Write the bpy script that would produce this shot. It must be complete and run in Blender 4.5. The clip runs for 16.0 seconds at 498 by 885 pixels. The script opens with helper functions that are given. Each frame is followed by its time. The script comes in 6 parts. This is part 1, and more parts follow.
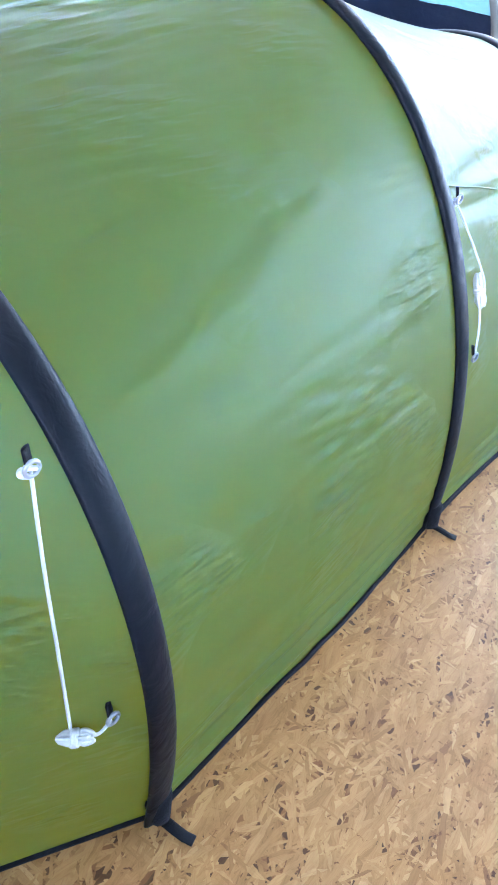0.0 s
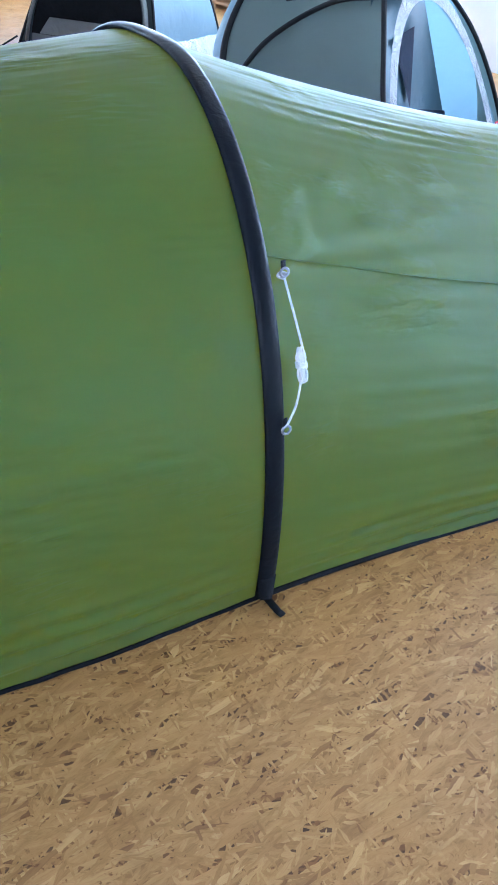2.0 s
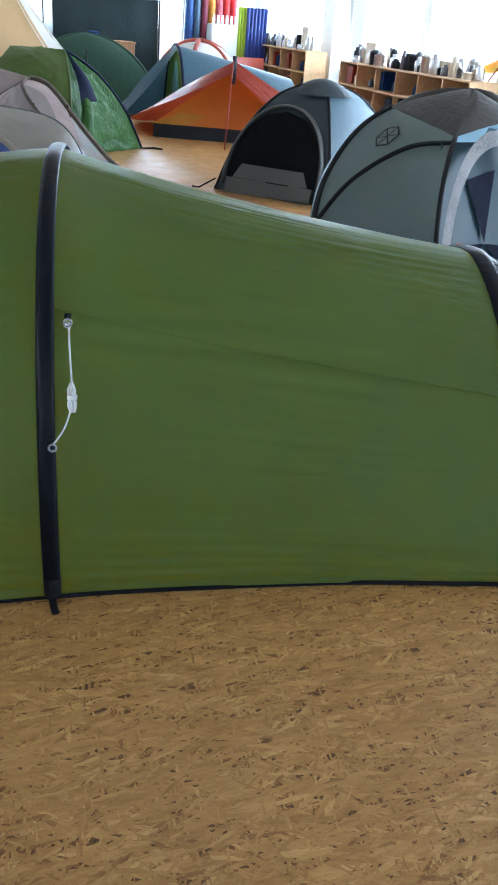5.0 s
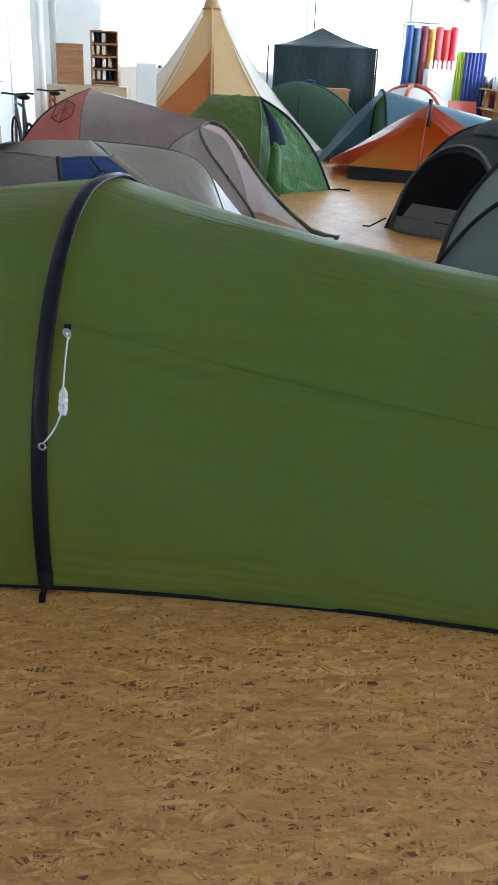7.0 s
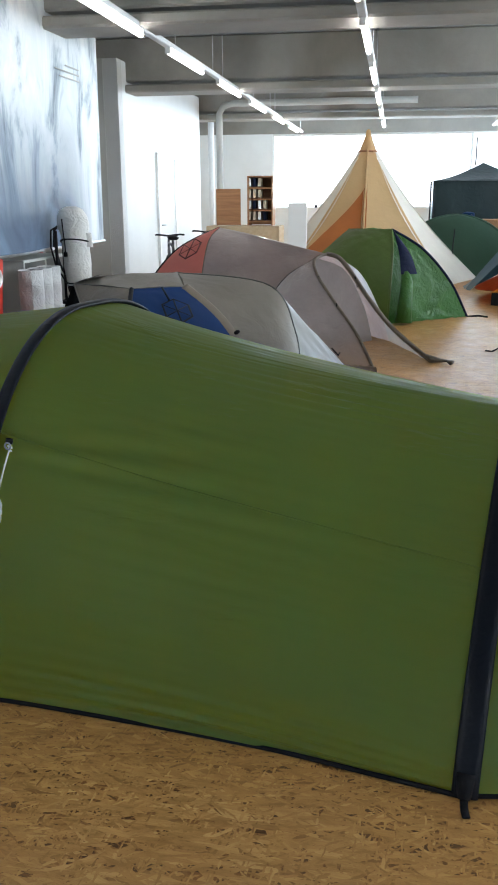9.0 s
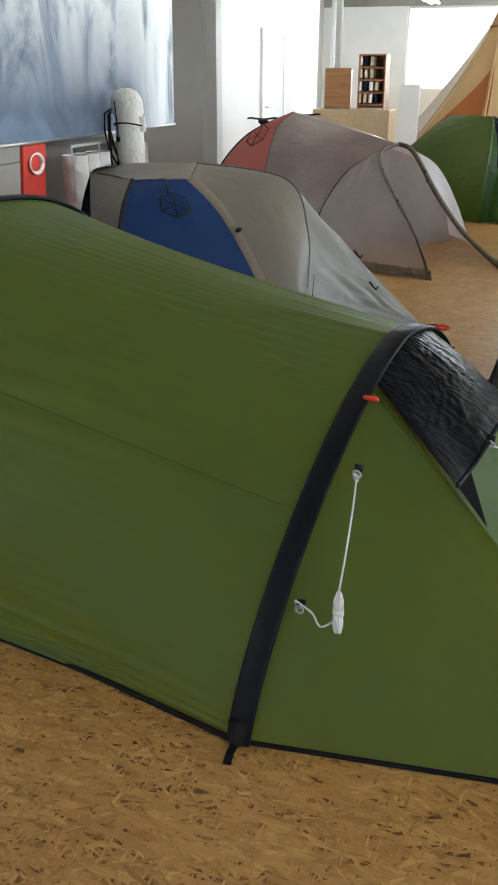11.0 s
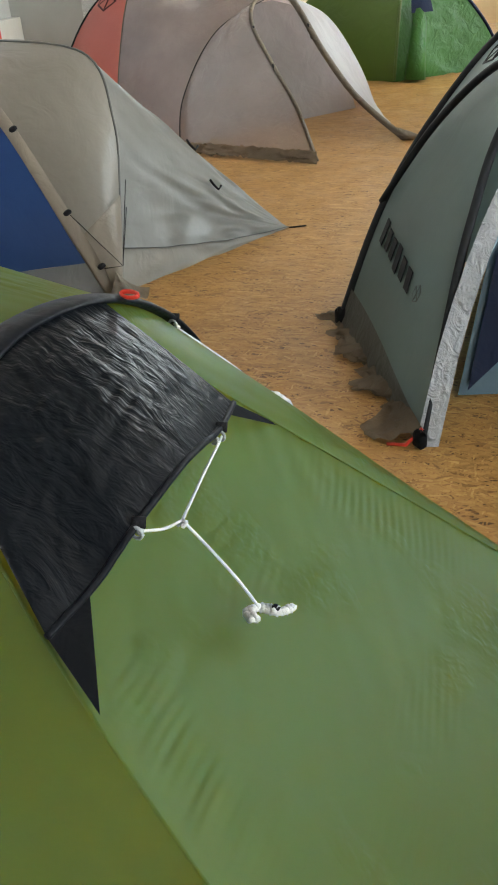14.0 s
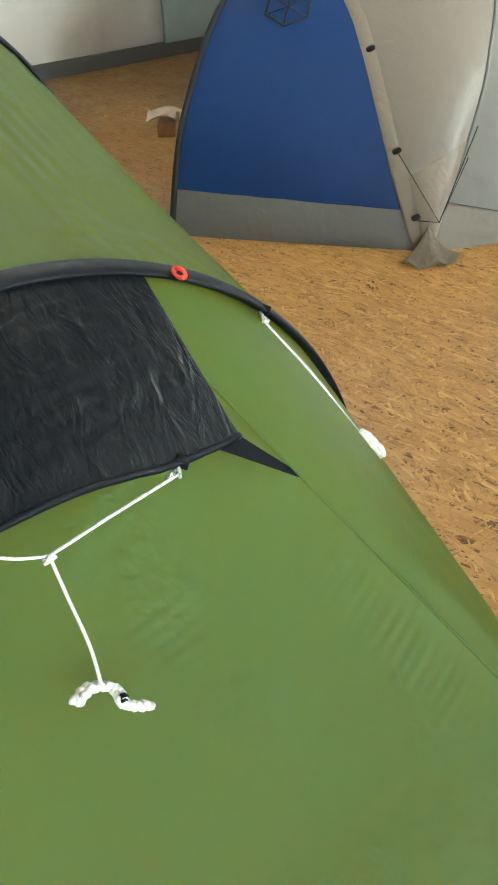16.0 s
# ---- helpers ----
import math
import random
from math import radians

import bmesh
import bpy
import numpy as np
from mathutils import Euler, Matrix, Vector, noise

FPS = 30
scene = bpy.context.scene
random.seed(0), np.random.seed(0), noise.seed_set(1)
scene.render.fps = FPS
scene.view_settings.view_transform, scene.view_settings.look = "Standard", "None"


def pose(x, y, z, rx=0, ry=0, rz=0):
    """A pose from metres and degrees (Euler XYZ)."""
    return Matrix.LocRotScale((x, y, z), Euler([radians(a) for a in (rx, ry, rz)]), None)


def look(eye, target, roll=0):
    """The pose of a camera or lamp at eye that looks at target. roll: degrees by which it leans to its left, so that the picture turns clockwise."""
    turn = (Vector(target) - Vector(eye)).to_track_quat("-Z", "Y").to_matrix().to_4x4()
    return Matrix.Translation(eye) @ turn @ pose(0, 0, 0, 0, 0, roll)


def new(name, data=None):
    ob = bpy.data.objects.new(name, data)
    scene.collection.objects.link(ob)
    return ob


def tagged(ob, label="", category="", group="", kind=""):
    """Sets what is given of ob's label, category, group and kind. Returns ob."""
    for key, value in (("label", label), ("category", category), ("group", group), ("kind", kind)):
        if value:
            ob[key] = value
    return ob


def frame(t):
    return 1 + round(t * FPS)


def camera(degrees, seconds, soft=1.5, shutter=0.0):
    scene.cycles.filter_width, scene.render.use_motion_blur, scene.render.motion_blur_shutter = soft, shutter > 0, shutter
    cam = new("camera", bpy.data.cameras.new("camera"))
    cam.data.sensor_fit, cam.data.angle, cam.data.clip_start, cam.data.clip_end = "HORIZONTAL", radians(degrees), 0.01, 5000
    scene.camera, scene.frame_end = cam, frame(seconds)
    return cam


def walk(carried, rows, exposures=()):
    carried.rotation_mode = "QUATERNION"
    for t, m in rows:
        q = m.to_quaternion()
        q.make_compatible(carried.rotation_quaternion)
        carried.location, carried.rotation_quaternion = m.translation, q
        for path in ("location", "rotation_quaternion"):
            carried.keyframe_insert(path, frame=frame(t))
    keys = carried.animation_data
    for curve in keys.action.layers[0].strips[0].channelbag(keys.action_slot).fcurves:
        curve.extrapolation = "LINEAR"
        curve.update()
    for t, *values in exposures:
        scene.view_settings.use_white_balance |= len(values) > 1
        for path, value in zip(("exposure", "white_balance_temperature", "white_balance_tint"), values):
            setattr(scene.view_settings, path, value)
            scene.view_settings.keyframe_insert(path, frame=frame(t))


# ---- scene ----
cam = camera(31.9, 16.0, 1.9)
PATH = [
    (0, (0.123, 0.019, 1.364), (0.095, 1.647, 0.202), 8.8),
    (0.5, (0.372, 0.011, 1.353), (0.164, 1.618, 0.181), 7.4),
    (1, (0.629, 0.015, 1.461), (0.217, 1.583, 0.288), 5.6),
    (1.5, (0.899, 0.157, 1.454), (0.381, 1.742, 0.35), 6.7),
    (2, (1.133, 0.229, 1.472), (0.448, 1.758, 0.379), 6.8),
    (2.5, (1.367, 0.246, 1.501), (0.528, 1.747, 0.48), 6.6),
    (3, (1.548, 0.4, 1.473), (0.588, 1.893, 0.551), 6.3),
    (3.5, (1.689, 0.482, 1.477), (0.603, 1.917, 0.605), 5.1),
    (3.7, (1.793, 0.479, 1.478), (0.676, 1.901, 0.624), 4.7),
    (5.8, (2.648, 0.76, 1.55), (1.243, 1.907, 0.705), 3.5),
    (6, (2.718, 0.788, 1.55), (1.27, 1.898, 0.73), 2.8),
    (6.5, (2.819, 0.93, 1.528), (1.287, 1.94, 0.731), 2.2),
    (7, (2.819, 1.13, 1.521), (1.223, 2.02, 0.71), 2.5),
    (7.5, (2.917, 1.273, 1.524), (1.228, 2.015, 0.751), 1.3),
    (8, (3.032, 1.447, 1.524), (1.27, 2.085, 0.825), -0.4),
    (8.5, (3.032, 1.64, 1.505), (1.234, 2.253, 0.878), -0.7),
    (9, (3.062, 1.849, 1.494), (1.211, 2.372, 0.946), -0.3),
    (9.2, (3.113, 1.936, 1.489), (1.238, 2.392, 0.963), -0.4),
    (11.3, (3.05, 2.868, 1.538), (1.231, 3.025, 0.724), -0.1),
    (11.5, (3.005, 2.948, 1.529), (1.191, 3.091, 0.7), -0.5),
    (12, (2.761, 3.109, 1.485), (0.978, 3.281, 0.595), -1.2),
    (12.5, (2.602, 3.198, 1.482), (0.855, 3.372, 0.524), -2.2),
    (13, (2.469, 3.37, 1.441), (0.727, 3.464, 0.463), -3.9),
    (13.5, (2.322, 3.523, 1.435), (0.577, 3.621, 0.462), -5.1),
    (14, (2.091, 3.66, 1.394), (0.382, 3.846, 0.371), -4.7),
    (14.5, (1.971, 3.783, 1.376), (0.29, 3.831, 0.294), -4.6),
    (15, (1.887, 3.996, 1.384), (0.227, 3.718, 0.303), -4.4),
    (15.5, (1.773, 4.162, 1.355), (0.17, 3.643, 0.278), -3.8),
    (16, (1.631, 4.306, 1.357), (0.138, 3.586, 0.237), -2.5),
]
EXPOSURES = [(0, 3.0, 5000, 14), (0.5, 2.6, 4750, 10), (1, 2.5, 4650, 10), (1.5, 2.33, 4800, 9), (2, 2.18, 5000, 11), (3.5, 1.6, 5500, 10), (6, 1.27, 5900, 8), (9, 1.0, 6400, 9), (11.5, 0.95, 7300, 11), (12.5, 1.0, 7700, 12), (13.3, 1.25, 7700, 11), (14, 1.58, 7200, 8), (14.5, 1.75, 6600, 5), (15, 1.95, 6300, 5), (15.5, 2.2, 6700, 5), (16, 2.2, 7400, 4)]
walk(cam, [(t, look(eye, target, roll)) for t, eye, target, roll in PATH], EXPOSURES)

# ---- frame of the hall: s runs towards the far window wall, q across to the side windows ----
HALL_O = Vector((3.06, 1.85, 0))
HALL_S = Vector((-0.905, 0.425, 0)).normalized()
HALL_Q = Vector((0.425, 0.905, 0)).normalized()
HALL = Matrix((( *(HALL_S), 0), (*(HALL_Q), 0), (0, 0, 1, 0), (0, 0, 0, 1))).transposed()
HALL.translation = HALL_O
# s x q is left-handed, so hall objects keep world coordinates and use hall() for points


def hall(s, q, z=0.0):
    return HALL_O + HALL_S * s + HALL_Q * q + Vector((0, 0, z))


HALL_YAW = math.degrees(math.atan2(HALL_S.y, HALL_S.x))

# ---- world, sun, lamps ----
world = bpy.data.worlds.new("sky")
scene.world = world
world.use_nodes = True
wn = world.node_tree
sky = wn.nodes.new("ShaderNodeTexSky")
sky.sky_type = "NISHITA"
sky.sun_disc = False
sky.sun_elevation = radians(52)
sky.sun_rotation = radians(-50)
sky.dust_density = 4.0
wn.links.new(sky.outputs[0], wn.nodes["Background"].inputs[0])
wn.nodes["Background"].inputs[1].default_value = 0.15

sun = new("sun", bpy.data.lights.new("sun", "SUN"))
sun.data.energy, sun.data.angle, sun.data.color = 2.0, radians(3), (1, 0.95, 0.88)
sun.matrix_world = look((-11.8, 9.9, 19.7), (0, 0, 0))


def window_light(name, centre, target, w, h, power, colour=(0.70, 0.87, 1.0)):
    la = new(name, bpy.data.lights.new(name, "AREA"))
    la.data.shape, la.data.size, la.data.size_y = "RECTANGLE", w, h
    la.data.energy, la.data.color = power, colour
    la.matrix_world = look(centre, target)
    return la


window_light("window_light_far", hall(21.4, 0.6, 2.0), hall(10, 0.6, 1.9), 7.0, 1.6, 370)
window_light("window_light_side", hall(5.45, 5.5, 2.0) + HALL_S * 8.5, hall(14, 0, 1.2), 14.5, 1.6, 420)
window_light("window_light_side", hall(-1.0, 5.5, 2.0), hall(-1.0, 0, 1.2), 9.0, 1.6, 100)
window_light("window_light_back", hall(-5.9, 0.4, 2.0), hall(5, 0.4, 1.2), 8.5, 1.6, 7)
window_light("window_light_left", hall(-1.4, -4.8, 2.0), hall(-1.4, 0, 1.0), 8.0, 1.6, 6)


# ---- materials ----
def material(name):
    m = bpy.data.materials.new(name)
    m.use_nodes = True
    nt = m.node_tree
    return m, nt, nt.nodes["Principled BSDF"], nt.nodes["Material Output"]


def node(nt, kind, **kw):
    n = nt.nodes.new(kind)
    for k, v in kw.items():
        n.inputs[k.replace("_", " ")].default_value = v
    return n


def coords(nt, scale=(1, 1, 1), rot=(0, 0, 0), world_space=False):
    mp = nt.nodes.new("ShaderNodeMapping")
    mp.inputs["Scale"].default_value = scale
    mp.inputs["Rotation"].default_value = rot
    if world_space:
        nt.links.new(nt.nodes.new("ShaderNodeNewGeometry").outputs["Position"], mp.inputs[0])
    else:
        nt.links.new(nt.nodes.new("ShaderNodeTexCoord").outputs["Object"], mp.inputs[0])
    return mp.outputs[0]


def ramp(nt, fac, stops):
    r = nt.nodes.new("ShaderNodeValToRGB")
    while len(r.color_ramp.elements) < len(stops):
        r.color_ramp.elements.new(0.5)
    for el, (p, c) in zip(r.color_ramp.elements, stops):
        el.position, el.color = p, (*c, 1)
    nt.links.new(fac, r.inputs[0])
    return r.outputs[0]


def mix(nt, fac, a, b, mode="MIX"):
    n = nt.nodes.new("ShaderNodeMix")
    n.data_type, n.blend_type = "RGBA", mode
    for sock, val in ((n.inputs[0], fac), (n.inputs[6], a), (n.inputs[7], b)):
        if hasattr(val, "is_output"):
            nt.links.new(val, sock)
        elif isinstance(val, (int, float)):
            sock.default_value = val
        else:
            sock.default_value = (*val, 1)
    return n.outputs[2]


def bump(nt, height, strength, distance, chain=None):
    b = node(nt, "ShaderNodeBump", Strength=strength, Distance=distance)
    nt.links.new(height, b.inputs["Height"])
    if chain is not None:
        nt.links.new(chain, b.inputs["Normal"])
    return b.outputs[0]


def noise_tex(nt, vec, scale, detail=4, rough=0.55, distort=0.0):
    n = node(nt, "ShaderNodeTexNoise", Scale=scale, Detail=detail, Roughness=rough, Distortion=distort)
    nt.links.new(vec, n.inputs["Vector"])
    return n.outputs["Fac"]


def plain(name, colour, rough=0.6, metal=0.0, vary=0.12, scale=6.0, bump_amt=0.0, bump_scale=60.0, spec=0.5):
    m, nt, p, out = material(name)
    v = coords(nt)
    dark = tuple(c * (1 - vary) for c in colour)
    light = tuple(min(1, c * (1 + vary)) for c in colour)
    nt.links.new(ramp(nt, noise_tex(nt, v, scale, 6, 0.6), [(0.3, dark), (0.7, light)]), p.inputs["Base Color"])
    p.inputs["Roughness"].default_value, p.inputs["Metallic"].default_value = rough, metal
    p.inputs["Specular IOR Level"].default_value = spec
    if bump_amt:
        nt.links.new(bump(nt, noise_tex(nt, v, bump_scale, 4), bump_amt, 0.01), p.inputs["Normal"])
    return m


def fabric(name, colour, through_colour, trans=0.3, rough=0.4, crease=0.25, crease_scale=7.0, vary=0.08, spec=0.5, stretch=(1, 1, 1), sheer=0.0):
    """Coated tent cloth: soft gloss, some light let through, creases and a fine ripstop weave."""
    m, nt, p, out = material(name)
    v = coords(nt, stretch)
    n1 = noise_tex(nt, v, crease_scale, 3, 0.5, 1.2)
    n2 = noise_tex(nt, v, crease_scale * 4.3, 3, 0.5, 0.8)
    dark = tuple(c * (1 - vary) for c in colour)
    light = tuple(min(1, c * (1 + vary)) for c in colour)
    nt.links.new(ramp(nt, noise_tex(nt, v, 2.3, 5, 0.6), [(0.3, dark), (0.7, light)]), p.inputs["Base Color"])
    p.inputs["Roughness"].default_value = rough
    p.inputs["Specular IOR Level"].default_value = spec
    b = bump(nt, n1, crease, 0.02)
    b = bump(nt, n2, crease * 0.5, 0.006, b)
    nt.links.new(b, p.inputs["Normal"])
    tr = nt.nodes.new("ShaderNodeBsdfTranslucent")
    tr.inputs[0].default_value = (*through_colour, 1)
    nt.links.new(b, tr.inputs["Normal"])
    ms = node(nt, "ShaderNodeMixShader", Fac=trans)
    nt.links.new(p.outputs[0], ms.inputs[1])
    nt.links.new(tr.outputs[0], ms.inputs[2])
    last = ms.outputs[0]
    if sheer:
        tp = nt.nodes.new("ShaderNodeBsdfTransparent")
        m2 = node(nt, "ShaderNodeMixShader", Fac=sheer)
        nt.links.new(last, m2.inputs[1])
        nt.links.new(tp.outputs[0], m2.inputs[2])
        last = m2.outputs[0]
    nt.links.new(last, out.inputs[0])
    return m


def tent_green():
    """Siliconed green tent cloth: teal sheen, yellow light through it, scattered short ripples."""
    m = fabric("green_tent_cloth", (0.040, 0.100, 0.030), (0.67, 0.58, 0.04), 0.44, 0.46, 0.03, 6.0, 0.06, 0.27)
    nt = m.node_tree
    p = nt.nodes["Principled BSDF"]
    p.inputs["Specular Tint"].default_value = (0.55, 1.0, 0.86, 1)
    ripples = noise_tex(nt, coords(nt, (13, 48, 75), (0.0, 0.0, 0.25)), 1.0, 1, 0.4, 0.3)
    where = ramp(nt, noise_tex(nt, coords(nt, (3.0, 5.0, 5.0)), 1.0, 2, 0.5), [(0.53, (0, 0, 0)), (0.66, (1, 1, 1))])
    h = mix(nt, 1.0, ripples, where, "MULTIPLY")
    b = bump(nt, h, 0.9, 0.013, p.inputs["Normal"].links[0].from_socket)
    folds = noise_tex(nt, coords(nt, (1.6, 13, 13)), 1.0, 2, 0.5, 0.4)
    b = bump(nt, folds, 0.12, 0.02, b)
    nt.links.new(b, p.inputs["Normal"])
    return m


def osb():
    """Pressed strand board: overlapping flakes lying every way, the uppermost of each spot showing."""
    m, nt, p, out = material("strand_board")
    pos = coords(nt, world_space=True)

    def calc(op, a, b):
        n = nt.nodes.new("ShaderNodeMath")
        n.operation = op
        for sock, val in zip(n.inputs, (a, b)):
            if hasattr(val, "is_output"):
                nt.links.new(val, sock)
            else:
                sock.default_value = val
        return n.outputs[0]

    wob = node(nt, "ShaderNodeTexNoise", Scale=45.0, Detail=3.0)
    nt.links.new(pos, wob.inputs["Vector"])
    shift = nt.nodes.new("ShaderNodeVectorMath")
    shift.operation = "MULTIPLY_ADD"
    shift.inputs[1].default_value = (0.008, 0.008, 0)
    nt.links.new(wob.outputs["Color"], shift.inputs[0])
    nt.links.new(pos, shift.inputs[2])
    height = tone = grain = None
    # angle, flake length and width
    for turn, ln, wd in ((1.13, 0.085, 0.013), (0.80, 0.060, 0.010), (1.42, 0.065, 0.011), (1.75, 0.045, 0.008), (1.02, 0.095, 0.016), (0.45, 0.038, 0.007), (1.27, 0.050, 0.009), (2.60, 0.034, 0.006)):
        mp = nt.nodes.new("ShaderNodeMapping")
        mp.vector_type = "TEXTURE"
        mp.inputs["Location"].default_value = (turn * 3.1, turn * 1.7, 0)
        mp.inputs["Rotation"].default_value = (0, 0, turn)
        mp.inputs["Scale"].default_value = (ln, wd, 1)
        nt.links.new(shift.outputs[0], mp.inputs[0])
        vo = node(nt, "ShaderNodeTexVoronoi", Scale=1.0, Randomness=1.0)
        vo.voronoi_dimensions = "2D"
        nt.links.new(mp.outputs[0], vo.inputs["Vector"])
        sep = nt.nodes.new("ShaderNodeSeparateColor")
        nt.links.new(vo.outputs["Color"], sep.inputs[0])
        fine = nt.nodes.new("ShaderNodeMapping")
        fine.inputs["Scale"].default_value = (1.3, 7.0, 1)
        nt.links.new(mp.outputs[0], fine.inputs[0])
        gn = noise_tex(nt, fine.outputs[0], 1.0, 3, 0.6)
        lie = sep.outputs[0]
        if height is None:
            height, tone, grain = lie, sep.outputs[1], gn
        else:
            over = calc("GREATER_THAN", lie, height)
            keep = calc("SUBTRACT", 1.0, over)
            tone = calc("ADD", calc("MULTIPLY", tone, keep), calc("MULTIPLY", sep.outputs[1], over))
            grain = calc("ADD", calc("MULTIPLY", grain, keep), calc("MULTIPLY", gn, over))
            height = calc("MAXIMUM", height, lie)
    col = ramp(nt, tone, [(0.0, (0.245, 0.118, 0.037)), (0.06, (0.345, 0.178, 0.055)), (0.3, (0.400, 0.213, 0.067)), (0.7, (0.440, 0.242, 0.078)), (0.93, (0.490, 0.284, 0.098)), (1.0, (0.55, 0.338, 0.132))])
    col = mix(nt, 0.45, col, ramp(nt, grain, [(0.30, (0.52, 0.42, 0.31)), (0.52, (1, 1, 1)), (0.75, (1.0, 1.0, 1.0))]), "MULTIPLY")
    # deep gaps between the flakes, their shade darkened into the colour
    col = mix(nt, 0.9, col, ramp(nt, height, [(0.58, (0.16, 0.10, 0.06)), (0.65, (0.50, 0.38, 0.27)), (0.72, (1, 1, 1))]), "MULTIPLY")
    chips = ramp(nt, noise_tex(nt, shift.outputs[0], 38.0, 3, 0.7, 1.6), [(0.63, (1, 1, 1)), (0.68, (0.45, 0.31, 0.19)), (0.76, (0.16, 0.10, 0.06))])
    col = mix(nt, 0.85, col, chips, "MULTIPLY")
    streak = nt.nodes.new("ShaderNodeMapping")
    streak.vector_type = "TEXTURE"
    streak.inputs["Rotation"].default_value = (0, 0, 1.13)
    streak.inputs["Scale"].default_value = (1 / 9, 1 / 26, 1)
    nt.links.new(pos, streak.inputs[0])
    blotch = ramp(nt, noise_tex(nt, streak.outputs[0], 1.0, 5, 0.7, 0.8), [(0.36, (0.62, 0.55, 0.48)), (0.50, (0.90, 0.88, 0.86)), (0.62, (1, 1, 1))])
    col = mix(nt, 0.55, col, blotch, "MULTIPLY")
    # broad uneven tone
    col = mix(nt, 0.5, col, ramp(nt, noise_tex(nt, pos, 1.6, 5, 0.6), [(0.3, (0.82, 0.8, 0.78)), (0.7, (1, 1, 1))]), "MULTIPLY")
    nt.links.new(col, p.inputs["Base Color"])
    nt.links.new(ramp(nt, noise_tex(nt, pos, 5, 5), [(0.3, (0.36, 0.36, 0.36)), (0.7, (0.52, 0.52, 0.52))]), p.inputs["Roughness"])
    p.inputs["Specular IOR Level"].default_value = 0.38
    b = bump(nt, height, 0.2, 0.0015)
    b = bump(nt, noise_tex(nt, pos, 14, 3, 0.6), 0.15, 0.008, b)
    nt.links.new(b, p.inputs["Normal"])
    return m


def wood(name, light, dark, scale=1.0):
    m, nt, p, out = material(name)
    v = coords(nt, (2 * scale, 22 * scale, 22 * scale))
    nt.links.new(ramp(nt, noise_tex(nt, v, 1.0, 6, 0.6, 0.6), [(0.3, dark), (0.7, light)]), p.inputs["Base Color"])
    p.inputs["Roughness"].default_value = 0.55
    nt.links.new(bump(nt, noise_tex(nt, v, 2.0, 3), 0.15, 0.004), p.inputs["Normal"])
    return m


def concrete(name, light, dark):
    m, nt, p, out = material(name)
    v = coords(nt, world_space=True)
    c = ramp(nt, noise_tex(nt, v, 0.9, 8, 0.62, 0.4), [(0.28, dark), (0.72, light)])
    spots = ramp(nt, noise_tex(nt, v, 0.55, 2, 0.4), [(0.62, (1, 1, 1)), (0.7, (0.72, 0.68, 0.62))])
    c = mix(nt, 1.0, c, spots, "MULTIPLY")
    nt.links.new(c, p.inputs["Base Color"])
    p.inputs["Roughness"].default_value = 0.85
    nt.links.new(bump(nt, noise_tex(nt, v, 25, 5), 0.25, 0.01), p.inputs["Normal"])
    return m


def lamp_glow(name, colour, strength):
    m, nt, p, out = material(name)
    p.inputs["Emission Color"].default_value = (*colour, 1)
    p.inputs["Emission Strength"].default_value = strength
    p.inputs["Base Color"].default_value = (0.9, 0.9, 0.9, 1)
    return m


def glass_mat(name):
    m, nt, p, out = material(name)
    p.inputs["Base Color"].default_value = (0.97, 0.99, 1, 1)
    p.inputs["Roughness"].default_value = 0.0
    p.inputs["Transmission Weight"].default_value = 1.0
    p.inputs["IOR"].default_value = 1.02
    return m


M_OSB = osb()
M_GREEN = tent_green()
M_SLEEVE = fabric("navy_pole_sleeve", (0.0035, 0.005, 0.0085), (0.01, 0.012, 0.02), 0.02, 0.44, 0.15, 18.0, 0.2, 0.13)
M_BLACK = plain("black_webbing", (0.006, 0.006, 0.008), 0.7, 0, 0.3, 40, 0.3, 300, 0.15)
M_HOOD = fabric("black_ripstop_hood", (0.005, 0.0065, 0.009), (0.02, 0.02, 0.025), 0.03, 0.33, 0.55, 12.0, 0.25, 0.11, (0.8, 2.0, 0.9))
M_CORD = plain("white_guy_cord", (0.60, 0.60, 0.58), 0.7, 0, 0.1, 80, 0.4, 900)
M_RED = plain("red_tag", (0.55, 0.03, 0.015), 0.5)
M_MAROON = plain("maroon_print", (0.10, 0.014, 0.012), 0.6)
M_SILVER = plain("grey_buckle", (0.35, 0.36, 0.37), 0.35, 0.6)
M_GREYFLY = fabric("grey_tent_cloth", (0.20, 0.178, 0.152), (0.36, 0.33, 0.285), 0.3, 0.45, 0.3, 6.0)
M_GREYDARK = fabric("dark_grey_tent_cloth", (0.10, 0.10, 0.095), (0.12, 0.12, 0.11), 0.2, 0.5, 0.35, 8.0)
M_GREYBROWN = fabric("brownish_grey_cloth", (0.20, 0.165, 0.13), (0.3, 0.25, 0.19), 0.2, 0.5, 0.4, 8.0)
M_MESHGREY = fabric("grey_net_skirt", (0.17, 0.145, 0.115), (0.26, 0.22, 0.18), 0.3, 0.65, 0.8, 14.0, 0.3, 0.2)
M_SKIRT = fabric("brown_grey_net", (0.15, 0.115, 0.08), (0.22, 0.17, 0.12), 0.3, 0.6, 0.8, 16.0, 0.3, 0.2, (1, 1, 1), 0.1)
M_DOMENET = fabric("sheer_grey_net", (0.14, 0.135, 0.115), (0.2, 0.19, 0.16), 0.3, 0.5, 0.8, 14.0, 0.3, 0.3, (1, 1, 1), 0.3)
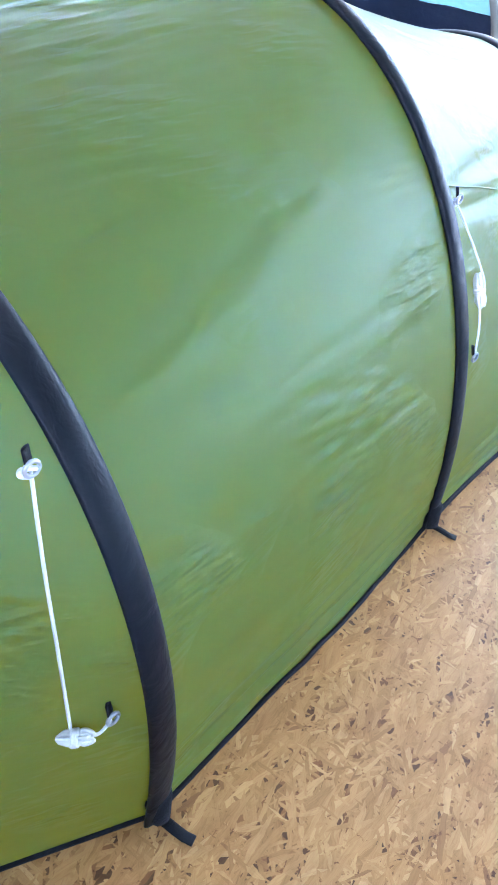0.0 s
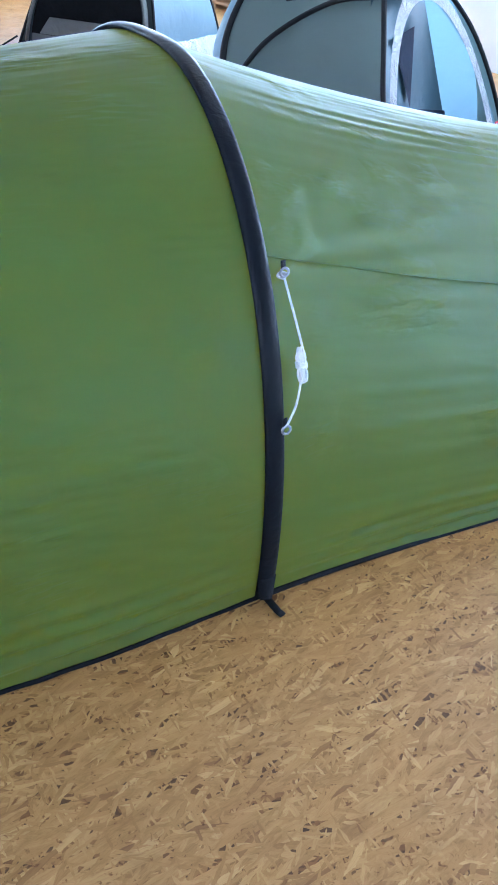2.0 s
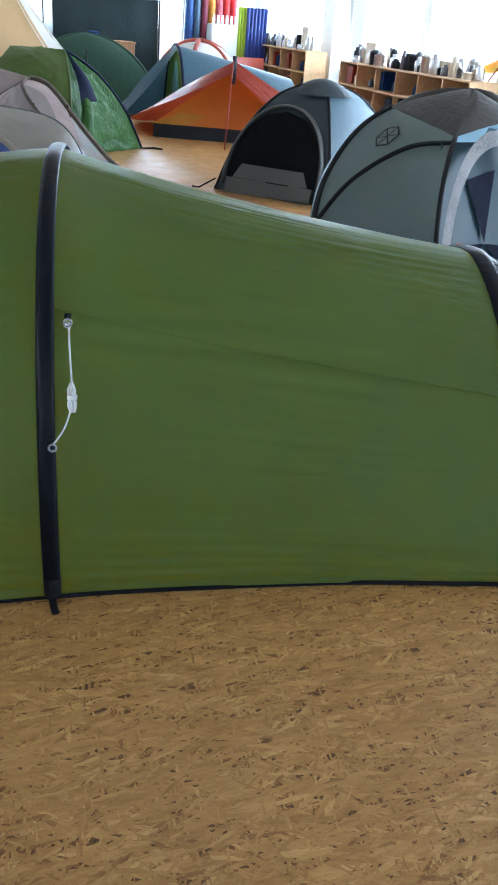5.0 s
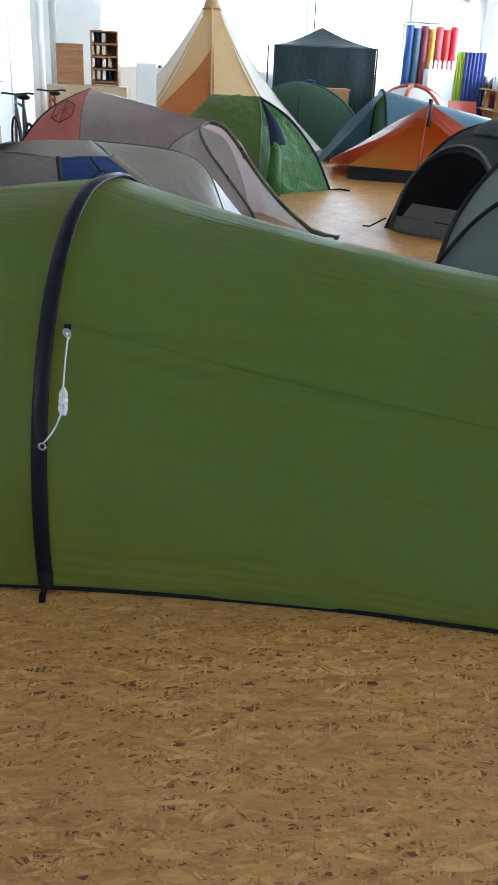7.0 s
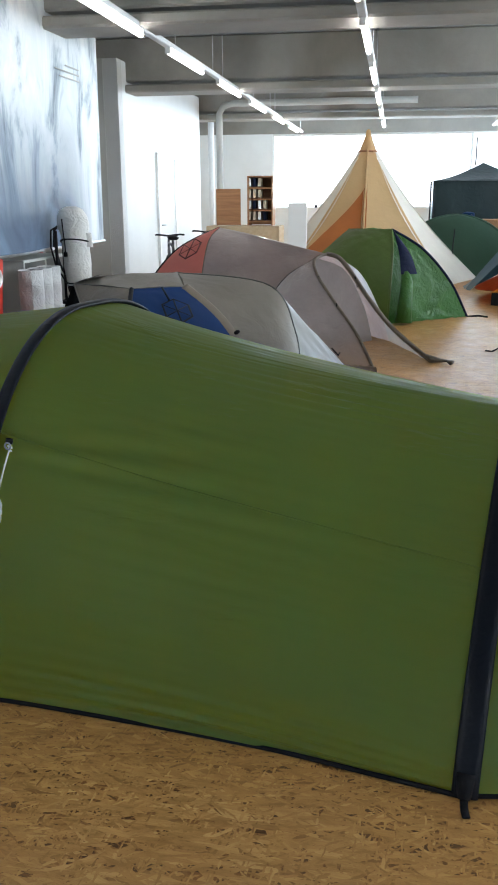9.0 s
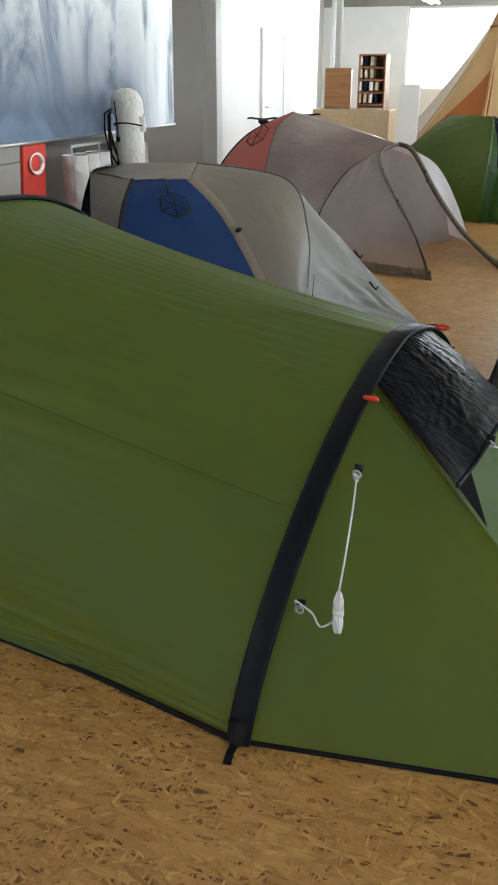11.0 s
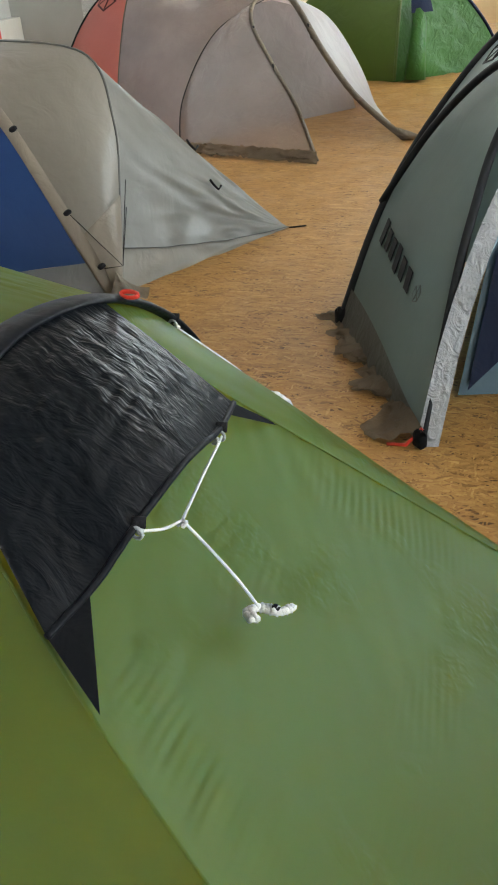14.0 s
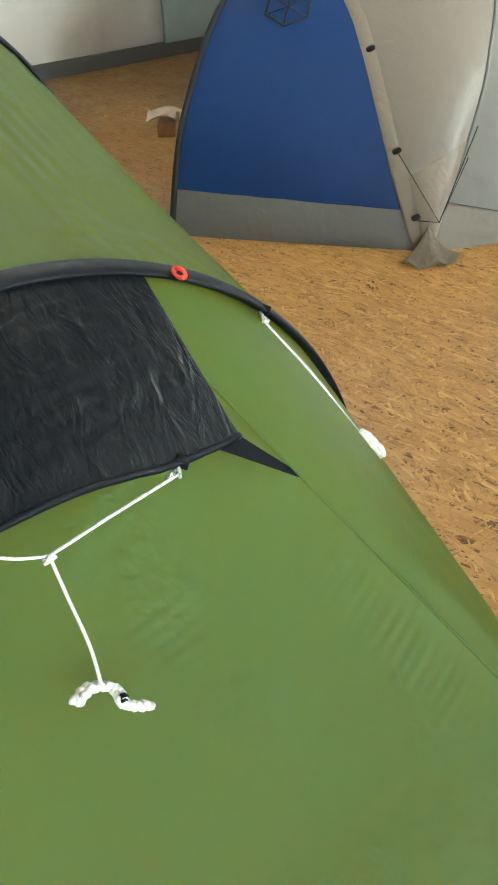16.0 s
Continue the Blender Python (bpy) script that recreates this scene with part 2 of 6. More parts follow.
M_BLUE = fabric("blue_tent_cloth", (0.004, 0.028, 0.105), (0.01, 0.06, 0.25), 0.15, 0.55, 0.12, 5.0, 0.08, 0.2)
M_PALE = fabric("pale_blue_grey_cloth", (0.175, 0.17, 0.158), (0.36, 0.36, 0.345), 0.4, 0.36, 0.35, 4.0, 0.2, 0.45)
M_ROSY = fabric("rosy_sheer_cloth", (0.23, 0.195, 0.185), (0.40, 0.33, 0.32), 0.40, 0.28, 0.9, 10.0, 0.35, 0.9, (1, 1, 1), 0.40)
M_PINK = fabric("salmon_tent_cloth", (0.58, 0.16, 0.13), (0.75, 0.22, 0.16), 0.35, 0.5, 0.2, 6.0)
M_PINKFLY = fabric("rosy_grey_sheer_cloth", (0.265, 0.22, 0.213), (0.47, 0.37, 0.355), 0.42, 0.30, 0.5, 7.0, 0.4, 0.9)
M_SHEER = fabric("sheer_grey_cloth", (0.36, 0.36, 0.36), (0.55, 0.55, 0.55), 0.4, 0.40, 0.6, 6.0, 0.25, 0.5, (1, 1, 1), 0.30)
M_LEAF = fabric("bright_green_cloth", (0.045, 0.13, 0.03), (0.12, 0.30, 0.05), 0.35, 0.42, 0.8, 14.0, 0.2, 0.35)
M_OLIVE = fabric("olive_green_cloth", (0.09, 0.14, 0.03), (0.2, 0.27, 0.05), 0.35, 0.4, 0.4, 7.0)
M_NAVY = fabric("navy_cloth", (0.009, 0.014, 0.034), (0.015, 0.02, 0.05), 0.1, 0.6, 0.4, 10.0, 0.15, 0.12)
M_DKGREEN = fabric("dark_green_cloth", (0.022, 0.062, 0.038), (0.03, 0.09, 0.05), 0.2, 0.45, 0.3, 7.0)
M_TEAL = fabric("slate_blue_cloth", (0.04, 0.085, 0.115), (0.06, 0.13, 0.17), 0.25, 0.4, 0.3, 6.0)
M_LIME = fabric("lime_inner_cloth", (0.28, 0.40, 0.09), (0.4, 0.55, 0.12), 0.4, 0.6, 0.3, 8.0)
M_SKYINNER = fabric("light_blue_inner_cloth", (0.22, 0.46, 0.52), (0.3, 0.6, 0.65), 0.4, 0.6, 0.2, 8.0)
M_ORANGE = fabric("orange_cloth", (0.62, 0.21, 0.025), (0.85, 0.32, 0.03), 0.4, 0.45, 0.3, 6.0)
M_YELLOW = fabric("amber_cloth", (0.55, 0.27, 0.04), (0.75, 0.4, 0.05), 0.4, 0.5, 0.3, 6.0)
M_BRICK = fabric("brick_red_cloth", (0.30, 0.04, 0.018), (0.42, 0.06, 0.02), 0.30, 0.4, 0.4, 7.0)
M_CHAR = fabric("charcoal_cloth", (0.014, 0.015, 0.018), (0.02, 0.02, 0.025), 0.06, 0.6, 0.3, 8.0, 0.2, 0.15)
M_PAVILION = fabric("dark_bottle_green_cloth", (0.012, 0.022, 0.024), (0.02, 0.035, 0.035), 0.1, 0.5, 0.5, 6.0, 0.2, 0.2)
# black net; also the painted shade in the small dome's doorway
M_NET_SHADE = fabric("black_net_and_door_shade", (0.006, 0.0065, 0.008), (0.01, 0.01, 0.01), 0.05, 0.8, 0.5, 9.0, 0.3, 0.05)
M_SLATE = fabric("dark_slate_cloth", (0.030, 0.042, 0.048), (0.05, 0.07, 0.08), 0.15, 0.5, 0.3, 7.0, 0.1, 0.3)
M_DOME = fabric("grey_green_cloth", (0.115, 0.150, 0.140), (0.17, 0.24, 0.23), 0.25, 0.45, 0.12, 4.0, 0.06, 0.3)
M_DOMETOP = fabric("taupe_cloth", (0.050, 0.045, 0.041), (0.06, 0.055, 0.05), 0.15, 0.5, 0.4, 12.0, 0.1, 0.15)
M_DOMEBLUE = fabric("steel_blue_cloth", (0.16, 0.25, 0.31), (0.3, 0.46, 0.55), 0.4, 0.45, 0.25, 6.0)
M_SILVERSTRIP = fabric("silver_edge_cloth", (0.30, 0.31, 0.33), (0.3, 0.3, 0.3), 0.2, 0.28, 0.9, 26.0, 0.2, 0.8)
M_TIPI = fabric("sand_canvas", (0.50, 0.34, 0.175), (0.75, 0.52, 0.26), 0.35, 0.75, 0.3, 5.0)
M_TIPILIGHT = fabric("pale_canvas", (0.62, 0.58, 0.52), (0.8, 0.76, 0.7), 0.35, 0.75, 0.3, 5.0)
M_TIPIIN = fabric("rust_inner_cloth", (0.36, 0.11, 0.018), (0.6, 0.2, 0.03), 0.12, 0.7, 0.3, 5.0)
M_WHITE = plain("white_paint", (0.72, 0.73, 0.73), 0.7, 0, 0.05, 1.3, 0.1, 40)
M_GREYWALL = plain("grey_plaster", (0.42, 0.42, 0.40), 0.8, 0, 0.08, 1.2, 0.12, 50)
M_CONC = concrete("grey_concrete", (0.36, 0.345, 0.32), (0.235, 0.225, 0.205))
M_CONCFLOOR = concrete("pale_concrete_floor", (0.62, 0.60, 0.55), (0.46, 0.44, 0.40))
M_DECK = plain("galvanised_deck", (0.42, 0.43, 0.44), 0.45, 0.5, 0.1, 3)
M_WOOD = wood("pale_pine", (0.56, 0.36, 0.19), (0.42, 0.24, 0.11))
M_WOODRED = wood("brown_stained_wood", (0.36, 0.17, 0.07), (0.22, 0.09, 0.035))
M_GREENPANEL = plain("grey_green_paint", (0.22, 0.29, 0.27), 0.45, 0, 0.1, 3, 0.05, 40)
M_STEEL = plain("brushed_steel", (0.55, 0.56, 0.58), 0.3, 0.9, 0.1, 20)
M_DARKSTEEL = plain("dark_steel", (0.10, 0.10, 0.11), 0.4, 0.6, 0.2, 20)
M_WHITEPLASTIC = plain("white_plastic", (0.75, 0.75, 0.74), 0.4)
M_TUBE = lamp_glow("fluorescent_tube", (1.0, 0.97, 0.92), 9.0)
M_HAZE = lamp_glow("bright_haze", (0.93, 0.97, 1.0), 1.5)
M_SKYFLY = fabric("pale_blue_cloth", (0.30, 0.52, 0.60), (0.4, 0.7, 0.8), 0.4, 0.45, 0.4, 8.0)
M_GLASS = glass_mat("window_glass")
M_GROUND = plain("pale_gravel", (0.42, 0.40, 0.37), 0.9, 0, 0.2, 0.4, 0.3, 8)


# ---- building helpers ----
class Geo:
    """Vertices and faces gathered for one mesh."""

    def __init__(self):
        self.v, self.f = [], []

    def add(self, vs, fs):
        n = len(self.v)
        self.v += [tuple(p) for p in vs]
        self.f += [tuple(n + i for i in face) for face in fs]
        return self

    def grid(self, fn, nu, nv, wrap=False):
        vs = [fn(i / nu, j / nv) for i in range(nu + 1) for j in range(nv + 1)]
        w = nv + 1
        return self.add(vs, [(i * w + j, (i + 1) * w + j, (i + 1) * w + j + 1, i * w + j + 1) for i in range(nu) for j in range(nv)])

    def tube(self, pts, r, n=8, flat=1.0, up=None):
        pts = [Vector(p) for p in pts]
        rings = []
        prev = None
        for i, p in enumerate(pts):
            d = (pts[min(i + 1, len(pts) - 1)] - pts[max(i - 1, 0)]).normalized()
            ref = up(p) if up else (prev if prev is not None else (Vector((0, 0, 1)) if abs(d.z) < 0.9 else Vector((1, 0, 0))))
            a = (ref - d * ref.dot(d)).normalized()
            b = d.cross(a)
            prev = a
            rr = r(i / (len(pts) - 1)) if callable(r) else r
            rings.append([p + a * (math.cos(k * math.tau / n) * rr * flat) + b * (math.sin(k * math.tau / n) * rr) for k in range(n)])
        vs = [q for ring in rings for q in ring]
        fs = [(i * n + k, i * n + (k + 1) % n, (i + 1) * n + (k + 1) % n, (i + 1) * n + k) for i in range(len(rings) - 1) for k in range(n)]
        fs += [tuple(range(n - 1, -1, -1)), tuple(range((len(rings) - 1) * n, len(rings) * n))]
        return self.add(vs, fs)

    def box(self, centre, size, m=None, chamfer=0.0):
        """A box, its upright edges and rims chamfered where asked."""
        x, y, z = (s / 2 for s in size)
        c = min(chamfer, x * 0.9, y * 0.9, z * 0.9)
        if c <= 0:
            vs = [Vector((a * x, b * y, d * z)) for d in (-1, 1) for a, b in ((-1, -1), (1, -1), (1, 1), (-1, 1))]
            fs = [(3, 2, 1, 0), (4, 5, 6, 7), (0, 1, 5, 4), (1, 2, 6, 5), (2, 3, 7, 6), (3, 0, 4, 7)]
        else:
            def ring(ix, zz):
                xx, yy = x - ix, y - ix
                return [Vector((px, py, zz)) for px, py in ((-xx + c, -yy), (xx - c, -yy), (xx, -yy + c), (xx, yy - c), (xx - c, yy), (-xx + c, yy), (-xx, yy - c), (-xx, -yy + c))]
            vs = ring(c, -z) + ring(0, -z + c) + ring(0, z - c) + ring(c, z)
            fs = [tuple(range(7, -1, -1)), tuple(range(24, 32))]
            fs += [(r * 8 + k, r * 8 + (k + 1) % 8, r * 8 + 8 + (k + 1) % 8, r * 8 + 8 + k) for r in range(3) for k in range(8)]
        t = Matrix.Translation(centre) @ (m if m is not None else Matrix())
        return self.add([t @ v for v in vs], fs)

    def lathe(self, profile, n=16, centre=(0, 0, 0)):
        c = Vector(centre)
        vs = [c + Vector((r * math.cos(k * math.tau / n), r * math.sin(k * math.tau / n), z)) for r, z in profile for k in range(n)]
        fs = [(i * n + k, i * n + (k + 1) % n, (i + 1) * n + (k + 1) % n, (i + 1) * n + k) for i in range(len(profile) - 1) for k in range(n)]
        fs += [tuple(range(n - 1, -1, -1)), tuple(range((len(profile) - 1) * n, len(profile) * n))]
        return self.add(vs, fs)

    def mesh(self, name, mat, smooth=True, inverse=None):
        me = bpy.data.meshes.new(name)
        vs = self.v if inverse is None else [inverse @ Vector(p) for p in self.v]
        me.from_pydata([tuple(p) for p in vs], [], self.f)
        if smooth:
            me.polygons.foreach_set("use_smooth", [True] * len(me.polygons))
        me.materials.append(mat)
        me.update()
        return me


def thing(name, m, label, category, group="", kind=""):
    """A top-level thing: an Empty at its base, at the pose m."""
    ob = new(name)
    ob.empty_display_size = 0.1
    ob.matrix_world = m
    return tagged(ob, label, category, group, kind)


def part(name, geo, mat, parent, label="", smooth=True, world_pts=True):
    """One mesh under a thing or a part; points in the world unless told otherwise."""
    root, chain = parent, []
    while root is not None:
        chain.append(root.matrix_basis)
        root = root.parent
    m = Matrix()
    for b in reversed(chain):
        m = m @ b
    ob = new(name, geo.mesh(name, mat, smooth, m.inverted() if world_pts else None))
    ob.parent = parent
    return tagged(ob, label)


def solo(name, geo, mat, label, category, group="", kind="", smooth=True, base=None):
    """A thing that is one mesh, its origin at its base."""
    b = Vector(base) if base is not None else Vector((sum(p[0] for p in geo.v) / len(geo.v), sum(p[1] for p in geo.v) / len(geo.v), min(p[2] for p in geo.v)))
    ob = new(name, geo.mesh(name, mat, smooth, Matrix.Translation(b).inverted()))
    ob.location = b
    return tagged(ob, label, category, group, kind)


def at(x, y, z=0.0, yaw=0.0):
    return pose(x, y, z, 0, 0, yaw)


def lerp(a, b, t):
    return a + (b - a) * t


def spow(x, e):
    return math.copysign(abs(x) ** e, x)


def hoop(p0, p1, h, power=2.1, lean=(0, 0, 0)):
    """A pole's arc from foot p0 to foot p1, h high; t from 0 to 1 along it."""
    p0, p1, lean = Vector(p0), Vector(p1), Vector(lean)
    c, half = (p0 + p1) / 2, (p0 - p1) / 2

    def at_t(t):
        a = math.pi * t
        k = spow(math.cos(a), 2 / power)
        z = max(0.0, math.sin(a)) ** (2 / power)
        return c + half * k + Vector((0, 0, h * z)) + lean * z
    return at_t


def wrinkle(p, n, amp, sx, sy, sz):
    return n * (amp * noise.noise(Vector((p.x * sx, p.y * sy, p.z * sz))))

# ---- the hall ----
def slab(name, s0, s1, q0, q1, z0, z1, mat, label="", category="", parent=None, chamfer=0.0):
    g = Geo().box(hall((s0 + s1) / 2, (q0 + q1) / 2, (z0 + z1) / 2), (abs(s1 - s0), abs(q1 - q0), z1 - z0), pose(0, 0, 0, 0, 0, HALL_YAW), chamfer)
    if parent is not None:
        return part(name, g, mat, parent, label, smooth=False)
    return solo(name, g, mat, label, category, kind="structure", smooth=False)


FAR, SIDE, LEFT, BACK = 21.5, 5.55, -4.85, -6.0
SILL, HEAD, TOP = 1.15, 2.85, 3.52

slab("floor", BACK - 0.3, FAR + 0.3, LEFT - 0.3, SIDE + 0.3, -0.12, 0.0, M_OSB, "floor of sanded strand board panels", "floor")
ground = Geo().add([hall(s, q, -0.3) for s, q in ((-600, -600), (600, -600), (600, 600), (-600, 600))], [(3, 2, 1, 0)])
solo("ground", ground, M_GROUND, "pale ground outside the hall", "ground", kind="structure")


def wall(name, s0, s1, q0, q1, z0, z1, mat, label):
    return slab(name, s0, s1, q0, q1, z0, z1, mat, label, "wall")


def window_row(name, along, a0, a1, fixed, posts, label, sill=SILL):
    """A strip window between sill and head: frame, posts, panes, in one wall."""
    def sl(n, b0, b1, f0, f1, z0, z1, mat, parent):
        if along == "q":
            return slab(n, f0, f1, b0, b1, z0, z1, mat, parent=parent)
        return slab(n, b0, b1, f0, f1, z0, z1, mat, parent=parent)
    mid = hall(fixed, (a0 + a1) / 2, sill) if along == "q" else hall((a0 + a1) / 2, fixed, sill)
    w = thing(name, Matrix.Translation(mid), label, "window", kind="structure")
    sgn = 1 if fixed > 0 else -1
    sl("window_frame", a0, a1, fixed + sgn * 0.05, fixed + sgn * 0.12, sill, sill + 0.05, M_WHITE, w)
    sl("window_frame", a0, a1, fixed + sgn * 0.05, fixed + sgn * 0.12, HEAD - 0.05, HEAD, M_WHITE, w)
    edges = [a0] + posts + [a1]
    for b in edges:
        sl("window_post", b - 0.03, b + 0.03, fixed + sgn * 0.045, fixed + sgn * 0.125, sill + 0.05, HEAD - 0.05, M_WHITE, w)
    for b0, b1 in zip(edges, edges[1:]):
        pane = sl("pane", b0 + 0.03, b1 - 0.03, fixed + sgn * 0.08, fixed + sgn * 0.09, sill + 0.05, HEAD - 0.05, M_GLASS, w)
        pane.visible_shadow = False
    sl("window_sill", a0, a1, fixed - sgn * 0.06, fixed + sgn * 0.05, sill - 0.002, sill + 0.03, M_WHITE, w)
    return w


# far wall with its strip window
wall("wall_far_low", FAR, FAR + 0.3, LEFT - 0.3, SIDE, 0, SILL - 0.002, M_WHITE, "white painted parapet below the far windows")
wall("wall_far_high", FAR, FAR + 0.3, LEFT - 0.3, SIDE, HEAD, TOP, M_CONC, "concrete lintel above the far windows")
wall("wall_far_left", FAR, FAR + 0.3, LEFT - 0.3, -2.95, SILL - 0.002, HEAD, M_WHITE, "white painted wall beside the far windows")
wall("wall_far_pier", FAR - 0.1, FAR + 0.3, 4.0, 4.35, SILL - 0.002, HEAD, M_WHITE, "white painted pier between windows")
window_row("window_1", "q", -2.95, 4.0, FAR, [-0.65, 1.65], "strip window in white frames, bright sky behind")
window_row("window_2", "q", 4.35, SIDE - 0.2, FAR, [], "narrow corner window in a white frame")
# side wall
wall("wall_side_low", BACK, FAR + 0.3, SIDE, SIDE + 0.3, 0, 0.918, M_WHITE, "white painted parapet below the side windows")
wall("wall_side_high", BACK, FAR + 0.3, SIDE, SIDE + 0.3, HEAD, TOP, M_CONC, "concrete lintel above the side windows")
EDGES = [BACK, -0.6, 4.8, 10.2, 16.1, FAR]
for i, (a, b) in enumerate(zip(EDGES, EDGES[1:])):
    window_row("window_%d" % (3 + i), "s", a + (0.25 if i else 0.3), b - 0.25, SIDE, [(a + b) / 2], "strip window in white frames along the side wall", 0.92)
for k, b in enumerate(EDGES[1:]):
    wall("column_%d" % (k + 1), b - 0.25, b + 0.25, SIDE - 0.28, SIDE + 0.3, 0.918, HEAD, M_WHITE, "white painted concrete column between windows")
    wall("column_base_%d" % (k + 1), b - 0.25, b + 0.25, SIDE - 0.28, SIDE - 0.002, 0, 0.918, M_WHITE, "foot of a white painted column")
# back wall, behind the walk
wall("wall_back_low", BACK - 0.3, BACK, LEFT - 0.3, SIDE + 0.3, 0, SILL - 0.002, M_WHITE, "white painted parapet at the back")
wall("wall_back_high", BACK - 0.3, BACK, LEFT - 0.3, SIDE + 0.3, HEAD, TOP, M_CONC, "concrete lintel at the back")
window_row("window_8", "q", LEFT + 0.2, SIDE - 0.2, BACK, [-1.3, 2.0], "strip window in white frames at the back")
# left wall, the white room that stands out from it
wall("wall_left", 3.0, FAR, LEFT - 0.3, LEFT, 0, TOP, M_GREYWALL, "grey plastered long wall")
wall("wall_left_low", BACK - 0.3, 3.0, LEFT - 0.3, LEFT, 0, SILL - 0.002, M_GREYWALL, "grey plastered parapet below windows")
wall("wall_left_high", BACK - 0.3, 3.0, LEFT - 0.3, LEFT, HEAD, TOP, M_GREYWALL, "grey plastered wall above windows")
wall("wall_left_end", BACK - 0.3, BACK + 0.2, LEFT - 0.3, LEFT, SILL - 0.002, HEAD, M_GREYWALL, "grey plastered pier at the corner")
window_row("window_9", "s", BACK + 0.2, 3.0, LEFT, [-3.0, 0.0], "strip window in white frames in the long wall")
wall("wall_room_front", 11.9, 12.1, LEFT, -3.7, 0, TOP - 0.3, M_GREYWALL, "grey plastered wall end of the built-in room")
wall("wall_room_side", 11.9, 16.9, -3.9, -3.7, 0, TOP - 0.3, M_WHITE, "white painted wall of the built-in room")
wall("wall_room_back", 16.7, 16.9, LEFT, -3.9, 0, TOP - 0.3, M_WHITE, "white painted back of the built-in room")
wall("wall_left_plinth", BACK, 11.9, LEFT, LEFT + 0.12, 0, 0.62, M_CONCFLOOR, "low bare concrete plinth along the wall")
slab("baseboard", BACK, 11.9, LEFT + 0.12, LEFT + 0.16, 0, 0.11, M_GREYDARK, "dark skirting along the concrete plinth", "baseboard")

door = thing("door_1", Matrix.Translation(hall(14.3, -3.69)), "white painted flush door in a white wall", "door", kind="structure")
slab("leaf", 13.75, 14.75, -3.698, -3.67, 0.01, 2.05, M_WHITE, parent=door)
for a, b, z0, z1 in ((13.68, 13.75, 0, 2.05), (14.75, 14.82, 0, 2.05), (13.68, 14.82, 2.05, 2.12)):
    slab("door_frame", a, b, -3.698, -3.655, z0, z1, M_WHITEPLASTIC, parent=door)
part("handle", Geo().tube([hall(13.83, -3.67, 1.03), hall(13.83, -3.62, 1.03), hall(13.95, -3.62, 1.03)], 0.01), M_STEEL, door, "steel lever handle")

# ceiling: ribbed metal deck on concrete beams
deck = Geo()
n = 220
pts = []
for i in range(n + 1):
    s = lerp(BACK, FAR, i / n)
    pts.append((s, TOP + (0.05 if i % 4 < 2 else 0.0)))
deck.add([hall(s, q, z) for s, z in pts for q in (LEFT, SIDE)], [(2 * i, 2 * i + 1, 2 * i + 3, 2 * i + 2) for i in range(n)])
deck.add([hall(s, q, TOP + 0.25) for s, q in ((BACK - .3, LEFT - .3), (FAR + .3, LEFT - .3), (FAR + .3, SIDE + .3), (BACK - .3, SIDE + .3))], [(0, 1, 2, 3)])
solo("ceiling", deck, M_DECK, "ribbed galvanised metal ceiling deck", "ceiling", kind="structure", smooth=False)
for i, s in enumerate((-1.7, 2.95, 7.6, 12.3, 17.0)):
    g = Geo().box(hall(s + 0.2, (LEFT + SIDE) / 2, (2.85 + TOP) / 2 + 0.06), (0.40, SIDE - LEFT, TOP - 2.85 - 0.12), pose(0, 0, 0, 0, 0, HALL_YAW), 0.02)
    g.box(hall(s + 0.2, (LEFT + SIDE) / 2, 2.88), (0.52, SIDE - LEFT, 0.10), pose(0, 0, 0, 0, 0, HALL_YAW), 0.02)
    solo("beam_%d" % (i + 1), g, M_CONC, "stained grey concrete ceiling beam with a flange", "beam", kind="structure", smooth=False)
g = Geo().tube([hall(16.8, -3.3, 0.0), hall(16.8, -3.3, 2.92), hall(16.8, -3.22, 3.05), hall(16.8, -3.05, 3.10), hall(16.8, 0.3, 3.10)], 0.06, 10)
solo("duct_pipe", g, M_GREYWALL, "grey painted pipe rising and turning under the ceiling", "pipe", kind="structure")
g = Geo().tube([hall(18.2, -3.75, 0.0), hall(18.2, -3.75, 3.4)], 0.06, 10)
solo("duct_pipe", g, M_WHITE, "white painted upright pipe", "pipe", kind="structure")


def lamp_row(q, s0, count, z):
    for k in range(count):
        s = s0 + 2.4 * k
        lamp = thing("ceiling_light", Matrix.Translation(hall(s + 0.75, q, z)), "lit fluorescent batten lamp on a white rail", "ceiling light", "tube lamps under the ceiling")
        part("rail", Geo().box(hall(s + 1.2, q, z + 0.06), (2.4, 0.07, 0.05), pose(0, 0, 0, 0, 0, HALL_YAW), 0.008), M_WHITE, lamp, smooth=False)
        part("tube", Geo().tube([hall(s, q, z), hall(s + 1.5, q, z)], 0.022, 10), M_TUBE, lamp, "glowing white tube")
        for e in (0.0, 1.5):
            part("socket", Geo().box(hall(s + e, q, z + 0.015), (0.03, 0.05, 0.07), pose(0, 0, 0, 0, 0, HALL_YAW), 0.005), M_WHITEPLASTIC, lamp, smooth=False)
        for e in (0.3, 2.1):
            part("hanger", Geo().tube([hall(s + e, q, z + 0.08), hall(s + e, q, TOP)], 0.006, 6), M_STEEL, lamp)


lamp_row(-2.17, 1.4, 8, 2.78)
lamp_row(-0.32, 2.7, 7, 2.78)
lamp_row(1.9, 2.7, 7, 2.78)
lamp_row(4.1, 2.7, 7, 2.78)


# ---- the green tunnel tent ----
TENT_O = Vector((0.599, 1.668, 0))
TENT_U = Vector((0.584, 0.812, 0)).normalized()
TENT_V = Vector((-TENT_U.y, TENT_U.x, 0))
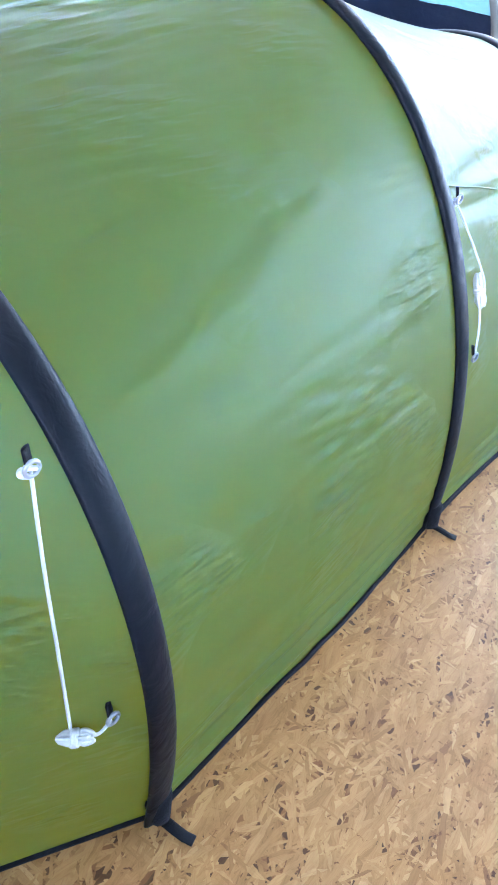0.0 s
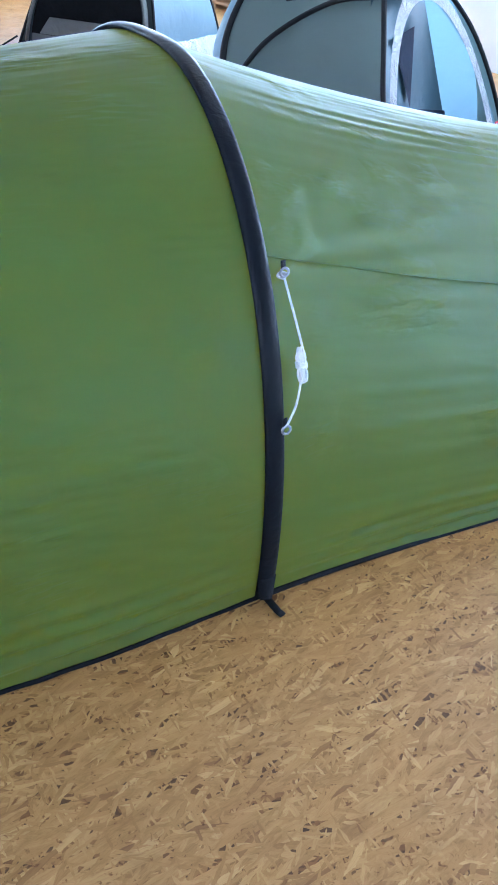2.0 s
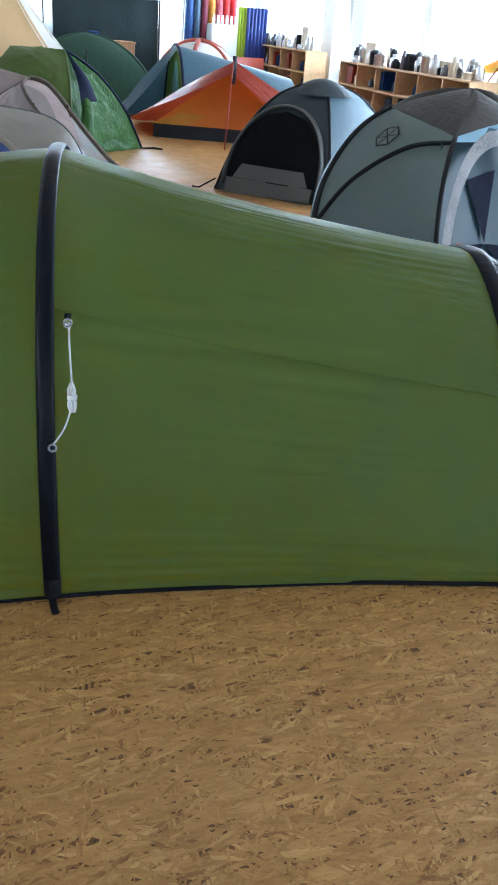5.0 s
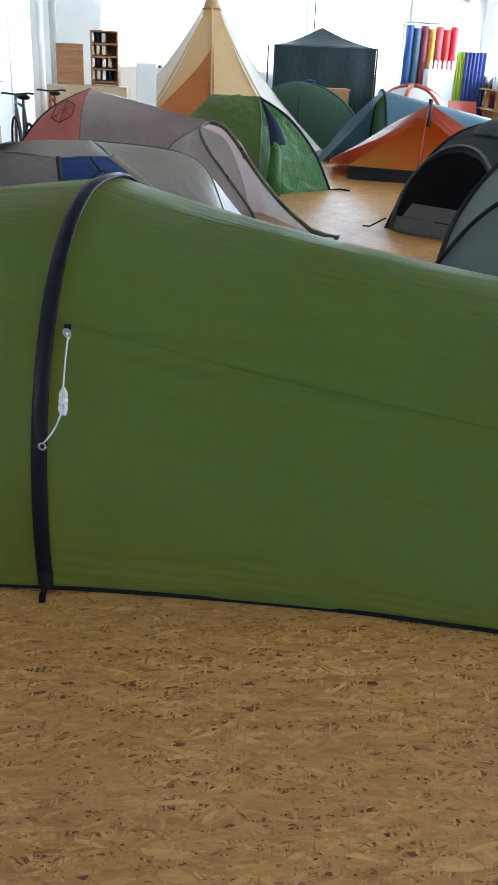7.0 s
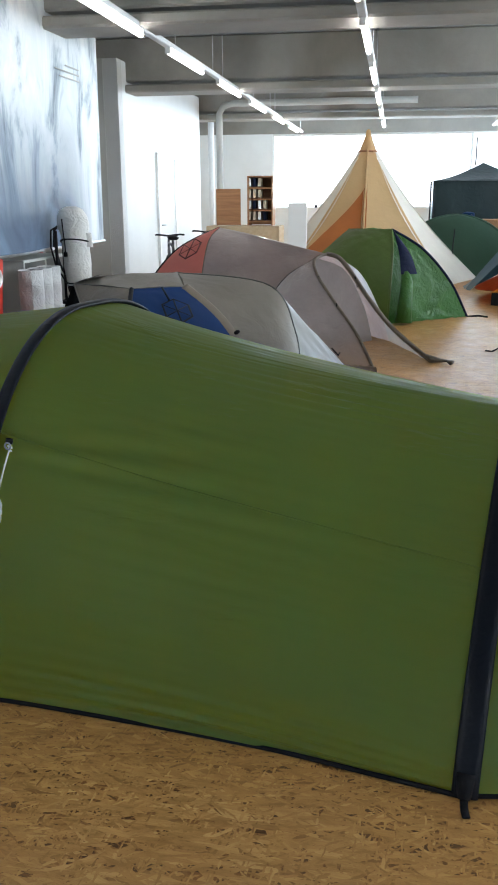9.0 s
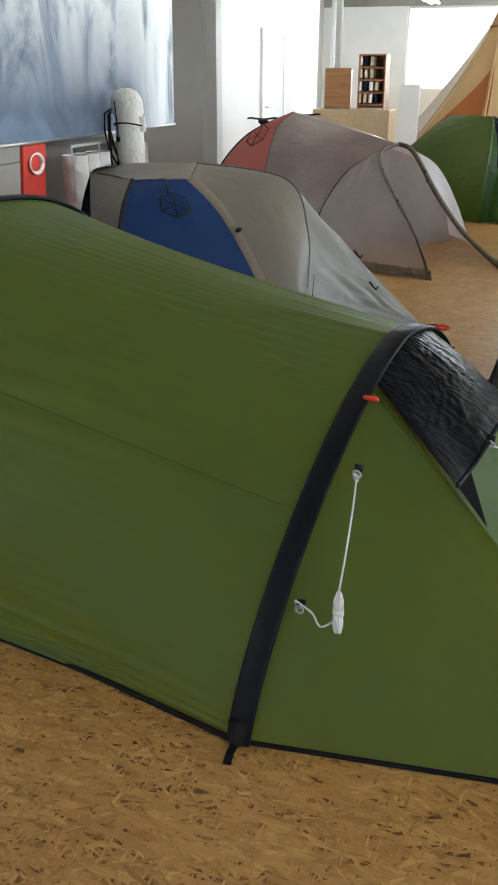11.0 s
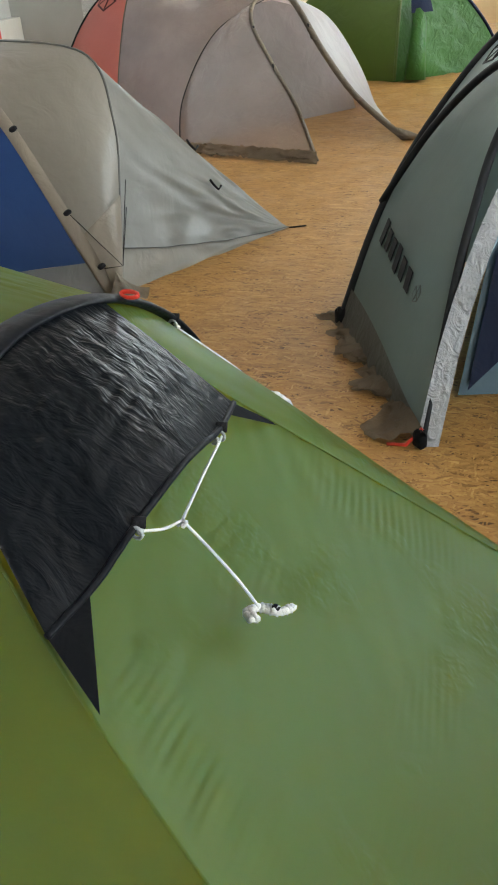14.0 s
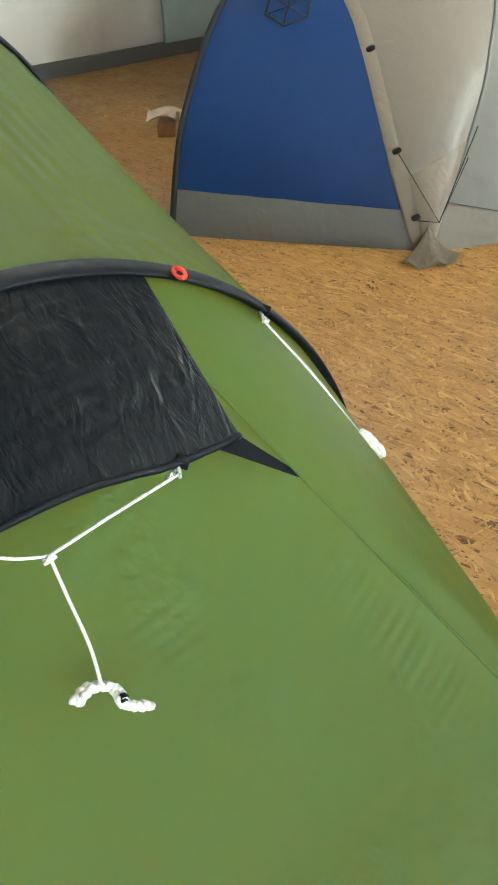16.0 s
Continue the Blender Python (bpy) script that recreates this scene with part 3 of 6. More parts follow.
TM = Matrix(((TENT_U.x, TENT_V.x, 0, TENT_O.x), (TENT_U.y, TENT_V.y, 0, TENT_O.y), (0, 0, 1, 0), (0, 0, 0, 1)))
VC = 0.95


def tw(u, v, z):
    return TM @ Vector((u, v, z))


def tent_hoop(u, c, a, h, lean, power, skew, power_far):
    """A pole of the green tent, its crown leaning and shifted, its two halves bent unlike."""
    def at_t(t):
        e = 2 / (power_far if t > 0.5 else power)
        z = max(0.0, math.sin(math.pi * t)) ** e
        return Vector((u + lean * z, c - a * spow(math.cos(math.pi * t), e) + skew * z, h * z))
    return at_t


HA = tent_hoop(-1.003, 0.918, 0.958, 0.974, -0.10, 2.446, -0.135, 1.60)
HB = tent_hoop(0.004, 0.887, 0.830, 1.114, -0.023, 1.997, -0.091, 3.0)
HC = tent_hoop(1.452, 0.863, 0.782, 0.824, 0.017, 1.557, 0.117, 2.012)
TAG, TAG_F = 0.379, 0.563      # where the front seams meet hoop C, along its arc
BOW = Vector((0, -0.065, 0.051))   # the near seam bows out and up
FRONT = (Vector((2.482, 0.41, 0.0)), Vector((2.351, 1.644, 0.0)))
REAR = (Vector((-2.05, 0.40, 0.0)), Vector((-2.05, 1.50, 0.0)))

green_tent = thing("tunnel_tent", TM @ Matrix.Translation((0.2, VC, 0)), "olive green tunnel tent with navy pole sleeves pitched on strand board", "tent")


def tunnel(h0, h1, sag, folds):
    """Cloth between two hoops; sag at the near hem, the crown, the far hem, and the far shoulder's swell."""
    near, crown_sag, far, swell = sag

    def fn(i, j):
        a, b = h0(j), h1(j)
        p = lerp(a, b, i)
        k = 4 * i * (1 - i)
        sg = k * (lerp(near if j < 0.5 else far, crown_sag, math.sin(math.pi * j)) - swell * math.exp(-((j - 0.668) / 0.12) ** 2))
        q = Vector((p.x, VC + (p.y - VC) * (1 - sg), p.z * (1 - sg)))
        out = Vector((0, q.y - VC, q.z * 0.8)).normalized()
        side = min(j, 1 - j) * 2
        # long shallow folds running from hoop to hoop, stronger near the hem
        low = math.exp(-side * 9)
        f = noise.noise(Vector((q.x * 1.3 + side * 9, side * 44, 1.7 if j < 0.5 else 8.1)))
        f2 = noise.noise(Vector((q.x * 2.2 - side * 5, side * 60, 4.7)))
        top = math.exp(-((j - 0.5) / 0.08) ** 2)
        w = k ** 0.5 * (0.0008 + 0.008 * low + folds * 0.0014)
        hem = math.exp(-(side / 0.075) ** 2) * 0.0068 * math.sin(side * 230 + 3.0 * noise.noise(Vector((q.x * 1.6, side * 10, 5.5)))) * k ** 0.5
        d = side - 0.475 - 0.10 * i
        fan = folds * math.exp(-(d / (0.05 + 0.13 * i)) ** 2) * math.exp(-((i - 0.25) / 0.3) ** 2) * 0.0065 * math.sin(d * 21 / (0.12 + 0.35 * i)) * k ** 0.5
        ridge = folds * math.exp(-((side - 0.80) / 0.07) ** 2) * math.exp(-((i - 0.62) / 0.3) ** 2) * 0.003 * math.sin(side * 190 + 4 * i)
        spot = max(0.0, noise.noise(Vector((q.x * 3.2, side * 9, 9.3))) + 0.12) * (1.3 - folds) * math.sin(math.pi * i) ** 0.5
        gather = 0.0085 * spot * noise.noise(Vector((q.x * 12 + side * 26, side * 110 + q.x * 5, 2.6)))
        q += out * (gather + hem + fan + ridge + w * f + w * 0.45 * f2 + top * k * 0.003 * noise.noise(Vector((q.x * 1.1, j * 150, 2.2))))
        return TM @ q
    return fn


SAG_AB, SAG_BC = (-0.003, -0.004, 0.0, 0.0), (0.037, 0.030, -0.033, 0.0)
part("panel", Geo().grid(tunnel(HA, HB, SAG_AB, 0.3), 110, 440), M_GREEN, green_tent)
part("panel", Geo().grid(tunnel(HB, HC, SAG_BC, 1.0), 80, 460), M_GREEN, green_tent)


def cone(h, t0, t1, tip, sag, bow=Vector()):
    def fn(i, j):
        a = h(lerp(t0, t1, j))
        p = lerp(a, tip, i)
        k = 4 * i * (1 - i)
        mid = math.sin(math.pi * j)
        c = Vector((p.x, VC, 0))
        q = p + (c - p) * (sag * k * mid) + bow * (k * j * j)
        f = noise.noise(Vector((j * 14 + i * 4, i * 2.2, 3.3 + t0)))
        q += Vector((0, 0, 1)) * (0.005 * f * k)
        return TM @ q
    return fn


def apron(h, t0, t1, edge, sag, seed, bow=Vector()):
    """The sloping end between two seams, hollowed by its own weight."""
    def fn(i, j):
        a = h(lerp(t0, t1, j))
        b = lerp(edge[0], edge[1], j) + Vector((0.05 * (1 if edge[0].x > 0 else -1) * math.sin(math.pi * j), 0, 0))
        p = lerp(a, b, i)
        k = 4 * i * (1 - i)
        mid = math.sin(math.pi * j) ** 0.7
        p = p - Vector((0, 0, 1)) * (sag * k * mid) + bow * (k * (1 - j) ** 3)
        side = math.exp(-min(j, 1 - j) * 14)
        f = noise.noise(Vector((i * 26 + j * 10, j * 9, seed)))
        p += Vector((0, 0, 1)) * (k * (0.0015 + 0.006 * side) * f)
        # short gathers across both seams
        sway = 5.0 * noise.noise(Vector((j * 5, i * 6, seed + 3)))
        far = math.exp(-((j - 0.93) / 0.05) ** 2 - ((i - 0.60) / 0.13) ** 2)
        near = math.exp(-((j - 0.09) / 0.06) ** 2 - ((i - 0.52) / 0.15) ** 2)
        mids = max(0.0, noise.noise(Vector((i * 6, j * 5, seed + 8))) - 0.25) * 0.8
        p += Vector((0.3, 0, 1)) * (0.0014 * (far + 0.8 * near + mids) * math.sin(i * 390 + j * 60 + sway))
        return TM @ p
    return fn


for h, edge, seed, bow_by in ((HC, FRONT, 2.0, BOW), (HA, REAR, 6.0, Vector())):
    part("end_panel", Geo().grid(cone(h, 0, TAG, edge[0], 0.02, bow_by), 50, 60), M_GREEN, green_tent)
    part("end_panel", Geo().grid(cone(h, 1, TAG_F, edge[1], 0.0), 50, 60), M_GREEN, green_tent)
    part("apron", Geo().grid(apron(h, TAG, TAG_F, edge, 0.08, seed, bow_by), 440, 80), M_GREEN, green_tent)
    for side in (0, 1):
        a = h(TAG if side == 0 else TAG_F)
        pts = [TM @ (lerp(a, edge[side], i / 24) + (bow_by if side == 0 else Vector()) * (4 * i / 24 * (1 - i / 24)) + Vector((0, 0, 0.002))) for i in range(25)]
        part("seam", Geo().tube(pts, 0.0035, 6, 0.6), M_GREEN, green_tent)
# unseen sheet, added to bounce light up into the cloth between the hoops
part("floor_sheet", Geo().grid(lambda i, j: TM @ (lerp(lerp(HA(0), HC(0), i), lerp(HA(1), HC(1), i), 0.10 + 0.80 * j) + Vector((0, 0, 0.012 + 0.004 * math.sin(31 * i + 17 * j)))), 30, 24), M_GREYFLY, green_tent, "unseen grey sheet added to lighten the tent from inside")


def sleeve(h, width, thick):
    pts = [TM @ (h(j / 90) + Vector((0, (h(j / 90).y - VC) * 0.006, 0.006))) for j in range(91)]
    c = TM @ Vector((h(0.5).x, VC, 0.3))
    return Geo().tube(pts, width, 12, thick / width, up=lambda p: (p - c))


for h, w in ((HA, 0.028), (HB, 0.0245), (HC, 0.034)):
    part("pole_sleeve", sleeve(h, w, 0.0095), M_SLEEVE, green_tent, "navy fabric pole sleeve")
    for t, sg in ((0.0, -1), (1.0, 1)):
        f = h(t)
        part("foot_cap", Geo().tube([TM @ (f + Vector((0, 0.004 * sg, 0.07))), TM @ (f + Vector((0, 0.012 * sg, 0.02))), TM @ (f + Vector((0, 0.02 * sg, 0.008)))], lambda k: 0.025 - 0.010 * k, 10), M_BLACK, green_tent, "black pole foot cup")
        path = [f + Vector((0.0, 0.02 * sg, 0.012)), f + Vector((0.004, 0.05 * sg, 0.010)), f + Vector((0.008, 0.065 * sg, 0.006)), f + Vector((0.014, 0.082 * sg, 0.005))]
        part("stake_strap", Geo().tube([TM @ p for p in path], 0.0105, 8, 0.3, up=lambda p: Vector((0, 0, 1))), M_BLACK, green_tent, "black stake-out strap on the floor")

# long seam over the middle panel, and the hem cord
for t in (0.235, 0.765):
    fn = tunnel(HB, HC, SAG_BC, 1.0)
    part("seam", Geo().tube([fn(i / 40, 0.5 + (t - 0.5) * (0.915 + 0.085 * i / 40)) for i in range(41)], 0.0055, 6, 0.35), M_GREEN, green_tent)
for fn, r in ((tunnel(HA, HB, SAG_AB, 0.3), 0.0055), (tunnel(HB, HC, SAG_BC, 1.0), 0.0075)):
    for t in (0.0, 1.0):
        part("hem", Geo().tube([fn(i / 60, t) + TENT_V * (r if t else -r) + Vector((0, 0, r)) for i in range(61)], r, 6), M_BLACK, green_tent, "black hem tape")
for h, edge in ((HC, FRONT), (HA, REAR)):
    for side in (0, 1):
        part("hem", Geo().tube([TM @ (lerp(h(side), edge[side], i / 20) + Vector((0, 0, 0.006))) for i in range(21)], 0.007, 6), M_BLACK, green_tent, "black hem tape")
    sg = 1 if edge[0].x > 0 else -1
    part("hem", Geo().tube([TM @ (lerp(edge[0], edge[1], i / 20) + Vector((0.05 * sg * math.sin(math.pi * i / 20), 0, 0.006))) for i in range(21)], 0.007, 6), M_BLACK, green_tent, "black hem tape")

# vent hood on the front hoop, raised over the apron
LIP = [Vector(p) for p in ((1.790, 0.585, 0.580), (1.795, 0.690, 0.590), (1.808, 0.788, 0.632), (1.800, 0.950, 0.648), (1.774, 1.110, 0.618), (1.735, 1.235, 0.600))]


def along(pts, t):
    x = t * (len(pts) - 1)
    i = min(int(x), len(pts) - 2)
    f = x - i
    p0, p1, p2, p3 = pts[max(i - 1, 0)], pts[i], pts[i + 1], pts[min(i + 2, len(pts) - 1)]
    return 0.5 * ((2 * p1) + (p2 - p0) * f + (2 * p0 - 5 * p1 + 4 * p2 - p3) * f * f + (3 * p1 - p0 - 3 * p2 + p3) * f ** 3)


def hood_fn(i, j):
    a = HC(lerp(TAG, 0.592, j)) + Vector((0.02, 0, 0.004))
    b = along(LIP, j)
    p = lerp(a, b, i)
    k = 4 * i * (1 - i)
    rim = math.sin(math.pi * j) ** 0.4
    p.z += 0.022 * k * rim
    f = noise.noise(Vector((j * 26, i * 2.4, 5.0)))
    f2 = noise.noise(Vector((j * 11 + i * 9, i * 14, 9.0)))
    f3 = abs(noise.noise(Vector((j * 13 + i * 7, i * 9 - j * 4, 3.0)))) + abs(noise.noise(Vector((j * 21 - i * 5, i * 12, 6.0))))
    p.z += rim * ((0.45 - 0.25 * i) * 0.009 * f + 0.005 * f2 * k - 0.003 * f3 * k)
    return TM @ p


vent = part("vent_hood", Geo().grid(hood_fn, 80, 150), M_HOOD, green_tent, "black crinkled ripstop vent hood")
part("hood_edge", Geo().tube([hood_fn(1, j / 60) for j in range(61)], 0.006, 8), M_SLEEVE, vent, "navy piping on the hood's edge")
for c0, c1, bot in ((LIP[0], lerp(LIP[0], LIP[1], 0.9), Vector((1.884, 0.556, 0.500))), (LIP[5], lerp(LIP[4], LIP[5], 0.55), Vector((1.790, 1.340, 0.500)))):
    part("gusset", Geo().grid(lambda i, j: TM @ lerp(lerp(c0, c1, j), bot, i), 6, 6), M_NET_SHADE, vent, "black net gusset")

# red loops on the front sleeve
for t, sg in ((0.350, -1), (0.618, 1)):
    c = HC(t) + Vector((0.03, 0, 0.012))
    loop = [c + Vector((0.020 * math.cos(a) + 0.012, 0.006 * sg * math.sin(a), 0.008 + 0.004 * math.sin(a))) for a in [k * math.tau / 12 for k in range(13)]]
    part("red_loop", Geo().tube([TM @ p for p in loop], 0.0035, 6, 1.6), M_RED, green_tent, "red webbing pull loop")


# ---- guy cords that hang on the tent ----
def cord(pts, r=0.0026):
    fine = [along([Vector(p) for p in pts], k / (6 * (len(pts) - 1))) for k in range(6 * (len(pts) - 1) + 1)]
    return Geo().tube([TM @ p for p in fine], r, 7)


def knot(g, p, size, seed):
    rnd = random.Random(seed)
    pts = [Vector(p) + Vector((rnd.uniform(-1, 1), rnd.uniform(-1, 1), rnd.uniform(-1, 1))) * size for _ in range(6)]
    fine = [along(pts, k / 40) for k in range(41)]
    return g.tube([TM @ q for q in fine], 0.0033, 6)


def hank(p0, p1, r, seed):
    """A wound bundle of cord."""
    g = Geo()
    p0, p1 = Vector(p0), Vector(p1)
    ax = (p1 - p0)
    ln = ax.length
    ax.normalize()
    s1 = ax.orthogonal().normalized()
    s2 = ax.cross(s1)
    rnd = random.Random(seed)
    pts = []
    for k in range(9):
        a = k * math.tau / 9 * 2.0
        o = (s1 * math.cos(a) + s2 * math.sin(a)) * r * rnd.uniform(0.45, 0.8)
        e0, e1 = rnd.uniform(-0.06, 0.08) * ln, rnd.uniform(-0.08, 0.10) * ln
        run = [p0 + ax * e0 + o * 0.6, p0 + ax * ln * 0.25 + o * 1.2, p0 + ax * ln * 0.5 + o * 0.7, p0 + ax * ln * 0.78 + o * 1.25, p1 + ax * e1 + o * 0.6]
        pts += run if k % 2 == 0 else run[::-1]
    pts += [p0 + ax * ln * (0.40 + 0.18 * i / 18) + (s1 * math.cos(i * 1.3) + s2 * math.sin(i * 1.3)) * r * 0.95 for i in range(19)]
    n = len(pts) - 1
    g.tube([TM @ along(pts, i / (4 * n)) for i in range(4 * n + 1)], 0.0033, 6)
    return g


def guy_line(name, path, bundle, tail, rings, label):
    base = TM @ Vector(path[-1])
    ob = thing(name, Matrix.Translation(base), label, "guy line", "guy lines on the green tent")
    part("cord", cord(path), M_CORD, ob)
    kg = Geo()
    knot(kg, path[0], 0.010, 3)
    part("knot", kg, M_CORD, ob)
    if bundle and name == "vent_line":
        b0, b1 = Vector(bundle[0]), Vector(bundle[1])
        side = Vector((0.012, -0.012, 0.006))
        curl = [b0 + side * 1.6, b0 - side * 0.5, lerp(b0, b1, 0.3) - side * 1.4, lerp(b0, b1, 0.55) - side * 0.9, lerp(b0, b1, 0.8) + side * 0.3, b1 + side * 0.4, b1 + (b1 - b0) * 0.25 - side * 0.2]
        for lift in (-1, 1):
            part("wound_cord", Geo().tube([TM @ (along(curl, k / 48) + Vector((0.003 * lift, 0.003 * lift, 0.003 + 0.003 * math.sin(k * 1.7 + lift)))) for k in range(49)], 0.0062, 8), M_CORD, ob, "white cord wound into a curled bundle")
        part("clamp", Geo().box(TM @ (lerp(b0, b1, 0.78) + Vector((0, 0, 0.006))), (0.016, 0.012, 0.014), pose(0, 0, 0, 10, 20, 35), 0.003), M_BLACK, ob, "black cord clamp", smooth=False)
    elif bundle:
        part("wound_cord", hank(*bundle, 0.0115, 4), M_CORD, ob, "white cord wound into a bundle")
    if tail:
        part("cord", cord(tail), M_CORD, ob)
    for r in rings:
        r = Vector(r)
        part("tab", Geo().tube([TM @ (r + Vector((0, 0.006, 0.018))), TM @ (r + Vector((0, 0, 0.0)))], 0.011, 8, 0.3), M_BLACK, ob, "black webbing tab")
        part("ring", Geo().tube([TM @ (r + Vector((0.010 * math.cos(a), -0.006, 0.010 * math.sin(a) - 0.004))) for a in [k * math.tau / 12 for k in range(13)]], 0.003, 6), M_SILVER, ob, "grey plastic ring")
    return ob


guy_line("guy_line", [(0.050, 0.226, 0.762), (0.055, 0.175, 0.70), (0.062, 0.125, 0.63), (0.064, 0.115, 0.60)], ((0.060, 0.136, 0.628), (0.064, 0.112, 0.565)), [(0.062, 0.116, 0.575), (0.042, 0.090, 0.52), (0.014, 0.072, 0.482)], [(0.048, 0.226, 0.775), (0.012, 0.074, 0.478)], "white guy cord with a bundle tied beside the middle pole")
guy_line("guy_line", [(1.587, 0.418, 0.622), (1.60, 0.37, 0.55), (1.615, 0.30, 0.45), (1.626, 0.245, 0.385)], ((1.630, 0.245, 0.40), (1.640, 0.222, 0.315)), [(1.636, 0.225, 0.345), (1.60, 0.215, 0.315), (1.57, 0.228, 0.335), (1.545, 0.215, 0.36), (1.52, 0.235, 0.35), (1.53, 0.238, 0.33)], [(1.587, 0.424, 0.635), (1.533, 0.238, 0.335)], "white guy cord with a bundle hanging by the front pole")
guy_line("guy_line", [(-1.165, 0.048, 0.755), (-1.16, 0.035, 0.62), (-1.155, 0.015, 0.48), (-1.15, -0.005, 0.335)], ((-1.165, 0.0, 0.325), (-1.135, -0.03, 0.33)), [(-1.14, -0.02, 0.325), (-1.12, -0.03, 0.325), (-1.105, -0.035, 0.345)], [(-1.165, 0.052, 0.765), (-1.102, -0.03, 0.35)], "white guy cord with a bundle hanging by the rear pole")
guy_line("guy_line", [(1.498, 1.424, 0.647), (1.582, 1.478, 0.556), (1.672, 1.526, 0.454)], ((1.668, 1.524, 0.464), (1.70, 1.548, 0.424)), None, [(1.493, 1.424, 0.660)], "white guy cord on the far side of the tent")
vent_line = guy_line("vent_line", [(1.812, 0.792, 0.622), (1.822, 0.84, 0.596), (1.824, 0.888, 0.580)], ((1.943, 0.872, 0.432), (1.976, 0.928, 0.408)), [(1.824, 0.888, 0.580), (1.865, 0.892, 0.535), (1.91, 0.898, 0.478), (1.945, 0.895, 0.437)], [(1.812, 0.79, 0.628), (1.775, 1.113, 0.610)], "white cord bridle tying down the black vent hood")
part("cord", cord([(1.777, 1.112, 0.602), (1.80, 1.0, 0.592), (1.824, 0.888, 0.580)]), M_CORD, vent_line)
part("knot", knot(Geo(), (1.826, 0.888, 0.580), 0.010, 8), M_CORD, vent_line)
part("knot", knot(Geo(), (1.772, 1.10, 0.60), 0.009, 9), M_CORD, vent_line)

# ---- tents standing round it ----
def V3(*p):
    return Vector(p)


def patch(a, b, tip0=0.0, tip1=1.0, puff=0.0, crease=0.004, seed=0.0, out=None):
    """Cloth stretched between two curves a(t) and b(t), puffed out or hollowed."""
    def fn(i, j):
        t = lerp(tip0, tip1, j)
        p = lerp(a(t), b(t), i)
        k = 4 * i * (1 - i) * math.sin(math.pi * min(max(j, 0.02), 0.98)) ** 0.5
        p = p + (out if out is not None else Vector((0, 0, 1))) * (puff * k)
        return p + Vector((0.4, 0.4, 0.8)) * (crease * 4 * i * (1 - i) * noise.noise(Vector((i * 7 + seed, j * 13, seed))))
    return fn


def line(a, b):
    a, b = Vector(a), Vector(b)
    return lambda t: lerp(a, b, t)


def bow(pts):
    pts = [Vector(p) for p in pts]
    return lambda t: along(pts, t)


def seg(h, t0, t1):
    return lambda t: h(lerp(t0, t1, t))


def pole_tube(h, r=0.012, n=40, t0=0.0, t1=1.0):
    return Geo().tube([h(lerp(t0, t1, k / n)) for k in range(n + 1)], r, 7)


def hexmark(parent, c, right, up, size, mat):
    """A six-sided cube mark in thin lines."""
    c, right, up = Vector(c), Vector(right).normalized(), Vector(up).normalized()
    nrm = right.cross(up).normalized()
    ring = [c + nrm * 0.008 + right * (size * math.cos(math.pi / 6 + k * math.pi / 3)) + up * (size * math.sin(math.pi / 6 + k * math.pi / 3)) for k in range(7)]
    mark = part("mark", Geo().tube(ring, size * 0.07, 6, 0.4), mat, parent, "dark hexagonal outline mark")
    for k in range(3):
        part("mark_line", Geo().tube([ring[k], ring[k + 3]], size * 0.05, 6, 0.4), mat, mark)


def mark_on(parent, fn, i, j, size, mat, away):
    """The six-sided mark laid on a cloth surface fn at (i, j)."""
    p = fn(i, j)
    du, dv = fn(i + 0.02, j) - fn(i - 0.02, j), fn(i, j + 0.02) - fn(i, j - 0.02)
    right, up = du.normalized(), dv.normalized()
    n = right.cross(up).normalized()
    if n.dot(Vector(away)) < 0:
        right, n = -right, -n
    up = n.cross(right)
    hexmark(parent, p + n * 0.012, right, up, size, mat)


# grey tent with a blue end
blue_tent = thing("dome_tent", Matrix.Translation((-2.5, 3.0, 0)), "grey mountain tent with a blue door panel and side porch", "tent")
c1, c2, c3, c4 = V3(-1.52, 2.46, 0), V3(-1.69, 3.52, 0), V3(-3.6, 3.75, 0), V3(-3.5, 2.3, 0)
door_l, door_r, crown = V3(-2.13, 2.60, 0.96), V3(-2.20, 2.93, 0.955), V3(-2.74, 3.0, 0.992)
arc_l = bow([c1, V3(-1.62, 2.49, 0.42), V3(-1.88, 2.54, 0.80), door_l])
arc_r = bow([c2, V3(-1.78, 3.36, 0.34), V3(-2.00, 3.14, 0.74), door_r])
arc_r2 = bow([c2 + V3(0.0, 0.03, 0), V3(-1.95, 3.60, 0.36), V3(-2.12, 3.62, 0.66), V3(-2.38, 3.52, 0.93), crown])
eave_a, eave_b = V3(-2.78, 2.32, 0.937), V3(-2.60, 2.45, 0.995)
arc_b = bow([c3, V3(-3.5, 3.6, 0.45), V3(-3.2, 3.3, 0.85), crown])
arc_b2 = bow([c4, V3(-3.4, 2.45, 0.45), V3(-3.15, 2.7, 0.85), crown])
part("door_panel", Geo().grid(patch(seg(arc_l, 0.17, 1), seg(arc_r, 0.17, 1), out=V3(1, 0, 0.2), puff=0.03), 30, 30), M_BLUE, blue_tent, "royal blue door panel")
part("skirt", Geo().grid(patch(seg(arc_l, 0, 0.17), seg(arc_r, 0, 0.17), out=V3(1, 0, 0.1), puff=0.02), 30, 6), M_GREYDARK, blue_tent, "grey lower strip")
part("fly_panel", Geo().grid(patch(arc_r, arc_r2, puff=0.05, out=V3(0.7, 0.6, 0.6)), 24, 30), M_GREYFLY, blue_tent)
edge_l = bow([arc_l(0.28), V3(-1.98, 2.36, 0.52), V3(-2.36, 2.34, 0.76), eave_a])
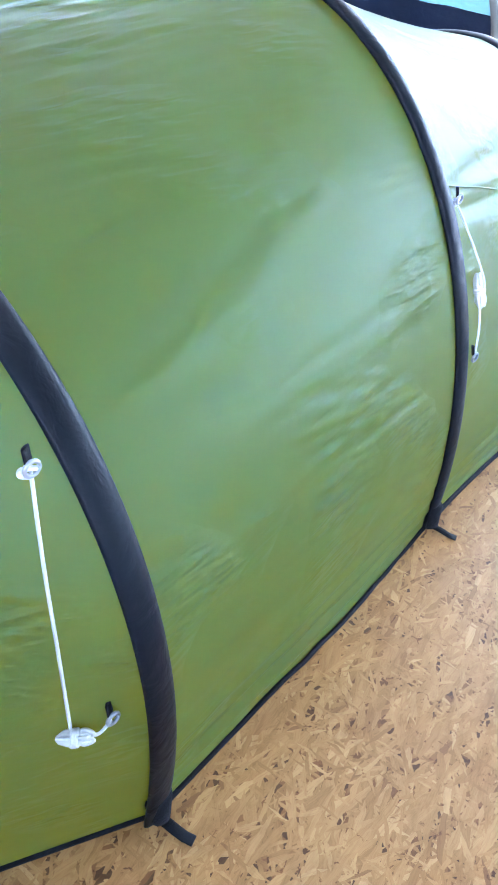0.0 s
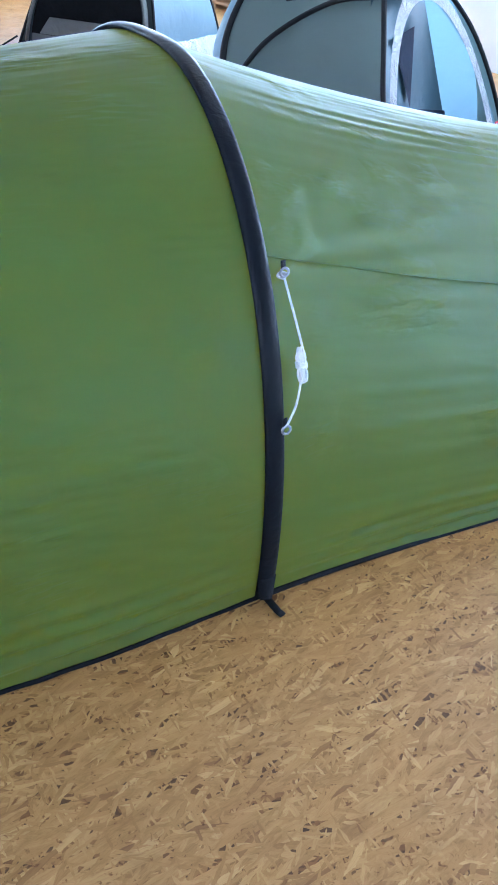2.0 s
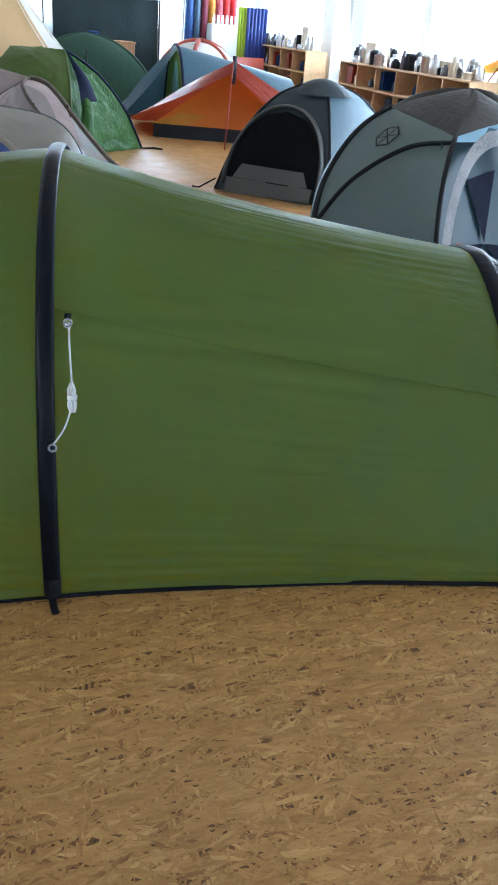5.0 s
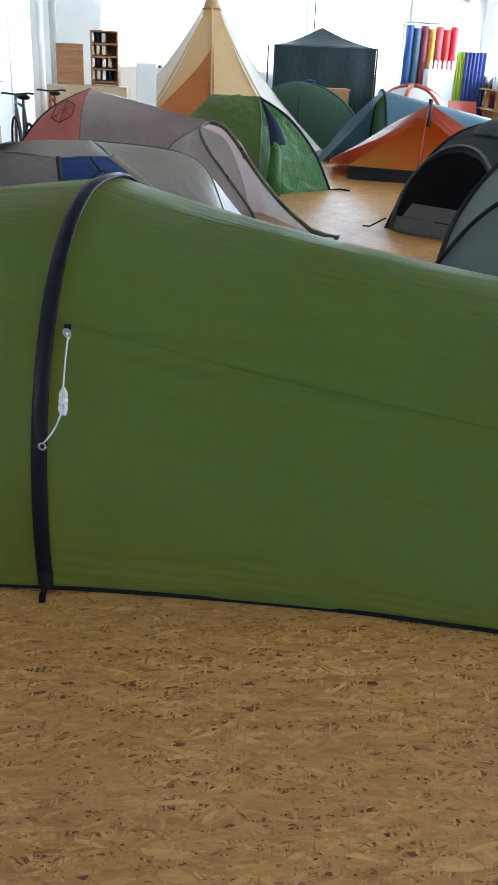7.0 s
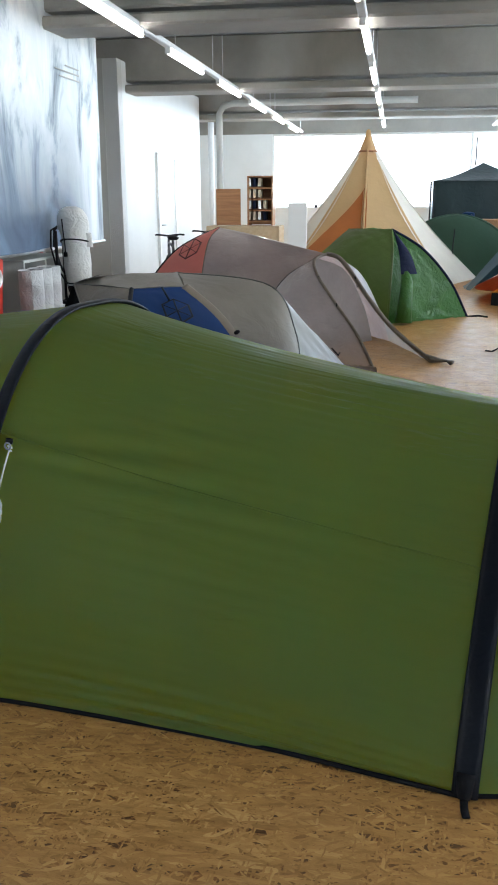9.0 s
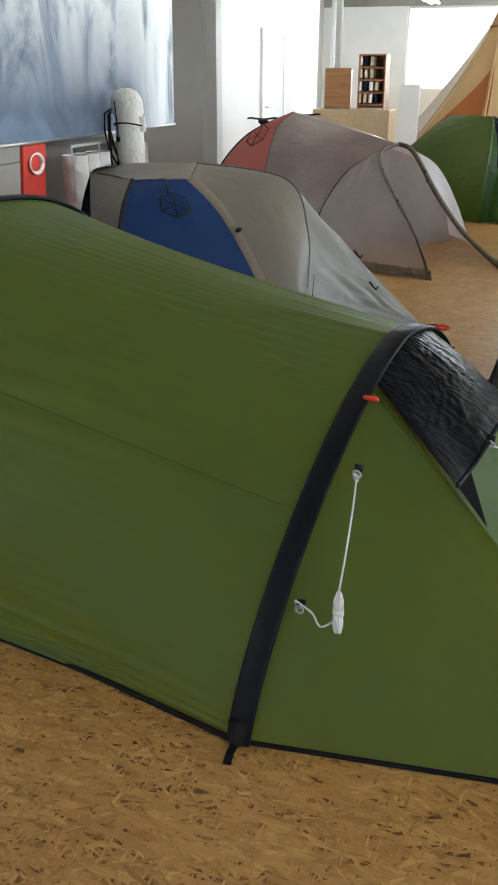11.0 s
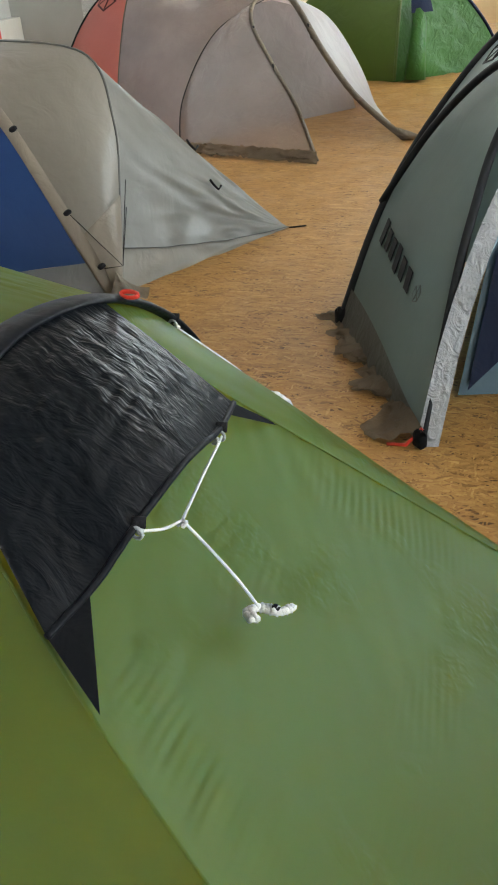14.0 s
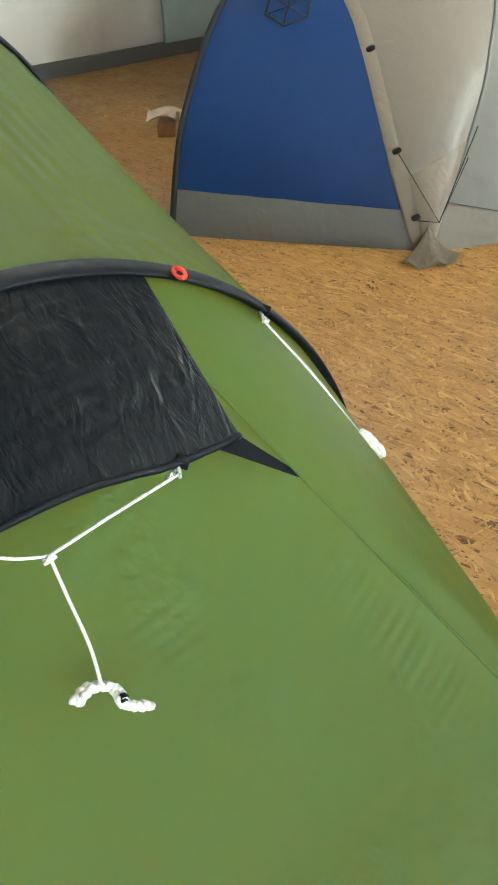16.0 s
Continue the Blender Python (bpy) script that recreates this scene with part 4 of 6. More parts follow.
net_l = bow([V3(-2.85, 2.16, 0), V3(-2.95, 2.18, 0.40), V3(-2.92, 2.24, 0.72), eave_a])
part("side_panel", Geo().grid(patch(seg(arc_l, 0.28, 1), edge_l, puff=0.01, out=V3(0, -1, 0.2)), 16, 30), M_GREYBROWN, blue_tent, "brownish grey side panel")
part("side_panel", Geo().grid(patch(line(c1, arc_l(0.28)), line(c1 + V3(-1.4, -0.22, 0), edge_l(0.0) + V3(-0.02, 0, 0))), 10, 10), M_NET_SHADE, blue_tent, "dark net side")
part("net_panel", Geo().grid(patch(edge_l, net_l, puff=-0.04, out=V3(0, -1, 0.1)), 16, 24), M_NET_SHADE, blue_tent, "dark net side panel")
part("roof_panel", Geo().grid(patch(line(door_l, crown), line(eave_a, eave_b), puff=0.03), 14, 14), M_GREYFLY, blue_tent)
part("edge_tape", pole_tube(edge_l, 0.005), M_GREYFLY, blue_tent)
part("corner_patch", Geo().grid(lambda i, j: lerp(lerp(eave_a, eave_b, j), lerp(eave_a, eave_b, j) + V3(0.09, 0.03, 0.014), i) + V3(0, 0, 0.008), 4, 6), M_CHAR, blue_tent, "dark corner patch on the eave")
back_l = bow([eave_a, eave_b, crown])
part("roof_panel", Geo().grid(patch(line(door_l, crown), line(door_r, crown), puff=0.025), 12, 14), M_GREYFLY, blue_tent)
part("fly_panel", Geo().grid(patch(lambda t: net_l(t * 2) if t < 0.5 else back_l(t * 2 - 1), arc_b2, puff=0.03, out=V3(0, -0.6, 0.7)), 24, 30), M_GREYDARK, blue_tent)
part("fly_panel", Geo().grid(patch(arc_r2, arc_b, puff=0.03, out=V3(0, 0.6, 0.7)), 24, 30), M_GREYFLY, blue_tent)
part("fly_panel", Geo().grid(patch(arc_b, arc_b2, puff=0.05, out=V3(-0.8, 0, 0.5)), 24, 30), M_GREYFLY, blue_tent)
tipb = V3(-2.37, 4.45, 0.0)
def porch_cloth(i, j):
    return patch(seg(arc_r2, 0.0, 0.75), lambda t: lerp(tipb, V3(-2.38, 4.42, 0.02), t), puff=-0.04, crease=0.016, seed=3)(i, j)


part("porch_panel", Geo().grid(lambda i, j: porch_cloth(i, 0.17 + 0.83 * j), 40, 40), M_PALE, blue_tent, "pale grey porch panel")
part("porch_skirt", Geo().grid(lambda i, j: porch_cloth(i, 0.17 * j), 40, 10), M_GREYFLY, blue_tent, "taupe lower strip of the porch")
for i0, j0 in ((0.52, 0.72), (0.46, 0.97)):
    q = porch_cloth(i0, j0) + V3(0.012, 0.012, 0.01)
    part("toggle", Geo().tube([q, q + V3(0.02, 0.012, -0.02), q + V3(0.03, 0.035, -0.045), q + V3(0.015, 0.05, -0.03)], 0.006, 6), M_BLACK, blue_tent, "black toggle loop")
part("seam", Geo().tube([porch_cloth(k / 30, 0.17) + V3(0.004, 0.004, 0.004) for k in range(31)], 0.0045, 6, 0.5), M_GREYDARK, blue_tent)
part("porch_panel", Geo().grid(patch(bow([c3, V3(-3.4, 3.75, 0.4), V3(-2.75, 3.5, 0.85)]), lambda t: lerp(tipb, V3(-2.38, 4.42, 0.02), t), puff=-0.03), 20, 20), M_PALE, blue_tent, "pale grey porch panel")
part("edge_band", Geo().tube([arc_r(k / 40) for k in range(41)], 0.036, 8, 0.25, up=lambda p: V3(0.9, 0.25, 0.45)), M_GREYBROWN, blue_tent, "flat taupe band along the door")
for h, mat, r in ((arc_l, M_CHAR, 0.014), (arc_r2, M_GREYDARK, 0.007), (arc_b2, M_GREYDARK, 0.010), (arc_b, M_GREYDARK, 0.010)):
    part("pole_sleeve", pole_tube(h, r), mat, blue_tent, "dark grey pole sleeve")
for t in (0.15, 0.35, 0.62):
    p = arc_r(t)
    part("buckle", Geo().box(p + V3(0.03, 0.02, 0.01), (0.025, 0.035, 0.02), pose(0, 0, 0, 20, 0, 30), 0.005), M_BLACK, blue_tent, "black buckle")
part("corner_panel", Geo().grid(lambda i, j: patch(arc_r, arc_r2, puff=0.05, out=V3(0.7, 0.6, 0.6))(0.06 + 0.9 * i, 0.02 + 0.24 * j) + V3(0.010, 0.008, 0.006), 12, 12), M_GREYBROWN, blue_tent, "brownish grey net corner")
for a, b in ((0.35, 0.22), (0.15, 0.30)):
    part("strap", Geo().tube([arc_r(a) + V3(0.035, 0.03, 0.0), lerp(arc_r(0.10), arc_r2(0.10), 0.6) + V3(0.05, 0.04, 0.02), arc_r2(b) + V3(0.03, 0.03, 0.01)], 0.0020, 6), M_BLACK, blue_tent, "thin black tension strap")
part("corner_skirt", Geo().grid(lambda i, j: c2 + V3(0.02 + 0.16 * i * math.cos(j * 2.4 - 0.5), 0.02 + 0.14 * i * math.sin(j * 2.4 - 0.5), 0.10 * (1 - i) ** 2 + 0.012 + 0.012 * math.sin(j * 17) * i), 8, 20), M_MESHGREY, blue_tent, "crumpled grey corner skirt")
mark_on(blue_tent, patch(seg(arc_l, 0.17, 1), seg(arc_r, 0.17, 1), out=V3(1, 0, 0.2), puff=0.03), 0.52, 0.68, 0.095, M_CHAR, (1, 0, 0.3))
part("strap", Geo().tube([V3(-2.0, 2.80, 0.90), V3(-2.12, 2.78, 0.965)], 0.006, 6), M_CHAR, blue_tent)
part("stake_strap", Geo().tube([tipb, tipb + V3(0.02, 0.09, 0.006)], 0.010, 6, 0.4), M_BLACK, blue_tent)

# rosy tent with an open sheer porch
pink_tent = thing("dome_tent", Matrix.Translation((-5.7, 4.3, 0)), "salmon and rosy grey tent with an open sheer porch", "tent")
d1, d2, d3, d4 = V3(-6.0, 3.10, 0), V3(-5.0, 3.60, 0), V3(-6.3, 5.6, 0), V3(-7.4, 4.3, 0)
papex = V3(-6.0, 4.1, 1.16)
ph1 = bow([d1, V3(-5.95, 3.30, 0.55), V3(-5.88, 3.62, 0.95), papex])
ph2 = bow([d2, V3(-5.22, 3.70, 0.55), V3(-5.52, 3.86, 1.02), papex])
ph3 = bow([d3, V3(-6.28, 5.3, 0.5), V3(-6.2, 4.7, 1.0), papex])
ph4 = bow([d4, V3(-7.1, 4.25, 0.5), V3(-6.6, 4.15, 0.98), papex])
vt = V3(-4.95, 4.90, 0.94)
f2, f3, pl = V3(-3.72, 4.90, 0), V3(-4.07, 5.62, 0), V3(-4.50, 4.05, 0)
arch_n = bow([pl, V3(-4.62, 4.12, 0.34), V3(-4.78, 4.42, 0.74), vt])
arch_f = bow([V3(-5.3, 5.75, 0), V3(-5.25, 5.6, 0.35), V3(-5.1, 5.3, 0.75), vt])
leg2 = bow([f2, V3(-3.98, 4.83, 0.30), V3(-4.25, 4.72, 0.56), V3(-4.50, 4.64, 0.78), V3(-4.74, 4.70, 0.905), vt])
leg3 = bow([f3, V3(-4.26, 5.32, 0.28), V3(-4.48, 5.14, 0.56), V3(-4.68, 5.03, 0.80), V3(-4.82, 4.97, 0.91), vt])
part("end_panel", Geo().grid(patch(ph1, ph2, puff=0.05, out=V3(0.7, -0.5, 0.4)), 26, 26), M_PINK, pink_tent, "salmon pink panel")
part("fly_panel", Geo().grid(patch(ph2, arch_n, puff=0.03, out=V3(0.7, -0.5, 0.4)), 26, 26), M_PINKFLY, pink_tent, "rosy grey fly panel")
part("fly_panel", Geo().grid(patch(arch_f, ph3, puff=0.03, out=V3(0.0, 0.8, 0.4)), 26, 26), M_PINKFLY, pink_tent)
part("fly_panel", Geo().grid(patch(ph3, ph4, puff=0.05, out=V3(-0.6, 0.5, 0.4)), 26, 26), M_PINKFLY, pink_tent)
part("fly_panel", Geo().grid(patch(ph4, ph1, puff=0.05, out=V3(-0.4, -0.8, 0.4)), 26, 26), M_PINKFLY, pink_tent)
part("inner_wall", Geo().grid(patch(bow([pl + V3(-0.2, 0.1, 0), V3(-4.85, 4.2, 0.4), V3(-5.1, 4.6, 0.8), vt + V3(-0.2, 0, -0.06)]), bow([V3(-5.4, 5.6, 0), V3(-5.4, 5.5, 0.35), V3(-5.2, 5.2, 0.75), vt + V3(-0.2, 0, -0.06)])), 20, 20), M_SHEER, pink_tent, "sheer grey inner wall in the porch")
part("porch_panel", Geo().grid(patch(leg2, arch_n, puff=0.03, out=V3(0.8, -0.2, 0.4), crease=0.03), 26, 26), M_ROSY, pink_tent, "sheer rosy grey near side of the porch")
part("porch_panel", Geo().grid(patch(leg3, arch_f, puff=0.0, crease=0.01), 22, 22), M_SHEER, pink_tent, "sheer grey far side of the porch")
for h, r in ((ph1, 0.012), (ph2, 0.006), (leg2, 0.014), (leg3, 0.022)):
    part("pole_sleeve", pole_tube(h, r), M_CHAR if h is ph1 else M_MESHGREY, pink_tent, "grey pole sleeve")
part("piping", pole_tube(arch_n, 0.005), M_CHAR, pink_tent, "dark piping")
mark_on(pink_tent, patch(ph1, ph2, puff=0.05, out=V3(0.7, -0.5, 0.4)), 0.62, 0.62, 0.13, M_MAROON, (1, -0.3, 0.3))
for t in (0.4, 0.6):
    part("toggle", Geo().tube([leg2(t) + V3(0.03, 0, 0), leg2(t) + V3(0.05, 0.02, -0.1)], 0.007, 6), M_BLACK, pink_tent, "black toggle strap")
part("toggle", Geo().tube([leg3(0.55) + V3(0.03, 0, 0), leg3(0.55) + V3(0.05, 0.02, -0.1)], 0.007, 6), M_BLACK, pink_tent, "black toggle strap")
part("skirt", Geo().grid(lambda i, j: lerp(f2, pl, j) + V3(0.12 * i + 0.05 * noise.noise(Vector((j * 14, i * 3, 1))), -0.03 * i, 0.05 * (1 - i) + 0.01 + 0.03 * abs(noise.noise(Vector((j * 22, i * 4, 2))))), 10, 50), M_SKIRT, pink_tent, "crumpled brown-grey net skirt")
part("stake_strap", Geo().tube([f3 + V3(-0.06, -0.06, 0.06), f3 + V3(0.0, 0.0, 0.03), f3 + V3(0.05, 0.06, 0.025), f3 + V3(0.10, 0.09, 0.03), f3 + V3(0.14, 0.12, 0.012)], lambda k: 0.03 + 0.016 * math.sin(7 * k), 9, 0.7), M_MESHGREY, pink_tent, "bunched grey cloth at the stake")

# green tent with a crinkled fly
leaf_tent = thing("dome_tent", Matrix.Translation((-7.3, 6.6, 0)), "bright green crinkled tent with a navy door edge", "tent")
g1, g2, g3, g4 = V3(-6.75, 7.48, 0), V3(-6.45, 6.25, 0), V3(-7.6, 5.4, 0), V3(-8.3, 7.2, 0)
ga, gb = V3(-6.85, 6.45, 1.08), V3(-7.6, 6.2, 1.06)
gh1 = bow([g1, V3(-6.72, 7.2, 0.45), V3(-6.7, 6.8, 0.85), ga])
gh2 = bow([g2, V3(-6.5, 6.3, 0.5), V3(-6.65, 6.38, 0.85), ga])
gh3 = bow([g3, V3(-7.5, 5.5, 0.5), V3(-7.35, 5.9, 0.92), gb])
gh4 = bow([g4, V3(-8.2, 7.0, 0.5), V3(-7.9, 6.6, 0.92), gb])
part("fly_panel", Geo().grid(patch(gh1, gh2, puff=-0.03, crease=0.05, seed=2, out=V3(0.8, 0.2, 0.3)), 40, 40), M_LEAF, leaf_tent, "crinkled bright green panel")
part("fly_panel", Geo().grid(patch(gh2, gh3, puff=0.06, crease=0.02, seed=4, out=V3(0.6, -0.6, 0.5)), 40, 40), M_OLIVE, leaf_tent)
part("fly_panel", Geo().grid(patch(gh3, gh4, puff=0.05), 20, 20), M_OLIVE, leaf_tent)
part("fly_panel", Geo().grid(patch(gh4, gh1, puff=0.14, crease=0.03, out=V3(0.5, 0.8, 0.3)), 30, 30), M_LEAF, leaf_tent)
part("roof_panel", Geo().grid(patch(line(ga, gb), line(lerp(ga, gb, 0.02) + V3(0, 0.02, -0.01), gb + V3(0, 0.02, -0.01))), 4, 12), M_OLIVE, leaf_tent)
part("door_opening", Geo().grid(patch(bow([V3(-6.44, 6.40, 0.58), V3(-6.58, 6.43, 0.82), ga + V3(0.03, 0, 0)]), bow([V3(-6.42, 6.60, 0.58), V3(-6.56, 6.56, 0.82), ga + V3(0.03, 0, 0)]), puff=0.03, out=V3(1, 0, 0)), 10, 12), M_NAVY, leaf_tent, "navy inner cloth in the door gap")
part("rolled_door", Geo().tube([V3(-6.36, 6.42, 0.02), V3(-6.38, 6.44, 0.25), V3(-6.42, 6.47, 0.5), V3(-6.5, 6.48, 0.62)], lambda k: 0.10 - 0.05 * k, 10), M_LEAF, leaf_tent, "rolled green door flap")
part("pole_sleeve", pole_tube(gh1, 0.016), M_NAVY, leaf_tent, "navy edge tape")
part("pole_sleeve", pole_tube(gh2, 0.014), M_OLIVE, leaf_tent)
part("stake_strap", Geo().tube([g1, g1 + V3(0.1, 0.1, 0.02), g1 + V3(0.16, 0.2, 0.006)], 0.012, 6), M_BLACK, leaf_tent, "black stake strap")

# orange ridge tent
orange_tent = thing("ridge_tent", Matrix.Translation((-7.2, 9.2, 0)), "orange and brick red ridge tent with a black floor tub", "tent")
oa = V3(-6.75, 8.92, 1.02)
ob_l, ob_r, otip = V3(-7.55, 8.25, 0), V3(-6.15, 9.55, 0), V3(-9.1, 9.2, 0.02)
oback = V3(-8.2, 10.4, 0.0)
oback2 = V3(-5.4, 10.4, 0.05)
BACKSET = V3(-0.16, 0.14, 0)
part("tub", Geo().grid(lambda i, j: BACKSET + lerp(ob_l, ob_r, j) + V3(0.04, -0.03, 0) * (1 - i) + V3(0.03 * math.sin(j * 9), 0, 0.17 * i), 4, 24), M_CHAR, orange_tent, "black floor tub")
part("inner_panel", Geo().grid(patch(line(BACKSET + ob_l + V3(0, 0, 0.17), BACKSET + ob_r + V3(0, 0, 0.17)), lambda t: oa + BACKSET + V3(0, 0, -0.11), puff=-0.05, out=V3(0.7, -0.7, 0), crease=0.012), 26, 26), M_ORANGE, orange_tent, "orange inner wall")
part("inner_panel", Geo().grid(patch(line(BACKSET + ob_l + V3(0.01, -0.01, 0.17), BACKSET + ob_l + V3(0.35, 0.3, 0.17)), line(BACKSET + lerp(ob_l, oa, 0.35) + V3(0.01, 0, -0.02), BACKSET + lerp(ob_l, oa, 0.35) + V3(0.3, 0.25, -0.04)), crease=0.01), 10, 10), M_YELLOW, orange_tent, "amber lower inner wall")
part("fly_panel", Geo().grid(patch(bow([otip, V3(-8.3, 9.0, 0.40), V3(-7.4, 8.85, 0.75), oa + V3(0.04, 0, 0.02)]), bow([otip + V3(0.35, -0.45, 0.08), V3(-8.0, 8.35, 0.26), V3(-7.25, 8.50, 0.56), oa + V3(0.06, -0.06, -0.13)]), crease=0.02), 14, 30), M_BRICK, orange_tent, "brick red fly edge")
part("fly_panel", Geo().grid(patch(bow([otip, V3(-8.3, 9.0, 0.40), V3(-7.4, 8.85, 0.75), oa + V3(0.04, 0, 0.02)]), line(otip + V3(0.1, 0.4, 0), oback), crease=0.02), 20, 20), M_BRICK, orange_tent)
part("fly_panel", Geo().grid(patch(bow([oa + V3(0.04, 0, 0.02), V3(-6.3, 9.35, 0.72), V3(-5.8, 10.0, 0.3), oback2]), bow([oa + V3(0.06, -0.06, -0.13), V3(-6.25, 9.18, 0.54), V3(-5.75, 9.75, 0.12), oback2 + V3(0.05, -0.05, 0)]), crease=0.02), 14, 30), M_BRICK, orange_tent, "brick red fly edge")
part("fly_panel", Geo().grid(patch(bow([oa + V3(0.04, 0, 0.02), V3(-6.3, 9.35, 0.72), V3(-5.8, 10.0, 0.3), oback2]), line(oback, oback2), crease=0.02), 20, 20), M_BRICK, orange_tent)
part("pole", Geo().tube([V3(-6.35, 8.5, 0.0), oa + V3(0.08, -0.06, 0.06)], 0.009, 7), M_BRICK, orange_tent, "thin red pole")
part("pole_cap", Geo().tube([oa + V3(0.12, -0.08, -0.25), oa + V3(0.08, -0.04, 0.08)], 0.035, 8, 0.6), M_CHAR, orange_tent, "dark pole cap patch")

# small dark dome with an open door
dark_dome = thing("dome_tent", Matrix.Translation((-3.6, 7.4, 0)), "small charcoal dome tent with an open arched door", "tent")
k1, k2, k3, k4 = V3(-4.30, 6.55, 0), V3(-3.15, 6.95, 0), V3(-3.2, 8.2, 0), V3(-4.5, 8.0, 0)
ka = V3(-3.72, 7.35, 1.06)
kh = [bow([k, lerp(k, ka, 0.22) + V3(0, 0, 0.28), lerp(k, ka, 0.58) + V3(0, 0, 0.30), ka]) for k in (k1, k2, k3, k4)]
front = V3(0.33, -0.94, 0)
part("fly_panel", Geo().grid(patch(kh[0], kh[1], puff=0.05, out=front), 26, 26), M_SLATE, dark_dome, "dark slate front panel")
part("fly_panel", Geo().grid(patch(kh[1], kh[2], puff=0.05, out=V3(1, 0.1, 0.3)), 20, 20), M_DOMEBLUE, dark_dome, "light steel blue side panel")
part("fly_panel", Geo().grid(patch(kh[2], kh[3], puff=0.05), 16, 16), M_CHAR, dark_dome)
part("fly_panel", Geo().grid(patch(kh[3], kh[0], puff=0.05), 16, 16), M_CHAR, dark_dome)
fm = lerp(k1, k2, 0.5) + front * 0.03
fdir = (k2 - k1).normalized()
back_lean = V3(-0.06, 0.28, 0)


def face(x, z, out_by=0.0):
    """A point on the dome's front: x along its base, z up."""
    return fm + fdir * x + front * out_by + Vector((0, 0, z)) + back_lean * (z / 0.85) ** 1.2


# no hole in the front: a black sheet paints the dark interior
part("door_gap", Geo().grid(lambda i, j: face((2 * j - 1) * 0.47 * (1 - (max(0, i - 0.05) / 0.95) ** 2.3) ** 0.5, 0.14 + 0.64 * i, 0.05), 14, 24), M_NET_SHADE, dark_dome, "black sheet for the shade inside the arched door")
part("floor_sheet", Geo().grid(lambda i, j: face(lerp(-0.40, 0.40, j) * (1 - 0.18 * i), 0.15 + 0.13 * i, 0.056), 4, 12), M_GREYDARK, dark_dome, "grey floor tub inside the door")
part("door_trim", Geo().tube([face(0.51 * math.cos(math.pi * k / 30), 0.08 + 0.75 * math.sin(math.pi * k / 30) ** 0.85, 0.045) for k in range(31)], 0.035, 8, 0.4), M_GREYDARK, dark_dome, "grey arched door edge")
part("sill_flap", Geo().grid(lambda i, j: face(lerp(-0.46, 0.46, j), 0.01 + 0.14 * i, 0.06 + 0.02 * math.sin(j * 8)), 6, 20), M_GREYDARK, dark_dome, "grey door flap hanging at the sill")
for h in kh[:3]:
    part("pole_sleeve", pole_tube(h, 0.014), M_CHAR, dark_dome, "black pole sleeve")
part("top_patch", Geo().grid(lambda i, j: ka + V3(0.30 * i * math.cos(j * math.tau), 0.30 * i * math.sin(j * math.tau), 0.02 - 0.14 * i * i), 6, 20), M_SLATE, dark_dome, "slate crown patch")
part("skirt", Geo().grid(lambda i, j: lerp(k2, k3, j) + V3(0.08 * (1 - i) + 0.01 * math.sin(j * 40), 0, 0.16 * i + 0.004), 4, 24), M_SILVERSTRIP, dark_dome, "silver lower edge")
part("stake_strap", Geo().tube([k1 + V3(0, 0, 0.1), k1 + V3(-0.1, -0.12, 0.006), k1 + V3(-0.16, -0.16, 0.006)], 0.008, 6), M_BLACK, dark_dome)

# big grey-green dome beside the green tent
dome = thing("dome_tent", Matrix.Translation((-0.3, 5.5, 0)), "large grey-green dome tent with taupe crown and open porch", "tent")
e0, e1, e2, e3, e5, e6 = V3(-1.5, 4.85, 0), V3(-1.03, 4.40, 0), V3(-0.08, 4.42, 0), V3(0.18, 5.65, 0), V3(-1.8, 6.7, 0), V3(-0.3, 6.8, 0)
ea = V3(-0.88, 5.58, 1.245)


def dome_arc(foot, out=0.30):
    d = (ea - foot)
    return bow([foot, foot + V3(d.x * 0.12, d.y * 0.12, 0.42), foot + V3(d.x * 0.38, d.y * 0.38, 0.86), foot + V3(d.x * 0.72, d.y * 0.72, 1.14), ea])


eh3, eh5, eh6 = (dome_arc(e) for e in (e3, e5, e6))
eh0 = bow([e0, V3(-1.50, 4.95, 0.38), V3(-1.54, 5.12, 0.68), V3(-1.46, 5.32, 0.98), V3(-1.25, 5.5, 1.16), ea])
eh1 = bow([e1, V3(-1.22, 4.62, 0.38), V3(-1.38, 4.88, 0.68), V3(-1.36, 5.15, 0.98), V3(-1.18, 5.4, 1.16), ea])
eh2 = bow([e2, V3(-0.20, 4.52, 0.30), V3(-0.33, 4.63, 0.58), V3(-0.44, 4.78, 0.87), V3(-0.62, 5.12, 1.12), ea])
part("side_panel", Geo().grid(patch(seg(eh1, 0, 0.72), seg(eh2, 0, 0.72), puff=0.03, out=V3(0, -0.8, 0.5), crease=0.003), 30, 30), M_DOME, dome, "smooth grey-green panel")
part("side_panel", Geo().grid(patch(seg(eh0, 0, 0.72), seg(eh1, 0, 0.72), puff=0.04, out=V3(-0.7, -0.6, 0.4)), 20, 24), M_DOMEBLUE, dome, "steel blue panel")
part("side_panel", Geo().grid(patch(seg(eh5, 0, 0.72), seg(eh0, 0, 0.72), puff=0.04), 16, 20), M_DOME, dome)
part("side_panel", Geo().grid(patch(seg(eh6, 0, 0.72), seg(eh5, 0, 0.72), puff=0.04), 16, 20), M_DOMEBLUE, dome)
part("side_panel", Geo().grid(patch(seg(eh3, 0, 0.72), seg(eh6, 0, 0.72), puff=0.04), 16, 20), M_DOME, dome)
arcs = [eh1, eh2, eh3, eh6, eh5, eh0]
